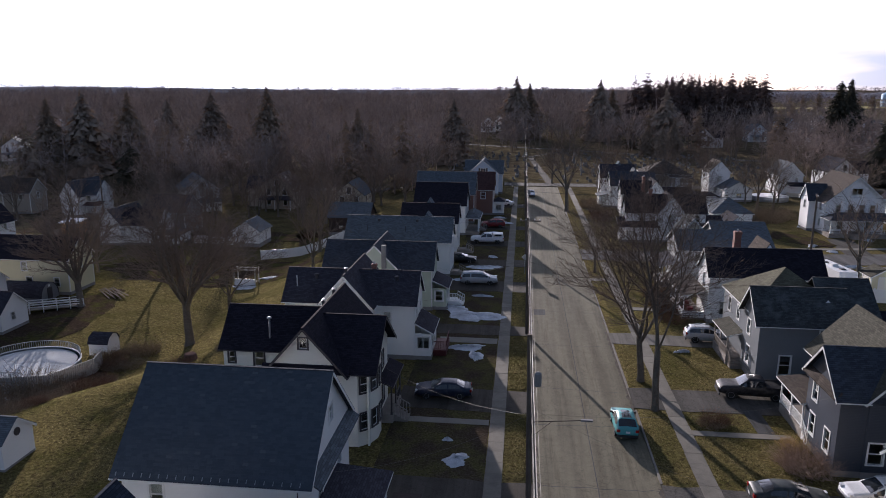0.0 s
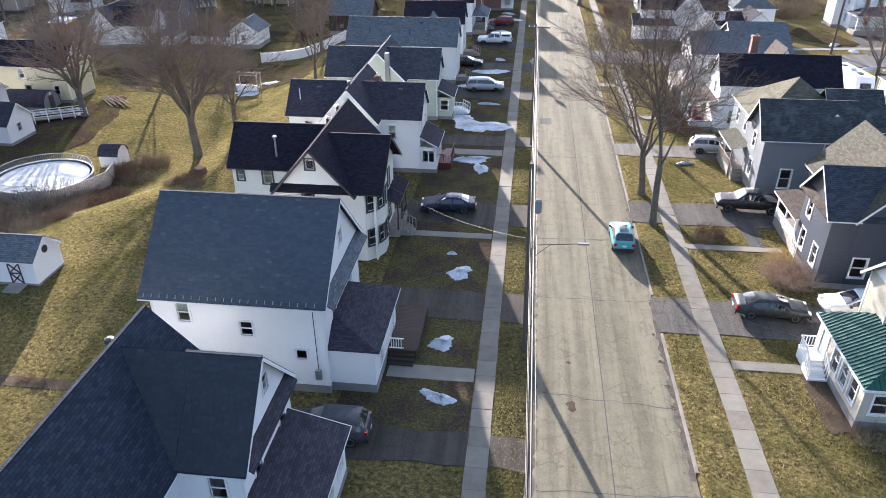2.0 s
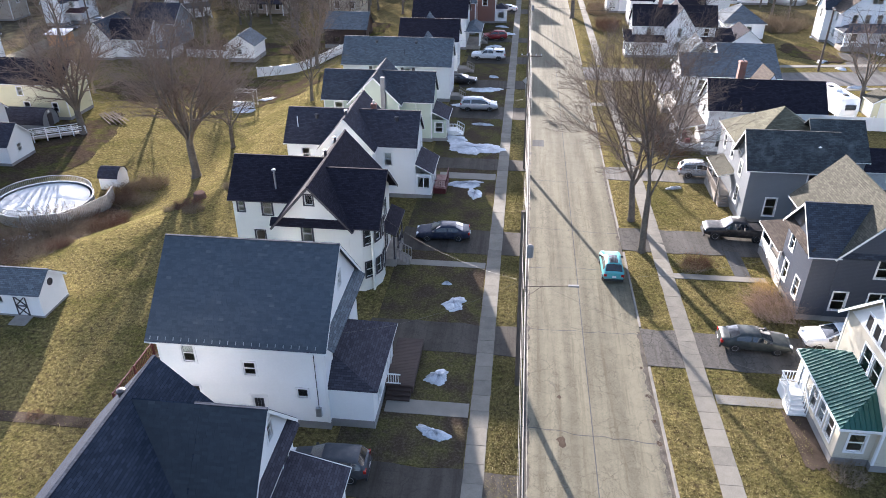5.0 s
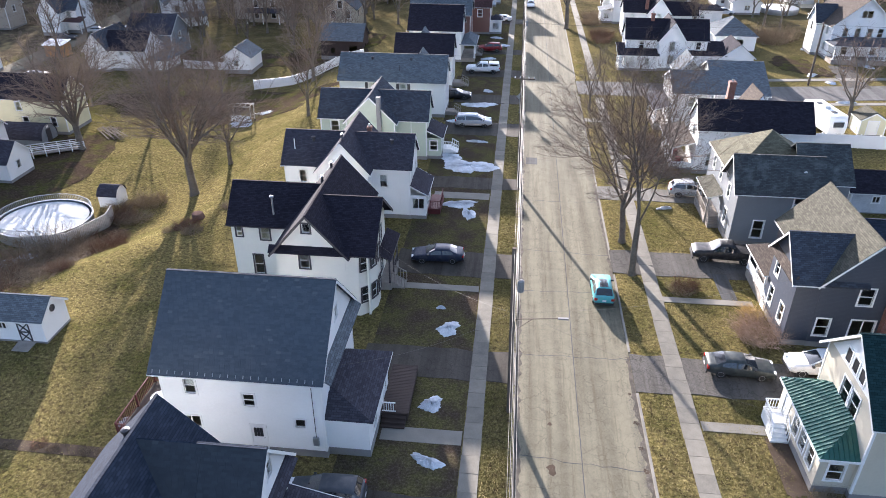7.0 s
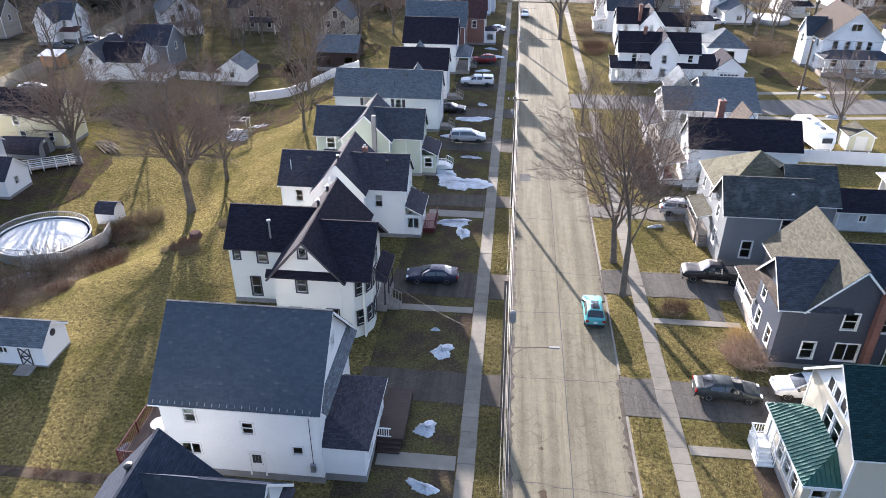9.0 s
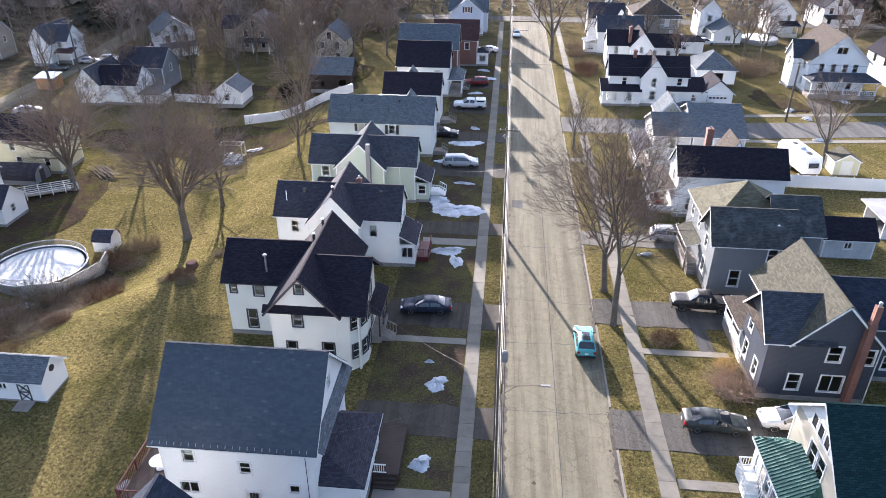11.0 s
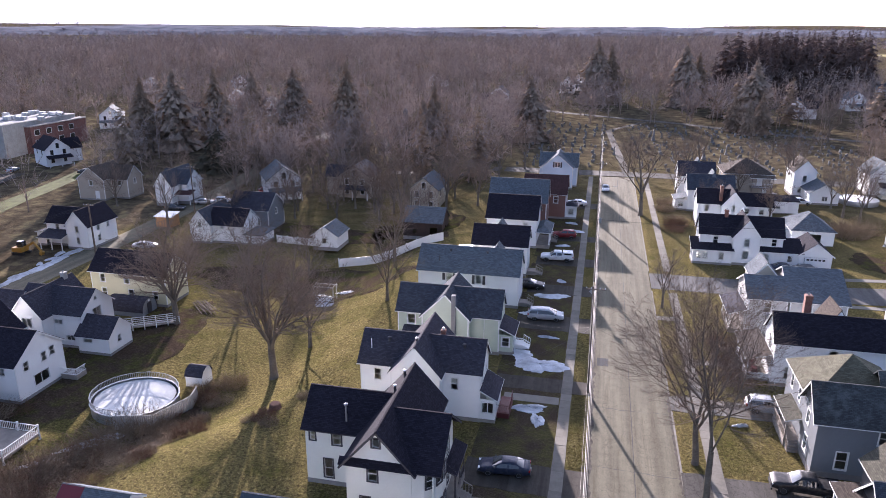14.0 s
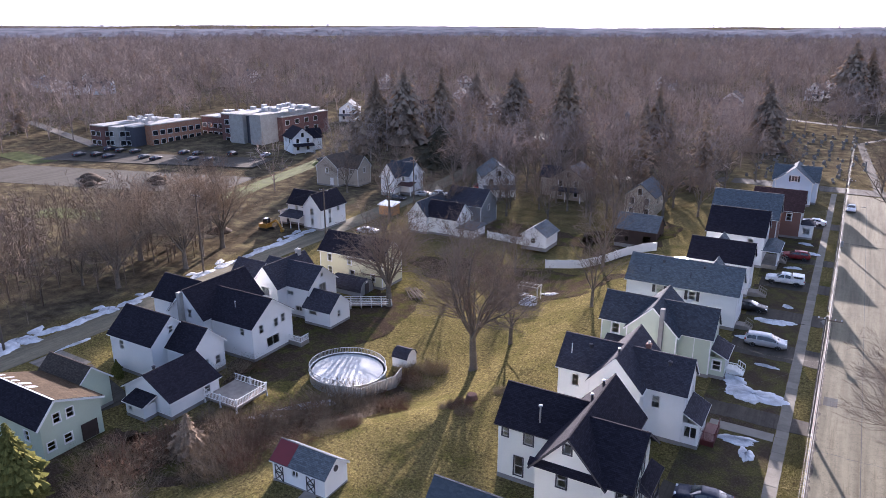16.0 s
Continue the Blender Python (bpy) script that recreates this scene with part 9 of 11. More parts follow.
def sheds():
    s = thing("shed", "white garden shed with a patched grey and red roof", "shed", -37.6, 42.3, terrain(-37.5, 42.3))
    z = s.location.z
    wing(s, -40.7, -34.6, 40.7, 43.9, z, 2.1, 3.3, "x", WHITE, ROOF_GREY, {"S": [(-38.0, 1.45, 0.7, 0.6, "p")]}, over=0.2, rake=0.2, base=0.15, boards=False)
    part("roof_panel", slab([(-40.85, 40.5, z + 2.12), (-38.7, 40.5, z + 2.12), (-38.7, 42.3, z + 3.46), (-40.85, 42.3, z + 3.46)], 0.02), TRASH, s, "red roof section")
    part("round_window", Geo().lathe([(0.3, 0), (0.3, 0.06), (0.22, 0.06), (0.22, 0.02)], 16, (0, 0, 0)).mesh("round_window"), DARK_TRIM, s).matrix_local = pose(-34.6 - s.location.x, 42.3 - s.location.y, 2.3, 0, 90, 0)
    for x in (-39.9, -36.2):
        for a, b in (((x - 0.45, 0.15), (x + 0.45, 1.0)), ((x + 0.45, 0.15), (x - 0.45, 1.0)), ((x - 0.45, 1.0), (x + 0.45, 1.85)), ((x + 0.45, 1.0), (x - 0.45, 1.85)), ((x - 0.45, 0.15), (x - 0.45, 1.85)), ((x + 0.45, 0.15), (x + 0.45, 1.85)), ((x - 0.45, 1.0), (x + 0.45, 1.0))):
            part("door_brace", Geo().beam((a[0], 40.66, z + a[1]), (b[0], 40.66, z + b[1]), 0.05, 0.09), DARK_TRIM, s)
    part("ramp", Geo().prism([(-36.9, 40.7, z + 0.15), (-35.5, 40.7, z + 0.15), (-35.5, 39.5, z), (-36.9, 39.5, z)], (0, 0, -0.08)), FENCE_WOOD, s)

    s = thing("shed", "small white barn-roofed shed on the lawn", "shed", -46.9, 72.4, terrain(-46.9, 72.4))
    z = s.location.z
    x0, x1, y0, y1 = -48.1, -45.8, 71.2, 73.6
    block(s, x0, x1, y0, y1, z, z + 1.5, WHITE, base=0.1)
    prof = [(y0 - 0.12, 1.45), (y0 + 0.35, 2.15), ((y0 + y1) / 2, 2.5), (y1 - 0.35, 2.15), (y1 + 0.12, 1.45)]
    for (ya, za), (yb, zb) in zip(prof, prof[1:]):
        part("roof", Geo().prism([(x0 - 0.1, ya, z + za), (x1 + 0.1, ya, z + za), (x1 + 0.1, yb, z + zb), (x0 - 0.1, yb, z + zb)], (0, 0, 0.07)), ROOF_DARK, s)
    for x in (x0 + 0.02, x1 - 0.05):
        part("gable", Geo().prism([(x, y, z + h) for y, h in [(y0, 1.5), (y1, 1.5), (y1 - 0.35, 2.12), ((y0 + y1) / 2, 2.46), (y0 + 0.35, 2.12)]], (0.03, 0, 0)), WHITE, s)
    solo("bin", Geo().box(-48.3, 74.0, z, -47.6, 74.6, z + 1.1), BLACK_PLASTIC, "black bin beside the small shed", "bin")

    s = thing("shed", "white shed with peeling paint and a dark roof", "shed", 39.5, 73.8, 0)
    wing(s, 36.8, 42.2, 71.6, 75.8, 0, 2.4, 4.0, "x", siding("peeling_white_siding", (0.62, 0.63, 0.64), 0.14, 0.35), ROOF_BLACK, {"S": [(39.4, 1.6, 0.7, 0.7, "p")]}, over=0.2, base=0.1)
    s = thing("shed", "small cream garden shed with a wide plank door", "shed", 49.0, 97.8, 0)
    wing(s, 47.3, 50.7, 96.2, 99.4, 0, 2.1, 3.1, "y", YELLOW, ROOF_TAUPE, {"W": [(97.8, 1.05, 1.4, 1.9, "d", CREAM)], "S": [(49, 1.05, 1.3, 1.9, "d", CREAM)]}, over=0.15, rake=0.15, base=0.1)
    s = thing("garage", "small white open-fronted garage", "garage", 49.0, 79.0, 0)
    block(s, 45.6, 52.0, 76.6, 82.0, 0, 2.5, WHITE, sides="ENS", base=0.1)
    lean_roof(s, 45.2, 52.0, 76.4, 82.2, 2.6, 3.0, "W", FLAT_ROOF)
    post(s, 45.5, 76.8, 0, 2.5)
    s = thing("garage", "grey-roofed white garage behind the farmhouse", "garage", 42, 146, 0)
    block(s, 38.2, 45.8, 141.5, 150.5, 0, 2.8, WHITE, {"S": [(42, 1.2, 3.0, 2.1, "a")]}, base=0.1)
    hip_roof(s, 38.2, 45.8, 141.5, 150.5, 2.85, 5.6, ROOF_GREY)
    s = thing("shed", "small plywood-coloured shed in a far garden", "shed", -94, 138, LOW)
    block(s, -96, -92, 136.5, 139.5, LOW, LOW + 2.4, ORANGE_WOOD, base=0.0)
    lean_roof(s, -96, -92, 136.4, 139.6, LOW + 2.5, LOW + 3.0, "S", METAL_GREY)


sheds()


def arbour():
    x, y, z = -41.9, 102.2, terrain(-41.9, 102.2)
    a = thing("arbour", "white open garden arbour with a panelled front", "arbour", x, y, z)
    for px in (-1.7, 1.7):
        for py in (0.0, 1.6):
            part("post", Geo().box(x + px - 0.07, y + py - 0.07, z - 0.2, x + px + 0.07, y + py + 0.07, z + 2.5), PALE_BOARD, a)
    for py in (0.0, 1.6):
        part("beam", Geo().beam((x - 1.9, y + py, z + 2.55), (x + 1.9, y + py, z + 2.55), 0.1, 0.14), PALE_BOARD, a)
    for px in (-1.7, -0.85, 0.0, 0.85, 1.7):
        part("rafter", Geo().beam((x + px, y - 0.2, z + 2.67), (x + px, y + 1.8, z + 2.67), 0.06, 0.1), PALE_BOARD, a)
    for i in range(8):
        u = x - 1.6 + i * 0.4
        part("panel_board", Geo().box(u, y - 0.03, z + 0.1, u + 0.37, y + 0.03, z + 1.1), VINYL, a)
    part("seat", Geo().box(x - 1.55, y + 0.9, z + 0.42, x + 1.55, y + 1.5, z + 0.48), FENCE_WOOD, a)


arbour()


def pool():
    cx, cy, r, z, h = -51.3, 65.6, 5.1, LOW, 1.3
    p = thing("swimming_pool", "round above-ground pool under a pale winter cover", "pool", cx, cy, z)
    n = 28
    ring = [(cx + r * math.cos(t), cy + r * 0.92 * math.sin(t)) for t in np.linspace(0, 2 * math.pi, n + 1)[:-1]]
    g = Geo()
    for i in range(n):
        (xa, ya), (xb, yb) = ring[i], ring[(i + 1) % n]
        g.poly((xa, ya, z - 0.2), (xb, yb, z - 0.2), (xb, yb, z + h), (xa, ya, z + h))
    part("wall", g, METAL_GREY, p, "grey steel pool wall")
    g = Geo()
    mid = len(g.v)
    g.v.append((cx, cy, z + h - 0.22))
    for q in (0.55, 0.93):
        g.v += [(cx + (x - cx) * q, cy + (y - cy) * q, z + h - (0.2 if q < 0.9 else 0.1)) for x, y in ring]
    for i in range(n):
        j = (i + 1) % n
        g.f += [(0, 1 + i, 1 + j), (1 + i, 1 + n + i, 1 + n + j, 1 + j)]
    part("cover", g, POOL_COVER, p, "pale sagging cover", smooth=True)
    for i in range(n):
        (xa, ya), (xb, yb) = ring[i], ring[(i + 1) % n]
        part("rim", Geo().beam((xa, ya, z + h + 0.02), (xb, yb, z + h + 0.02), 0.2, 0.06), VINYL, p)
        if 2 <= i <= 22:
            part("fence_rail", Geo().beam((xa, ya, z + h + 0.75), (xb, yb, z + h + 0.75), 0.05, 0.06), METAL_GREY, p)
            for k in range(5):
                u = k / 5
                x, y = xa + (xb - xa) * u, ya + (yb - ya) * u
                part("fence_picket", Geo().box(x - 0.02, y - 0.02, z + h, x + 0.02, y + 0.02, z + h + 0.75), METAL_GREY, p)
    # board fence round the pump side
    f = thing("fence", "grey board fence beside the pool", "fence", -47.5, 63, z)
    pts = [(-50.4, 60.4), (-46.2, 61.6), (-44.4, 66.4), (-45.0, 68.8)]
    for (xa, ya), (xb, yb) in zip(pts, pts[1:]):
        m = int(math.hypot(xb - xa, yb - ya) / 0.22)
        for i in range(m):
            u = i / m
            x, y = xa + (xb - xa) * u, ya + (yb - ya) * u
            part("board", Geo().box(x - 0.09, y - 0.09, z - 0.2, x + 0.09, y + 0.02, z + 1.75), PALE_BOARD, f)


pool()


def board_fence(pts, height, mat, label, panel=2.4, z=None):
    f = thing("fence", label, "fence", *pts[0], terrain(*pts[0]) if z is None else z, "white fences")
    for (xa, ya), (xb, yb) in zip(pts, pts[1:]):
        n = max(1, round(math.hypot(xb - xa, yb - ya) / panel))
        for i in range(n):
            p, q = [(xa + (xb - xa) * u, ya + (yb - ya) * u) for u in (i / n, (i + 1) / n)]
            zp, zq = [(terrain(*c) if z is None else z) for c in (p, q)]
            part("panel", Geo().prism([(*p, zp + 0.05), (*q, zq + 0.05), (*q, zq + height), (*p, zp + height)], Vector((q[1] - p[1], p[0] - q[0], 0)).normalized() * 0.05), mat, f)
            part("post", Geo().loft(*p, [(0.13, zp - 0.2), (0.13, zp + height + 0.08), (0.17, zp + height + 0.1), (0.02, zp + height + 0.18)]), mat, f)


board_fence([(-45.6, 119.2), (-39.5, 122.4), (-32.6, 127.8), (-27.5, 129.0)], 1.7, VINYL, "white vinyl fence behind the gardens")
board_fence([(-64.0, 131.4), (-54.2, 130.6)], 1.6, VINYL, "white vinyl fence beside the garage")
board_fence([(36.0, 91.5), (52.5, 90.8)], 1.8, VINYL, "long white vinyl garden fence")
board_fence([(52.5, 90.8), (66, 104)], 1.6, VINYL, "white vinyl fence beside the camper")


def camper():
    c = thing("camper", "white travel trailer parked beside the house", "camper", 43.6, 103.0, 0.0)
    g = Geo()
    prof = [(-3.9, 0.55), (-4.1, 1.6), (-3.7, 2.95), (3.4, 3.0), (4.1, 2.3), (3.9, 0.55)]
    body = loft_side(prof, [(1.25, 0.98), (1.15, 1.0), (-1.15, 1.0), (-1.25, 0.98)]).mesh("body")
    body.materials.append(VINYL)
    c.matrix_world = pose(43.3, 98.6, 0.04, 0, 0, 98)
    for nm, me, mat, loc in (("body", body, None, (0, 0, 0)),
                             ("window", Geo().box(-2.6, -1.27, 1.6, -1.2, -1.24, 2.3).mesh("window"), CAR_GLASS_DARK, (0, 0, 0)),
                             ("window", Geo().box(0.6, -1.27, 1.6, 1.6, -1.24, 2.3).mesh("window"), CAR_GLASS_DARK, (0, 0, 0)),
                             ("window", Geo().box(-4.13, -0.7, 1.5, -4.0, 0.7, 2.2).mesh("window"), CAR_GLASS_DARK, (0, 0, 0)),
                             ("stripe", Geo().box(-3.8, -1.265, 1.05, 3.6, -1.245, 1.2).mesh("stripe"), METAL_GREY, (0, 0, 0)),
                             ("roof_unit", Geo().box(-0.6, -0.4, 2.98, 0.4, 0.4, 3.3).mesh("roof_unit"), VINYL, (0, 0, 0)),
                             ("roof_hatch", Geo().box(-2.6, -0.3, 2.96, -1.9, 0.3, 3.08).mesh("roof_hatch"), BLACK_PLASTIC, (0, 0, 0)),
                             ("roof_hatch", Geo().box(1.4, -0.3, 2.98, 2.0, 0.3, 3.1).mesh("roof_hatch"), BLACK_PLASTIC, (0, 0, 0)),
                             ("tow_bar", Geo().beam((3.8, 0, 0.5), (5.1, 0, 0.5), 0.15, 0.12).mesh("tow_bar"), BLACK_PLASTIC, (0, 0, 0))):
        if mat:
            me.materials.append(mat)
        o = new(nm, me)
        o.parent = c
    for x in (-0.5, 0.4):
        for s in (1, -1):
            w = Geo().lathe([(0.2, -0.1), (0.34, -0.1), (0.36, 0.0), (0.34, 0.1), (0.2, 0.1)], 14)
            w.v = [(a, cc, b) for a, b, cc in w.v]
            me = w.mesh("wheel")
            me.materials.append(RUBBER)
            o = new("wheel", me)
            o.parent = c
            o.location = (x, s * 1.1, 0.36)


camper()

# ==== poles and wires ====
def pole(x, y, h, label, arms=1, z=None, transformer=False, lamp=None, turn=0.0, lean=0.0):
    z = terrain(x, y) if z is None else z
    p = thing("utility_pole", label, "pole", x, y, z, "utility poles")
    part("shaft", Geo().tube((x, y, z - 0.5), (x + lean, y, z + h), 0.19, 0.13, 10), WOOD_POLE, p)
    c, s = math.cos(radians(turn)), math.sin(radians(turn))
    for i in range(arms):
        zz = z + h - 0.35 - i * 0.9
        part("crossarm", Geo().beam((x - 1.1 * c, y - 1.1 * s, zz), (x + 1.1 * c, y + 1.1 * s, zz), 0.1, 0.12), WOOD_POLE, p)
        for u in (-1.0, -0.45, 0.45, 1.0):
            part("insulator", Geo().lathe([(0.04, 0.05), (0.07, 0.1), (0.04, 0.16), (0.06, 0.2), (0.02, 0.24)], 8, (x + u * c, y + u * s, zz)), METAL_GREY, p)
    if transformer:
        part("transformer", Geo().lathe([(0.02, 0), (0.2, 0.02), (0.21, 0.4), (0.2, 0.75), (0.08, 0.85)], 14, (x + 0.22, y - 0.28, z + h - 2.9)), FOUNDATION, p)
    if lamp:
        dx, dz, zz = lamp
        q, r = (x, y, z + zz), (x + dx, y, z + zz + dz)
        part("lamp_arm", Geo().tube(q, r, 0.028, 0.028, 6), WOOD_POLE, p)
        part("lamp_brace", Geo().tube((x, y, z + zz - 0.9), (x + dx * 0.4, y, z + zz + dz * 0.4), 0.02, 0.02, 6), WOOD_POLE, p)
        e = 1 if dx > 0 else -1
        part("lamp_head", Geo().prism([(r[0] - 0.1 * e, y - 0.07, r[2] - 0.05), (r[0] + 0.55 * e, y - 0.1, r[2] - 0.04), (r[0] + 0.55 * e, y + 0.1, r[2] - 0.04), (r[0] - 0.1 * e, y + 0.07, r[2] - 0.05)], (0, 0, 0.1)), FOUNDATION, p)
    return p


def wire(p, q, sag, r=0.018, mat=None, n=10):
    p, q = Vector(p), Vector(q)
    g = Geo()
    pts = [p.lerp(q, i / n) - Vector((0, 0, sag * 4 * (i / n) * (1 - i / n))) for i in range(n + 1)]
    g.path(pts, r)
    return solo("cable", g, mat or WIRE, "overhead utility cable between poles", "cable", "overhead cables")


POLES = [(1.75, -0.6), (1.65, 36.9), (1.75, 74.0), (1.75, 111.6), (1.75, 148.6), (1.75, 185.6), (1.9, 222.0)]
for i, (x, y) in enumerate(POLES):
    pole(x, y, 13.0, "tall weathered wooden utility pole on the verge", 1 if i in (2, 4) else 0, transformer=i in (1, 3), lamp=(2.8, 0.25, 7.8) if i in (1, 4) else None, lean=-0.3)
for (xa, ya), (xb, yb) in zip(POLES, POLES[1:]):
    for dx, z, sag, r, m in ((-0.28, 12.85, 0.5, 0.008, WIRE_PALE), (-0.05, 11.0, 0.6, 0.008, WIRE_PALE), (0.2, 9.4, 0.6, 0.009, WIRE_PALE), (0.1, 8.3, 0.65, 0.022, WIRE), (-0.02, 7.6, 0.6, 0.016, WIRE)):
        wire((xa + dx, ya, z), (xb + dx, yb, z), sag, r, m)
# service drops to the houses
for p, q in [((1.65, 36.9, 8.4), (-9.6, 33.2, 6.0)), ((1.65, 36.9, 8.2), (-9.9, 49.2, 6.0)), ((1.65, 36.9, 8.6), (19.9, 33.2, 4.2)), ((1.65, 36.9, 8.3), (22.6, 47.6, 5.6)), ((1.75, 74.0, 8.2), (-9.3, 66.0, 5.7)), ((1.75, 74.0, 8.2), (-9.6, 82.0, 5.2)), ((1.75, 74.0, 8.2), (22.4, 66.0, 5.6)), ((1.75, 74.0, 8.2), (22.4, 81.0, 5.4)), ((1.75, 111.6, 8.2), (-9.4, 112.0, 5.2)), ((1.75, 111.6, 8.2), (-9.2, 100.0, 5.2)), ((1.75, 111.6, 8.2), (22.0, 97.0, 5.4)), ((1.75, 148.6, 8.2), (-9.4, 131.0, 5.6)), ((1.75, 148.6, 8.2), (-5.2, 152.0, 5.4)), ((1.75, 185.6, 8.2), (-5.2, 184.0, 5.6))]:
    wire(p, q, 0.75, 0.006, WIRE_PALE)
sign = thing("road_sign", "diamond road sign on a thin steel post by the kerb", "road sign", 1.5, 100.4, 0.0)
part("post", Geo().box(1.47, 100.37, -0.2, 1.53, 100.43, 2.9), METAL_GREY, sign)
part("sign_plate", Geo().prism([(1.5, 100.34, 2.0), (2.0, 100.34, 2.5), (1.5, 100.34, 3.0), (1.0, 100.34, 2.5)], (0, -0.012, 0)), METAL_GREY, sign, "bare metal back of the sign")
# side street and lower street
SIDE = [(26, 119.3), (48.6, 119.6), (84, 124.5)]
for x, y in SIDE[1:]:
    pole(x, y, 10.0, "wooden utility pole beside the side street", 1, turn=80)
wire((1.75, 111.6, 10.6), (48.6, 119.6, 9.8), 0.7, 0.02)
wire((48.6, 119.6, 9.8), (84, 124.5, 9.8), 0.7, 0.02)
LOWER = [(-98.4, 12.0), (-98.2, 47.6), (-99.4, 84.8), (-92.6, 112.0), (-94.5, 150.0), (-97, 190)]
for i, (x, y) in enumerate(LOWER):
    pole(x, y, 11.5 if i != 2 else 15.0, "utility pole beside the lower street", 1)
for (xa, ya), (xb, yb) in zip(LOWER, LOWER[1:]):
    for dx in (-0.9, -0.3, 0.5):
        wire((xa + dx, ya, LOW + 11.2), (xb + dx, yb, LOW + 11.2), 0.8, 0.011, WIRE)
pole(57.0, 250.0, 12.0, "street light pole at the cemetery", 0, lamp=(-1.6, 0.3, 11.2))

# ==== cemetery, school, far houses ====
def headstones():
    shapes = []
    for w, h, kind in ((0.75, 0.9, "round"), (0.9, 0.8, "block"), (0.5, 1.1, "tall"), (0.45, 1.9, "obelisk")):
        g = Geo()
        if kind == "obelisk":
            g.loft(0, 0, [(0.9, -0.1), (0.9, 0.25), (0.65, 0.27), (0.6, 0.6), (w, 0.62), (w * 0.7, h + 0.6), (0.02, h + 0.85)])
        else:
            top = [(w / 2 * math.cos(t), h - w * 0.25 + w * 0.25 * math.sin(t)) for t in np.linspace(0, math.pi, 7)] if kind != "block" else [(w / 2, h), (-w / 2, h)]
            g.prism([(x, 0, z) for x, z in [(-w / 2, -0.15), (w / 2, -0.15)] + list(top)], (0, 0.22, 0))
        me = g.mesh("headstone")
        me.materials.append(STONE)
        shapes.append(me)
    rnd = random.Random(31)
    made, rest = 0, Geo()
    for row in range(24):
        for col in range(31):
            x, y = -22 + col * 3.5 + rnd.uniform(-0.9, 0.9), 211 + row * 4.1 + rnd.uniform(-0.8, 0.8)
            if rnd.random() < 0.3 or (6 < x < 11 and y < 330) or abs(y - 262 - 0.25 * x) < 3:
                continue
            size = rnd.uniform(0.65, 1.15)
            if made < 190:
                ob = new("headstone", rnd.choices(shapes, (5, 4, 3, 0.8))[0])
                ob.matrix_world = pose(x, y, terrain(x, y), rnd.uniform(-3, 3), 0, rnd.uniform(-12, 12)) @ Matrix.Scale(size, 4)
                tagged(ob, "grey granite headstone on the cemetery grass", "headstone", "headstones")
            else:
                w, h, z = 0.4 * size, rnd.uniform(0.75, 1.1) * size, terrain(x, y)
                rest.prism([(x - w, y, z - 0.15), (x + w, y, z - 0.15), (x + w, y, z + h * 0.8), (x + w * 0.5, y, z + h), (x - w * 0.5, y, z + h), (x - w, y, z + h * 0.8)], (0, 0.2, 0))
            made += 1
    solo("headstones", rest, STONE, "many small grey headstones farther back", "headstone", kind="stuff")
    for x, y, s in ((-72, 262, 4.2), (33, 232, 1.5), (20, 268, 1.6)):
        ob = new("monument", shapes[3])
        ob.matrix_world = pose(x, y, terrain(x, y)) @ Matrix.Scale(s, 4)
        tagged(ob, "tall pale stone obelisk in the cemetery", "monument", "monuments")


headstones()
strip("road", [(9, 206), (7, 240), (4, 290), (20, 322)], 2.2, DRIVE, "narrow worn cemetery lane", "road", 0.05)
strip("road", [(-60, 372), (-20, 346), (34, 318), (60, 298), (130, 268), (220, 246)], 4.6, DRIVE_PALE, "far curving road past the cemetery", "road", 0.06)


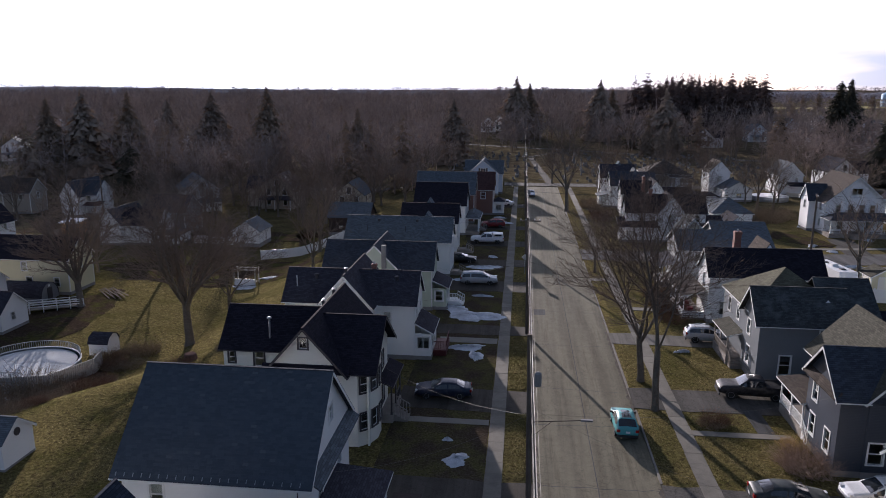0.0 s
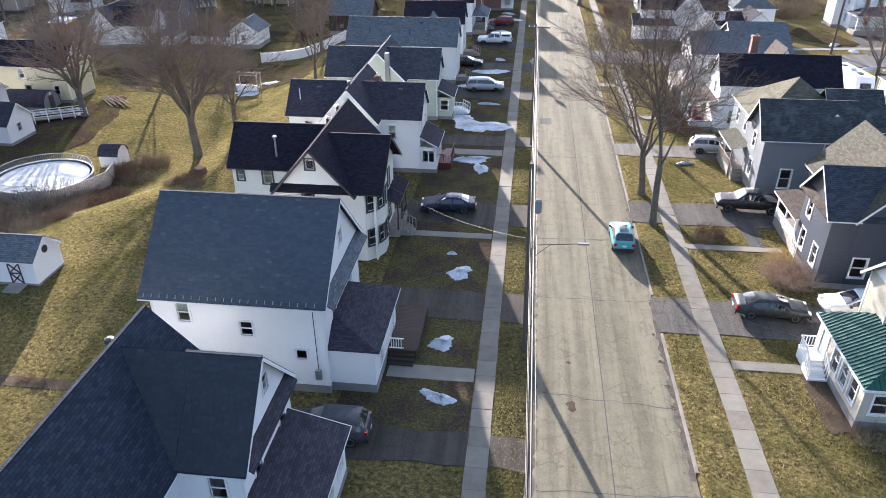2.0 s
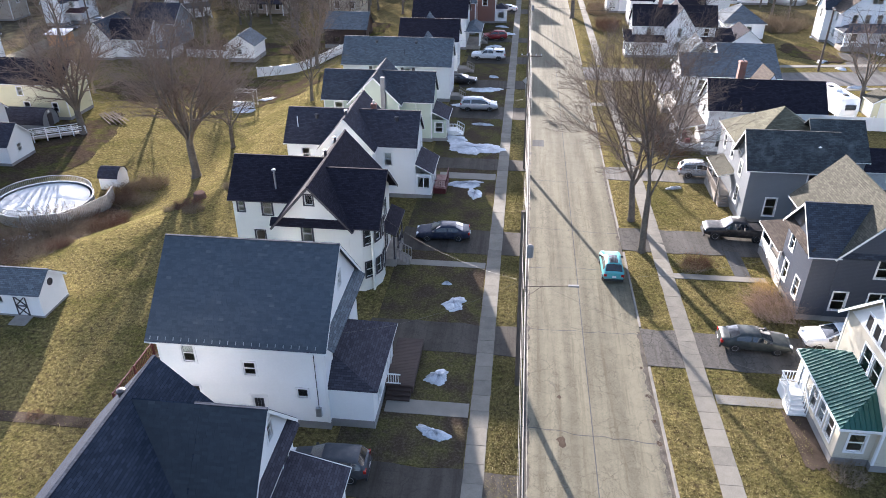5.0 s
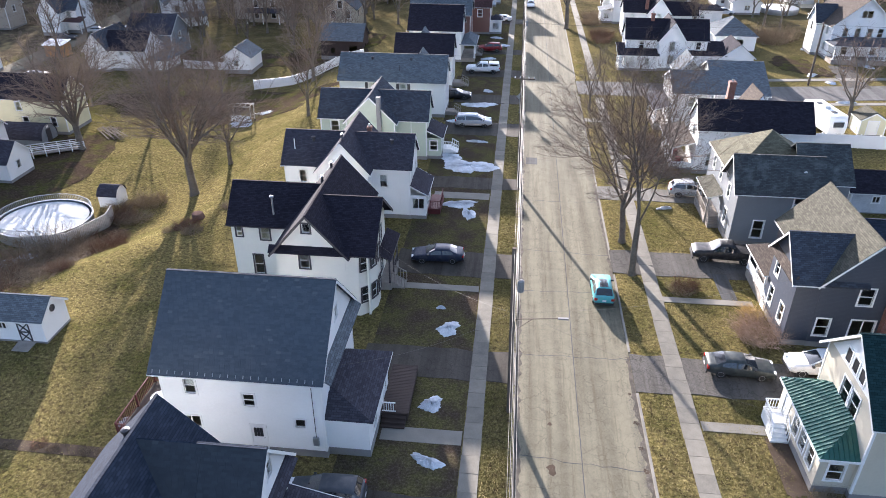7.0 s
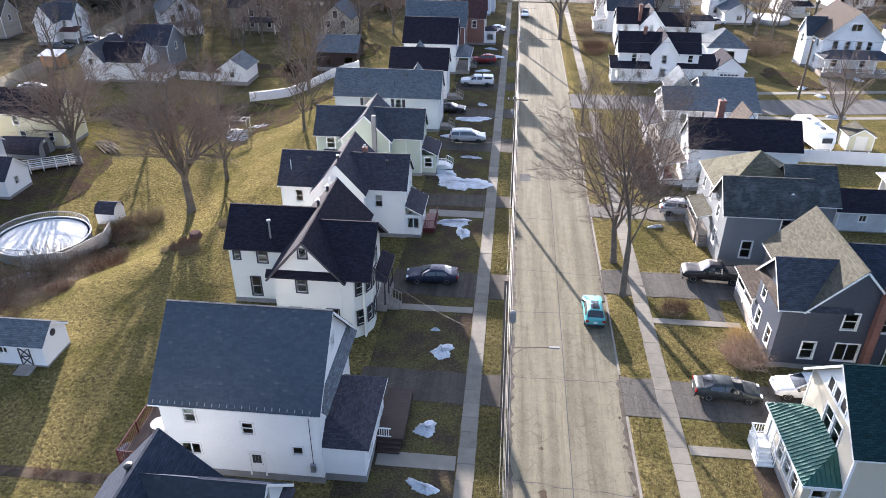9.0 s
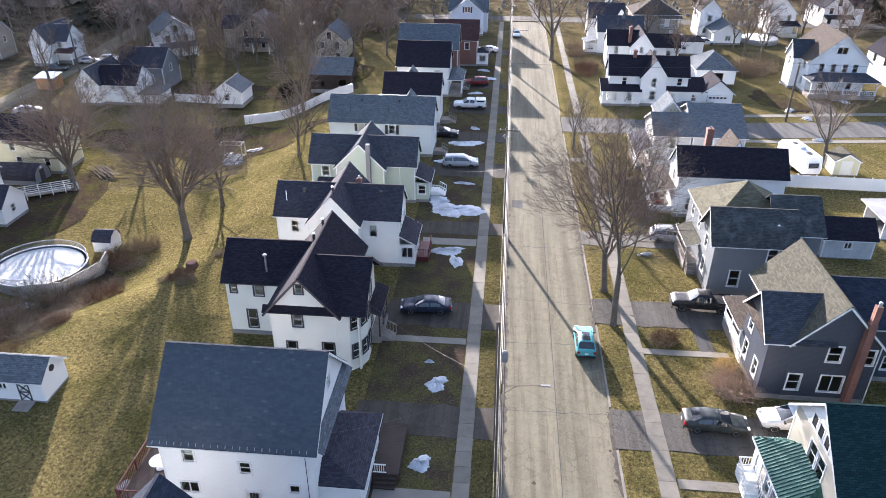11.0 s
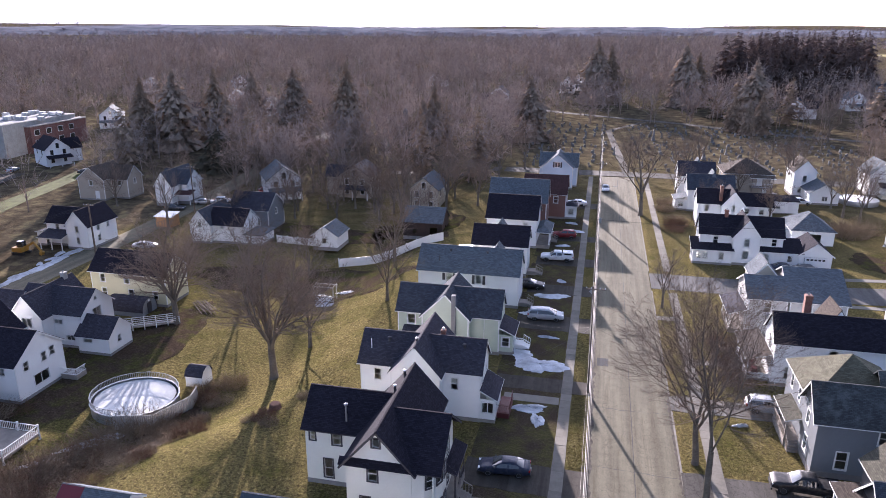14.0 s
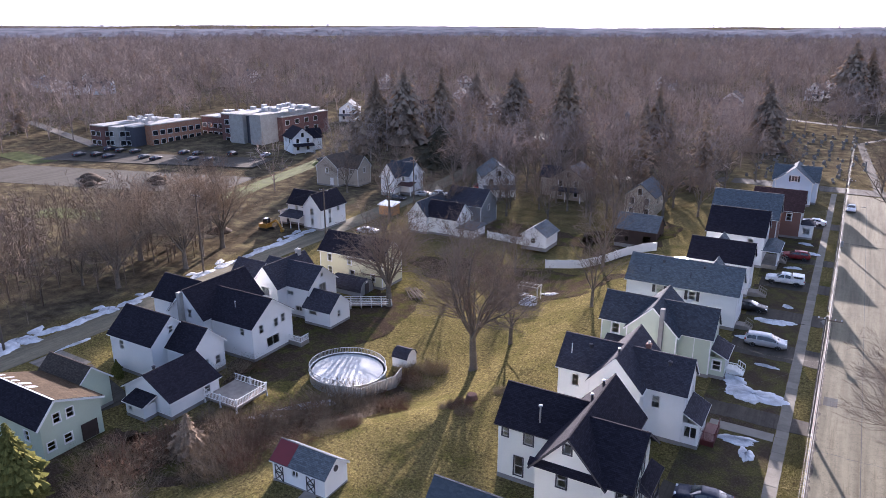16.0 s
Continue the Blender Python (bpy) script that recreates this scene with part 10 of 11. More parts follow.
def plain_house(w, d, eave, ridge, wall, roof, wing_side=0, porch=True):
    """A far house at the origin, gable to the south."""
    h = new("house")
    h.matrix_world = Matrix.Identity(4)

    def shell(x0, x1, y0, y1, e, r, axis):
        xm, ym, o, t = (x0 + x1) / 2, (y0 + y1) / 2, 0.4, 0.14
        g = Geo()
        if axis == "y":
            g.prism([(x0, y0, -0.5), (x1, y0, -0.5), (x1, y0, e), (xm, y0, r), (x0, y0, e)], (0, y1 - y0, 0))
            s = (r - e) / (x1 - xm)
            sl = [[(x0 - o, y0 - o, e - s * o + t), (xm, y0 - o, r + t), (xm, y1 + o, r + t), (x0 - o, y1 + o, e - s * o + t)], [(xm, y0 - o, r + t), (x1 + o, y0 - o, e - s * o + t), (x1 + o, y1 + o, e - s * o + t), (xm, y1 + o, r + t)]]
        else:
            g.prism([(x0, y0, -0.5), (x0, y1, -0.5), (x0, y1, e), (x0, ym, r), (x0, y0, e)], (x1 - x0, 0, 0))
            s = (r - e) / (y1 - ym)
            sl = [[(x0 - o, y0 - o, e - s * o + t), (x1 + o, y0 - o, e - s * o + t), (x1 + o, ym, r + t), (x0 - o, ym, r + t)], [(x0 - o, ym, r + t), (x1 + o, ym, r + t), (x1 + o, y1 + o, e - s * o + t), (x0 - o, y1 + o, e - s * o + t)]]
        part("wall", g, wall, h)
        for q in sl:
            part("roof", slab(q, t), roof, h)

    shell(-w / 2, w / 2, 0, d, eave, ridge, "y")
    if wing_side:
        xa, xb = sorted((wing_side * w / 2, wing_side * (w / 2 + 4.5)))
        shell(xa, xb, d * 0.3, d * 0.8, eave * 0.9, ridge * 0.88, "x")
    fm = Geo().ring(0.95, 1.5, 0.12, -0.06, 0.02).mesh("window")
    fm.materials.append(TRIM)
    pm = Geo().box(-0.475, -0.02, -0.75, 0.475, 0.0, 0.75).mesh("pane")
    pm.materials.append(CAR_GLASS_DARK)
    spots = [(x, -0.01, z, 0) for x in (-w * 0.25, w * 0.25) for z in (1.8, 4.3)] + [(0, -0.01, eave + 0.9, 0)] + [(s * (w / 2 + 0.01), y, 4.2, 90 * s) for s in (1, -1) for y in (d * 0.3, d * 0.7)]
    for x, y, z, a in spots:
        o = new("window", fm)
        o.parent = h
        o.matrix_local = pose(x, y, z, 0, 0, a)
        p = new("pane", pm)
        p.parent = o
    if porch:
        part("porch_roof", slab([(-w / 2, -2.2, 2.7), (w / 2, -2.2, 2.7), (w / 2, 0, 3.4), (-w / 2, 0, 3.4)], 0.14), roof, h)
        for x in (-w / 2 + 0.2, 0, w / 2 - 0.2):
            part("post", Geo().loft(x, -2.0, [(0.2, -0.4), (0.2, 2.62)]), TRIM, h)
    return h


FAR_LABEL = {"navy": "dark blue house with white trim among spruces", "cream": "cream gabled house behind bare trees", "white": "white gabled house with a dark roof among bare trees", "grey": "white house with a grey roof among trees", "tan": "brown-sided house with a dark roof", "blue": "pale house with a blue-grey roof"}
far_kinds = [("white", plain_house(7.5, 10, 5.4, 8.6, WHITE, ROOF_BLACK, 1)), ("grey", plain_house(8.5, 11, 5.6, 8.8, WHITE, ROOF_GREY, 0)), ("tan", plain_house(8.5, 9.5, 5.8, 8.6, TAN_SIDE, ROOF_DARK, -1)), ("blue", plain_house(7.5, 9.5, 5.2, 8.4, BLUE_SIDE, ROOF_BLUE, -1, False)), ("navy", plain_house(7.5, 9, 5.0, 8.0, NAVY_SIDE, ROOF_DARK, -1)), ("cream", plain_house(7.0, 10, 5.6, 8.4, BEIGE_SIDE, ROOF_GREY, 0, False))]
FAR_HOUSES = [(87, 200, 0, 5), (112, 212, 2, 8), (79, 143, 0, 4), (96, 168, 1, 5), (130, 172, 0, 12),
              (-166, 190, 0, 60), (-78, 166, 1, 35), (-61, 172, 2, 0), (-40, 163, 5, 0), (-174, 291, 4, 15), (-181, 331, 1, 20), (-152, 309, 0, 10), (-197, 257, 1, 30), (-52, 362, 2, 0), (-54, 385, 1, 0), (-13, 446, 1, 10),
              (85, 343, 0, -15), (120, 377, 1, 5), (137, 338, 0, 10), (143, 306, 1, 95), (160, 446, 3, 0), (187, 469, 0, 0), (183, 385, 0, 20), (200, 421, 3, 20), (170, 412, 1, 100), (222, 432, 1, 10), (240, 396, 0, 30),
              (-131, 356, 1, 20), (-20, 430, 1, 0), (-416, 266, 0, 30), (-440, 274, 1, 100), (-425, 290, 0, 20), (-470, 284, 3, 60), (-455, 304, 0, 10), (-400, 282, 3, 80), (-366, 355, 2, 90), (-374, 380, 1, 70), (-270, 392, 1, 30), (60, 470, 0, 0), (-110, 470, 0, 0), (260, 470, 1, 0), (-230, 430, 0, 40)]
used = {}
for x, y, k, t in FAR_HOUSES:
    name, proto = far_kinds[k]
    m = pose(x, y, terrain(x, y), 0, 0, t)
    if name not in used:
        used[name] = True
        proto.matrix_world = m
        ob = proto
    else:
        ob = copy_thing(proto, m)
    tagged(ob, FAR_LABEL[name], "house", "far houses")


def corner_houses():
    """The close row of houses on the east side, past the farmhouse."""
    h = thing("house", "white house with a charcoal roof at the row's far end", "house", 25, 183)
    wing(h, 20.6, 29.0, 179.4, 186.6, 0, 5.2, 8.0, "x", WHITE, ROOF_DARK, {"S": [(22.5, 4.0, 0.8, 1.3), (26.5, 4.0, 0.8, 1.3)], "W": [(183, 4.2, 0.8, 1.3), (183, 1.8, 0.8, 1.3)]})
    hip_roof(h, 23.6, 27.0, 181.4, 188.0, 5.2, 8.8, ROOF_GREY, 0.0)
    h = thing("house", "white house with a pale blue-grey roof and side porch", "house", 26, 167)
    wing(h, 21.2, 31.0, 163.6, 170.8, 0, 5.2, 7.9, "x", WHITE, ROOF_BLUE, {"S": [(23.4, 4.0, 0.8, 1.3), (28.4, 4.0, 0.8, 1.3)], "W": [(165.5, 4.0, 0.8, 1.3), (168.8, 4.0, 0.8, 1.3)]})
    hip_roof(h, 25.2, 28.4, 165.4, 172.6, 5.0, 8.7, ROOF_GREY, 0.0)
    block(h, 18.6, 21.2, 164.2, 168.4, 0, 2.5, WHITE, {"S": [(19.9, 1.5, 1.1, 1.1, "p")], "W": [(166.3, 1.5, 1.4, 1.1, "p")]}, sides="SWN")
    lean_roof(h, 18.5, 21.2, 164.0, 168.6, 2.6, 3.4, "W", ROOF_GREY)
    h = thing("house", "white gabled house with a black roof and brick chimney", "house", 26, 154)
    wing(h, 22.0, 29.6, 151.8, 157.2, 0, 5.0, 7.4, "x", WHITE, ROOF_BLACK, {"S": [(23.8, 3.8, 0.8, 1.3), (23.8, 1.6, 0.8, 1.3)], "W": [(154.5, 4.0, 0.8, 1.3)]})
    wing(h, 26.6, 31.0, 150.6, 158.0, 0, 5.0, 7.7, "y", WHITE, ROOF_BLACK, {"S": [(28.8, 4.2, 0.8, 1.3), (28.8, 1.7, 0.9, 1.3)]}, over=0.3)
    chimney(h, 26.4, 152.2, 5.4, 8.6, 0.6)
    h = thing("house", "tan two-storey house with a hipped brown roof and balcony", "house", 37, 185)
    block(h, 31.4, 42.0, 180.2, 190.0, 0, 6.0, TAN_SIDE, {"S": [(33.6, 4.4, 0.9, 1.4), (40.6, 1.6, 1.0, 2.0, "d"), (39.4, 4.2, 1.0, 2.0, "d")], "W": [(183, 4.4, 0.9, 1.4), (187, 4.4, 0.9, 1.4)]})
    hip_roof(h, 31.4, 42.0, 180.2, 190.0, 6.05, 9.0, ROOF_BROWN, 0.6)
    part("balcony", Geo().box(37.2, 177.8, 3.0, 42.0, 180.2, 3.2), FENCE_WOOD, h)
    for x in (37.3, 39.6, 41.9):
        post(h, x, 177.9, 0, 5.6, 0.16, FENCE_WOOD)
    railing(h, (37.2, 177.85), (42.0, 177.85), 3.2, 0.95, VINYL, 0.3)
    lean_roof(h, 37.0, 42.2, 177.6, 180.2, 5.6, 6.1, "S", ROOF_BROWN)
    h = thing("house", "low white house with a plain black roof", "house", 35, 162)
    wing(h, 31.4, 38.6, 160.2, 165.4, 0, 2.9, 5.0, "x", WHITE, ROOF_BLACK, {"S": [(33.4, 1.5, 0.9, 1.1), (36.4, 1.5, 0.9, 1.1)]})
    h = thing("garage", "flat-roofed white garage with a dark roof", "garage", 42, 168)
    block(h, 38.8, 45.2, 166.0, 172.0, 0, 2.8, WHITE, {"S": [(41.0, 1.5, 0.8, 0.8, "p"), (43.6, 1.2, 0.9, 2.0, "d")]}, base=0.2)
    part("flat_roof", Geo().box(38.6, 165.8, 2.82, 45.4, 172.2, 3.0), ROOF_BLACK, h)
    h = thing("house", "tall narrow white house with a long low wing", "house", 51, 188)
    wing(h, 48.0, 53.0, 184.4, 192.0, 0, 6.4, 9.0, "y", WHITE, ROOF_BROWN, {"S": [(50.4, 4.6, 0.8, 1.4), (49.6, 1.8, 0.8, 1.4)], "W": [(187, 4.6, 0.8, 1.4)]})
    wing(h, 50.0, 56.4, 176.8, 184.4, 0, 2.8, 4.8, "y", WHITE, ROOF_GREY, {"S": [(53.4, 1.5, 1.2, 1.1, "p")], "W": [(179.5, 1.5, 0.9, 1.1)]}, sides="SEW")
    h = thing("house", "white gabled house with a dark-roofed front porch", "house", 70, 194)
    wing(h, 66.6, 72.6, 189.4, 198.6, 0, 5.4, 8.4, "y", WHITE, ROOF_GREY, {"S": [(68.2, 4.2, 0.8, 1.4), (71.0, 4.2, 0.8, 1.4)], "W": [(192, 4.2, 0.8, 1.4), (195.6, 4.2, 0.8, 1.4), (192, 1.8, 0.8, 1.4)]})
    block(h, 68.8, 72.8, 186.4, 189.4, 0, 1.0, BEIGE_SIDE, sides="SWE", base=0.1)
    lean_roof(h, 68.6, 73.0, 186.2, 189.4, 2.8, 3.5, "S", ROOF_BLACK)
    for x in (69.0, 72.6):
        post(h, x, 186.6, 1.0, 2.8, 0.16)
    p = thing("swimming_pool", "round above-ground pool with a pale cover beside bare trees", "pool", 61.9, 180.8)
    part("wall", Geo().lathe([(4.3, 0.0), (4.35, 0.6), (4.3, 1.15), (4.0, 1.2)], 26, (61.9, 180.8, 0)), METAL_GREY, p)
    part("cover", Geo().lathe([(4.05, 1.12), (2.4, 1.0), (0.05, 0.96)], 26, (61.9, 180.8, 0)), POOL_COVER, p, smooth=True)


corner_houses()


def school():
    z = LOW - 0.3
    s = thing("school", "brick school block with flat white roofs", "school", -220, 190, z)
    fm = Geo().ring(2.2, 1.7, 0.12, -0.05, 0.02).mesh("window")
    fm.materials.append(TRIM)
    pm = Geo().box(-1.1, -0.02, -0.85, 1.1, 0.0, 0.85).mesh("pane")
    pm.materials.append(CAR_GLASS_DARK)

    def mass(x0, x1, y0, y1, h, mat, floors, s_win=True, e_win=True, step=3.1):
        part("wall", Geo().box(x0, y0, z - 1, x1, y1, z + h), mat, s)
        part("parapet", Geo().box(x0 - 0.15, y0 - 0.15, z + h, x1 + 0.15, y1 + 0.15, z + h + 0.35), GREY_BRICK, s)
        part("flat_roof", Geo().box(x0 + 0.4, y0 + 0.4, z + h + 0.3, x1 - 0.4, y1 - 0.4, z + h + 0.42), FLAT_ROOF, s, "pale flat roof")
        o = s.matrix_world.translation
        for f in range(floors):
            zz = 1.9 + f * 3.4
            if s_win:
                for i in range(int((x1 - x0) / step)):
                    w = new("window", fm)
                    w.parent = s
                    w.matrix_local = pose(x0 + step * (i + 0.5) - o.x, y0 - 0.02 - o.y, zz)
                    new("pane", pm).parent = w
            if e_win:
                for i in range(int((y1 - y0) / (step * 1.1))):
                    w = new("window", fm)
                    w.parent = s
                    w.matrix_local = pose(x1 + 0.02 - o.x, y0 + step * 1.1 * (i + 0.5) - o.y, zz, 0, 0, 90)
                    new("pane", pm).parent = w

    mass(-250, -242, 166, 196, 8.0, SCHOOL_BRICK, 2)
    mass(-242, -236.5, 168, 198, 7.6, GREY_BRICK, 2)
    mass(-236.5, -231.5, 171, 200, 7.8, DARK_PANEL, 2, True, False)
    mass(-231.5, -228, 176, 200, 8.2, ORANGE_BRICK, 2, False, True)
    mass(-232, -212, 204, 216, 8.6, SCHOOL_BRICK, 2)
    mass(-212, -205, 196, 228, 11.5, SCHOOL_BRICK, 3, True, False, 6.0)
    mass(-205, -198, 193.5, 228, 12.0, GREY_BRICK, 3, False, False)
    mass(-198, -195, 195.5, 228, 11.8, DARK_PANEL, 3, False, False)
    mass(-195, -189.5, 194, 228, 12.2, GREY_BRICK, 3, False, False)
    mass(-189.5, -187, 203, 230, 10.8, SCHOOL_BRICK, 3, True, True, 5.0)
    rnd = random.Random(4)
    for i in range(42):
        x, y = rnd.uniform(-248, -188), rnd.uniform(206, 226)
        h = 12.3 if x > -205 else 11.8 if x > -212 else 8.8
        if x < -232:
            y -= 30
        part("roof_unit", Geo().box(x - 1, y - 0.8, z + h, x + 1, y + 0.8, z + h + 1.3), METAL_GREY, s)


school()
strip("car_park", [(-244, 153), (-168, 177)], 30, DRIVE, "grey asphalt school car park", "car park", 0.05)
strip("gravel_yard", [(-232, 118), (-150, 142)], 24, asphalt("gravel_hardstanding", 0.085, (1.0, 0.9, 0.75), 0.1), "pale gravel yard with heaps of soil", "yard", 0.04)
strip("grass_strip", [(-140, 128), (-146, 150), (-152, 184)], 6, GREEN, "strip of bright green grass", "grass", 0.05)
strip("grass_strip", [(-262, 140), (-232, 136)], 9, GREEN, "strip of green grass beside the car park", "grass", 0.05)
strip("grass_strip", [(-170, 96), (-138, 108)], 9, GREEN, "rough green grass at the wood's edge", "grass", 0.03)
for x, y, r in ((-192, 126, 3.6), (-187, 122, 2.6), (-198, 129, 2.8), (-176, 136, 3.2), (-171, 133, 2.4), (-166, 141, 2.2)):
    solo("soil_mound", Geo().lathe([(r, 0), (r * 0.8, r * 0.22), (r * 0.4, r * 0.42), (0.1, r * 0.48)], 11, (x, y, terrain(x, y) - 0.05)), DIRT, "heap of dark soil and rubble on gravel", "soil heap", "soil heaps", smooth=True)
strip("path", [(-330, 190), (-246, 166)], 6, GRAVEL, "pale road beyond the car park", "road", 0.06)
strip("field", [(314, 985), (505, 1060)], 80, plain("dry_yellow_field", (0.42, 0.36, 0.13), 0.95, spread=0.2, scale=0.2), "pale yellow field beyond the woods", "field", 0.6)


def far_ridge():
    """Low wooded hills that close the view, with an uneven skyline and haze in their colour."""
    g = Geo()
    n, m = 320, 8
    for i in range(n + 1):
        a = radians(-82 + 134 * i / n)
        top = 20 + 9 * noise.noise((i / 34, 0.4, 2.0)) + 4 * noise.noise((i / 7, 1.4, 0.0)) + 1.5 * noise.noise((i / 1.7, 3.3, 0.0))
        for j in range(m + 1):
            r = 2350 + 600 * j / m
            x, y = r * math.sin(a), r * math.cos(a)
            g.v.append((x, y, terrain(x, y) - 2 + top * math.sin(math.pi * j / m)))
    for i in range(n):
        for j in range(m):
            k = i * (m + 1) + j
            g.f.append((k, k + 1, k + m + 2, k + m + 1))
    # the blue-grey of distance haze is put into the woodland colour
    haze = leafy("haze_tinted_woodland", (0.125, 0.125, 0.148), (0.21, 0.21, 0.235), 0.95, 0.02, 0.7)
    solo("backdrop", g, haze, "backdrop of wooded hills with haze painted into their blue-grey colour", "hills", kind="structure", smooth=True)


far_ridge()


def excavator():
    x, y, z = -110.2, 112.6, terrain(-110.2, 112.6)
    e = thing("excavator", "small yellow excavator on bare soil", "excavator", x, y, z)
    for s in (-0.9, 0.9):
        part("track", Geo().prism([(x - 1.4, y + s - 0.2, z + 0.1), (x - 1.1, y + s - 0.2, z), (x + 1.1, y + s - 0.2, z), (x + 1.4, y + s - 0.2, z + 0.1), (x + 1.4, y + s - 0.2, z + 0.55), (x - 1.4, y + s - 0.2, z + 0.55)], (0, 0.4, 0)), RUBBER, e)
    part("body", Geo().box(x - 1.3, y - 1.0, z + 0.6, x + 0.9, y + 1.0, z + 1.5), YELLOW_PAINT, e)
    part("cab", Geo().loft(x - 0.1, y + 0.3, [(1.2, z + 1.5), (1.2, z + 2.4), (1.0, z + 2.6)]), CAR_GLASS_DARK, e)
    part("boom", Geo().beam((x + 0.6, y, z + 1.2), (x + 3.2, y, z + 2.6), 0.35, 0.4), YELLOW_PAINT, e)
    part("arm", Geo().beam((x + 3.2, y, z + 2.6), (x + 4.8, y, z + 0.8), 0.3, 0.3), YELLOW_PAINT, e)
    part("bucket", Geo().prism([(x + 4.5, y - 0.4, z + 0.9), (x + 5.1, y - 0.4, z + 0.8), (x + 4.9, y - 0.4, z + 0.1), (x + 4.4, y - 0.4, z + 0.3)], (0, 0.8, 0)), YELLOW_PAINT, e)
    solo("soil_mound", Geo().lathe([(3.0, 0), (2.2, 0.6), (1.0, 1.2), (0.1, 1.4)], 12, (-118, 106, terrain(-118, 106) - 0.1)), DIRT, "heap of bare brown soil", "soil heap", smooth=True)


excavator()
tw = thing("water_tower", "pale blue water standpipe on the horizon", "water tower", 524, 1100, terrain(524, 1100))
part("tank", Geo().lathe([(11, -1), (11, 17), (10.5, 18), (6, 20), (0.5, 20.8)], 28, (524, 1100, terrain(524, 1100))), BLUE_PAINT, tw, smooth=False)

# ==== woods ====
def merged(name, tris, mats, label, category, shade=False):
    """One mesh of loose triangles, an (n, 3, 3) array."""
    n = len(tris)
    me = bpy.data.meshes.new(name)
    me.vertices.add(n * 3)
    me.loops.add(n * 3)
    me.polygons.add(n)
    me.vertices.foreach_set("co", tris.reshape(-1).astype(np.float32))
    me.loops.foreach_set("vertex_index", np.arange(n * 3, dtype=np.int32))
    me.polygons.foreach_set("loop_start", np.arange(0, n * 3, 3, dtype=np.int32))
    me.update(calc_edges=True)
    me.materials.append(mats)
    return tagged(new(name, me), label, category, kind="stuff")


def bare_template(seed, boughs, w, slim=1.0):
    """A distant bare tree of height 1: a short stem, boughs fanning to a rounded crown, sprays of fine twigs at its shell."""
    r = np.random.RandomState(seed)
    out = []

    def blade(a, b, wd):
        d = b - a
        s = np.cross(d, r.normal(size=3))
        s = s / (np.linalg.norm(s) + 1e-9) * wd
        out.append([a - s, a + s, b])

    for _ in range(3):
        blade(np.array([0, 0, -0.03]), np.array([r.normal() * 0.02, r.normal() * 0.02, 0.5]), 0.009)
    for i in range(boughs):
        t, phi = 2.4 * i + r.uniform(-0.4, 0.4), math.asin(r.uniform(-0.35, 1.0))
        size = r.uniform(0.75, 1.05)
        b = np.array([0.43 * slim * size * math.cos(phi) * math.cos(t), 0.43 * slim * size * math.cos(phi) * math.sin(t), 0.55 + 0.42 * size * math.sin(phi)])
        a = np.array([0, 0, min(b[2] * 0.7, r.uniform(0.16, 0.42))])
        m = a * 0.45 + b * 0.55 + np.array([0, 0, -0.03]) + r.normal(size=3) * 0.015
        blade(a, m, w * 0.8)
        blade(m, b, w * 0.65)
        outward = b - np.array([0, 0, 0.42])
        outward /= np.linalg.norm(outward)
        for _ in range(7):
            p = m + (b - m) * r.uniform(0.3, 1.0)
            e = outward * 0.8 + r.normal(size=3) * 0.75
            e /= np.linalg.norm(e)
            blade(p, p + e * r.uniform(0.08, 0.17), w * 0.75)
    return np.array(out)


def scatter(templates, spots, seed):
    """Copies of the templates at rows of (x, y, z, height, spread)."""
    r = np.random.RandomState(seed)
    out = []
    for x, y, z, h, wd in spots:
        t = templates[r.randint(len(templates))]
        a = r.uniform(0, 2 * math.pi)
        c, s = math.cos(a), math.sin(a)
        q = t.copy()
        qx, qy = q[..., 0] * h * wd, q[..., 1] * h * wd
        out.append(np.stack([x + c * qx - s * qy, y + s * qx + c * qy, z + q[..., 2] * h], -1))
    return np.concatenate(out)


def open_ground(x, y):
    """Where no woodland stands: village, roads, cemetery, school, field."""
    d = math.hypot(x, y)
    az = math.degrees(math.atan2(x, y))
    if -103 < x < 92 and y < 208 and not (-98 < x < -18 and y > 176):
        return True
    if -26 < x < 86 and y < 306:
        return True
    if 92 <= x < 150 and y < 215:
        return True
    if -235 < x < -136 and 70 + 0.5 * (x + 200) < y < 175:
        return True
    if -262 < x < -156 and 96 < y < 246 and not (y < 200 and x > -166):
        return True
    if 15.5 < az < 31 and 900 < d < 1130:
        return True
    if x < -103 and (y < 10 or (x > -103.5 and y < 100) or (x > -112 and 100 <= y < 125) or (-132 < x and 104 < y < 200)):
        return True
    return any((x - hx) ** 2 + (y - hy) ** 2 < 80 for hx, hy, *_ in FAR_HOUSES)


rnd = random.Random(101)
near_spots, far_spots, pine_spots, bank_spots, dark_spots = [], [], [], [], []
while len(bank_spots) < 270:
    x, y = rnd.uniform(-150, -104), rnd.uniform(12, 118)
    if not open_ground(x, y):
        bank_spots.append((x, y, terrain(x, y), rnd.uniform(6, 16), rnd.uniform(0.6, 1.1)))
while len(near_spots) < 4100:
    a, d = radians(rnd.uniform(-72, 45)), 190 + 760 * rnd.random() ** 1.15
    x, y = d * math.sin(a), d * math.cos(a)
    if open_ground(x, y):
        continue
    if rnd.random() < 0.03:
        dark_spots.append((x, y, terrain(x, y), rnd.uniform(14, 24), rnd.uniform(1.1, 1.5)))
        continue
    near_spots.append((x, y, terrain(x, y), rnd.uniform(7, 10) if x > 0.28 * y and d > 430 else rnd.uniform(11, 21) + 9.0 * smooth01(300, 600, d), rnd.uniform(0.75, 1.15)))
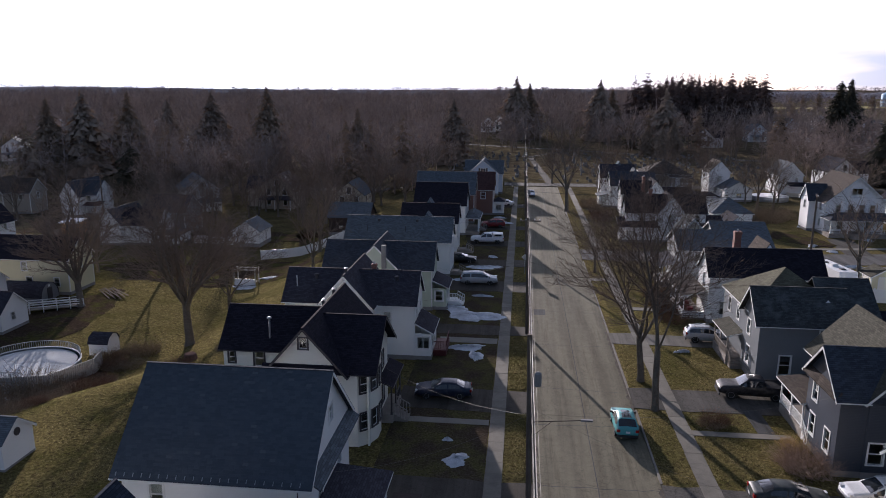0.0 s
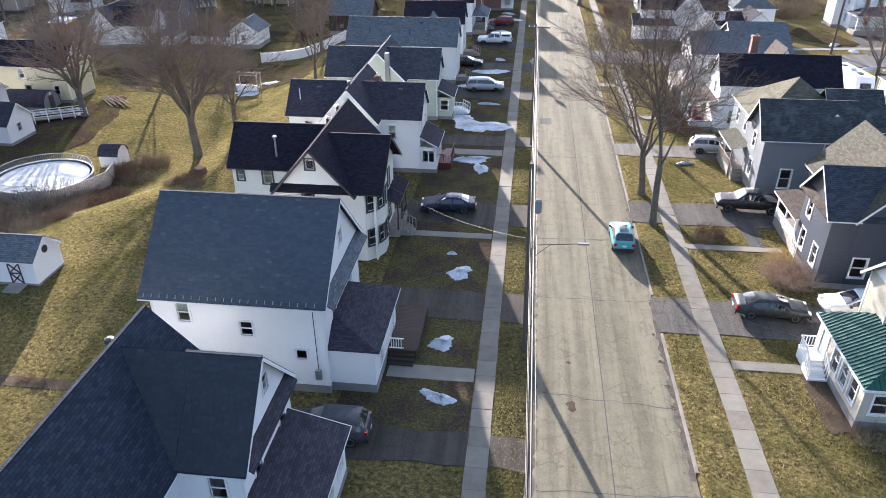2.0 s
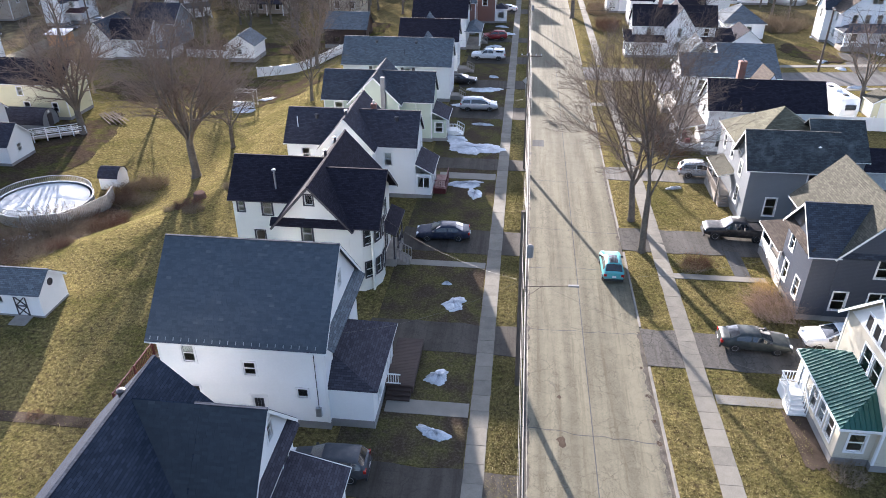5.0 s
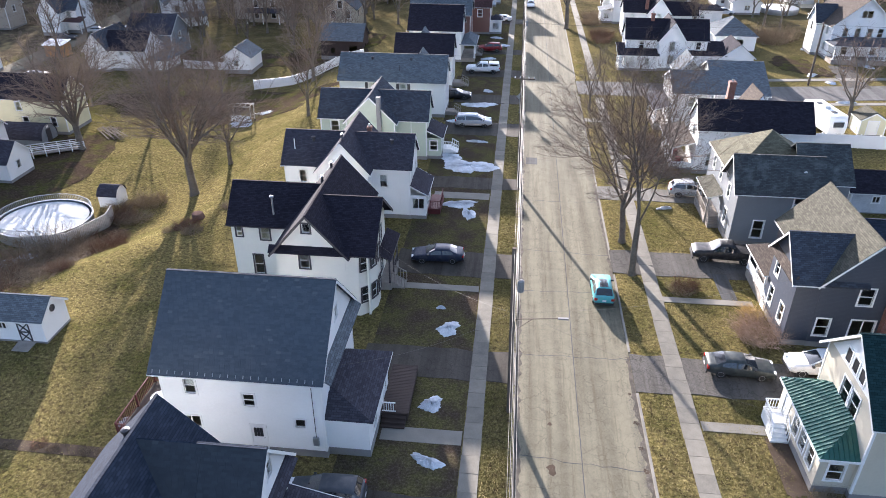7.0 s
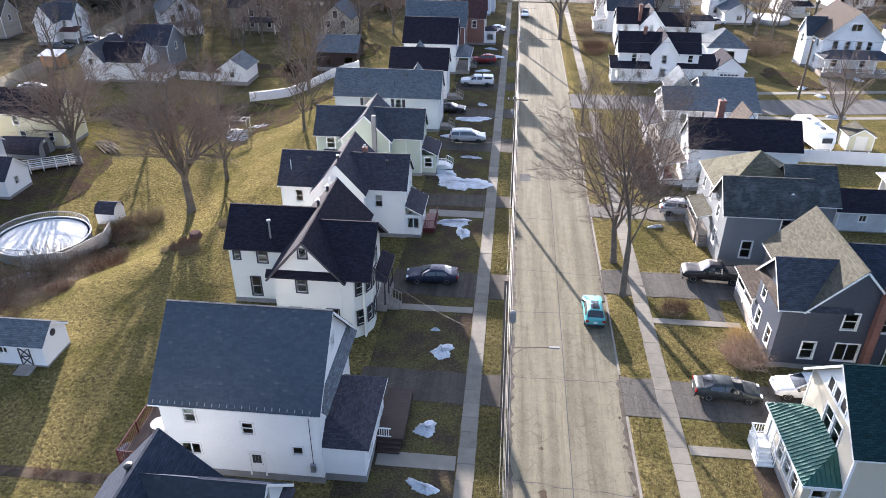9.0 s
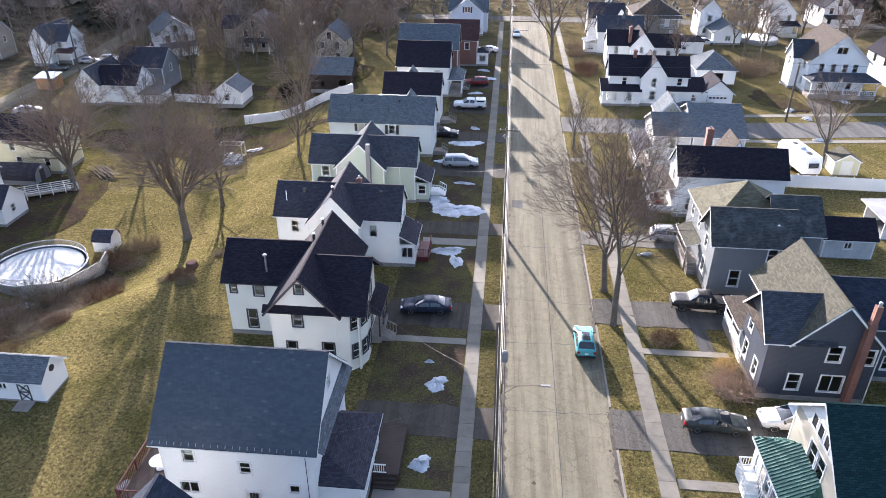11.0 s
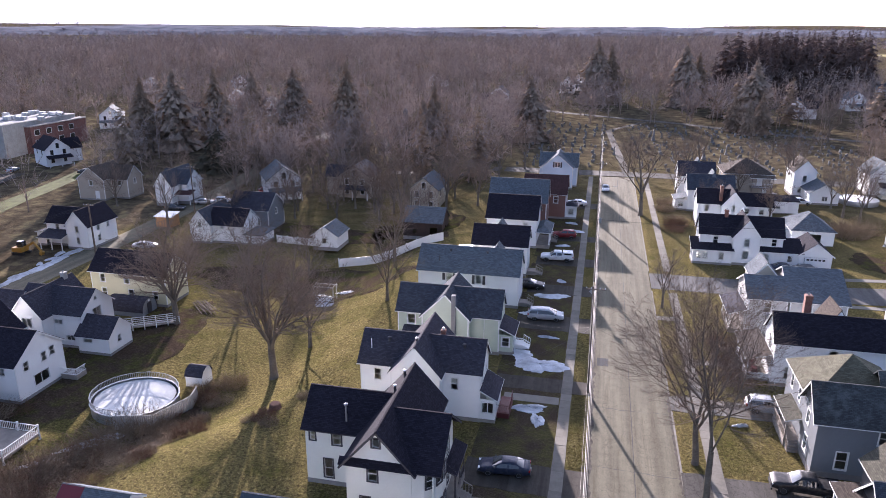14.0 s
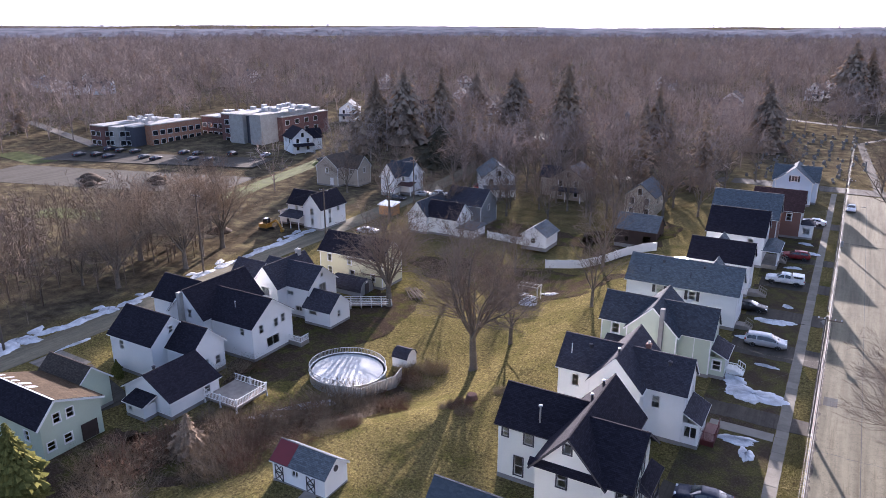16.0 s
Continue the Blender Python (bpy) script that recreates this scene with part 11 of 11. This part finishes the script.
while len(far_spots) < 4400:
    a, d = radians(rnd.uniform(-74, 46)), 900 + 2400 * rnd.random() ** 1.1
    x, y = d * math.sin(a), d * math.cos(a)
    if open_ground(x, y):
        continue
    far_spots.append((x, y, terrain(x, y) - 1, rnd.uniform(13, 20), rnd.uniform(1.3, 2.4)))
while len(far_spots) < 5600:
    a, d = radians(rnd.uniform(-74, 46)), 4650 - 2200 * rnd.random() ** 1.6
    x, y = d * math.sin(a), d * math.cos(a)
    far_spots.append((x, y, terrain(x, y) - 1, rnd.uniform(15, 24), rnd.uniform(2.2, 3.6)))
while len(pine_spots) < 210:
    x, y = rnd.uniform(58, 136), rnd.uniform(412, 520)
    pine_spots.append((x + 0.28 * (y - 412), y, terrain(x, y), rnd.uniform(23, 38), rnd.uniform(0.9, 1.35)))
bare = [bare_template(i, 18, 0.0068) for i in range(6)]
thin = [bare_template(20 + i, 17, 0.0055, 0.75) for i in range(5)]
clump = [bare_template(40 + i, 6, 0.026) for i in range(5)]
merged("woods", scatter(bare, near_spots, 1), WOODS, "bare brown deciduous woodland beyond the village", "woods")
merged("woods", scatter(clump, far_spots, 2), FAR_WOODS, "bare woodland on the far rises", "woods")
merged("young_woods", scatter(thin, bank_spots, 3), TWIG, "thin bare saplings beside the lower street", "woods")


def conifer_template(seed):
    st, me = conifer_mesh(seed, 1.0, 0.22, 15, 7)
    co = np.empty(len(me.vertices) * 3)
    me.vertices.foreach_get("co", co)
    return co.reshape(-1, 3, 3)


pines = [conifer_template(90 + i) for i in range(3)]
merged("pine_stand", scatter(pines, pine_spots, 4), PINE, "dense dark conifer stand beyond the cemetery", "woods")
merged("conifers", scatter(pines, dark_spots, 5), NEEDLE_BROWN, "brownish conifers scattered in the bare woods", "woods")


# ==== grass blades on the nearest lawns ====
def grass(areas, per, seed):
    """Short leaning blades over rectangles (x0, x1, y0, y1)."""
    r = np.random.RandomState(seed)
    out = []
    for x0, x1, y0, y1 in areas:
        n = int((x1 - x0) * (y1 - y0) * per)
        x, y = r.uniform(x0, x1, n), r.uniform(y0, y1, n)
        keep = np.sin(x * 1.9 + np.sin(y * 1.3)) + np.sin(y * 2.3 + x) + r.normal(0, 0.9, n) > -0.9
        x, y = x[keep], y[keep]
        z = np.array([terrain(a, b) for a, b in zip(x, y)]) - 0.005
        a, h, w = r.uniform(0, 6.283, len(x)), r.uniform(0.04, 0.12, len(x)), r.uniform(0.010, 0.030, len(x))
        lean = r.uniform(0, 6.283, len(x))
        p = np.stack([x, y, z], -1)
        s = np.stack([np.cos(a) * w, np.sin(a) * w, 0 * a], -1)
        tip = p + np.stack([np.cos(lean) * h * 0.9, np.sin(lean) * h * 0.9, h], -1)
        out.append(np.stack([p - s, p + s, tip], 1))
    return np.concatenate(out)


LAWNS = [(14.6, 23, 24, 31.3), (0.0, 1.9, 19, 26), (10.9, 13.1, 22, 27), (0.0, 1.9, 26, 39.6), (0.0, 1.9, 44, 54), (0.0, 1.9, 59, 73), (10.9, 13.1, 27, 39.8), (10.9, 13.1, 44.6, 56), (10.9, 13.1, 61, 71.6),
         (14.6, 19.4, 31.5, 39.8), (14.6, 21.5, 44.6, 51.7), (14.6, 19.4, 52.8, 56), (14.6, 21, 61, 71.6)]
merged("grass", grass(LAWNS, 250, 1), GRASS, "short green and straw winter grass on verges and front lawns", "grass")
merged("grass", grass([(-42, -24.2, 24, 64), (-50, -24.2, 64, 76), (-60, -24.2, 76, 112)], 75, 2), GRASS, "rough straw-coloured grass on the back lawn", "grass")
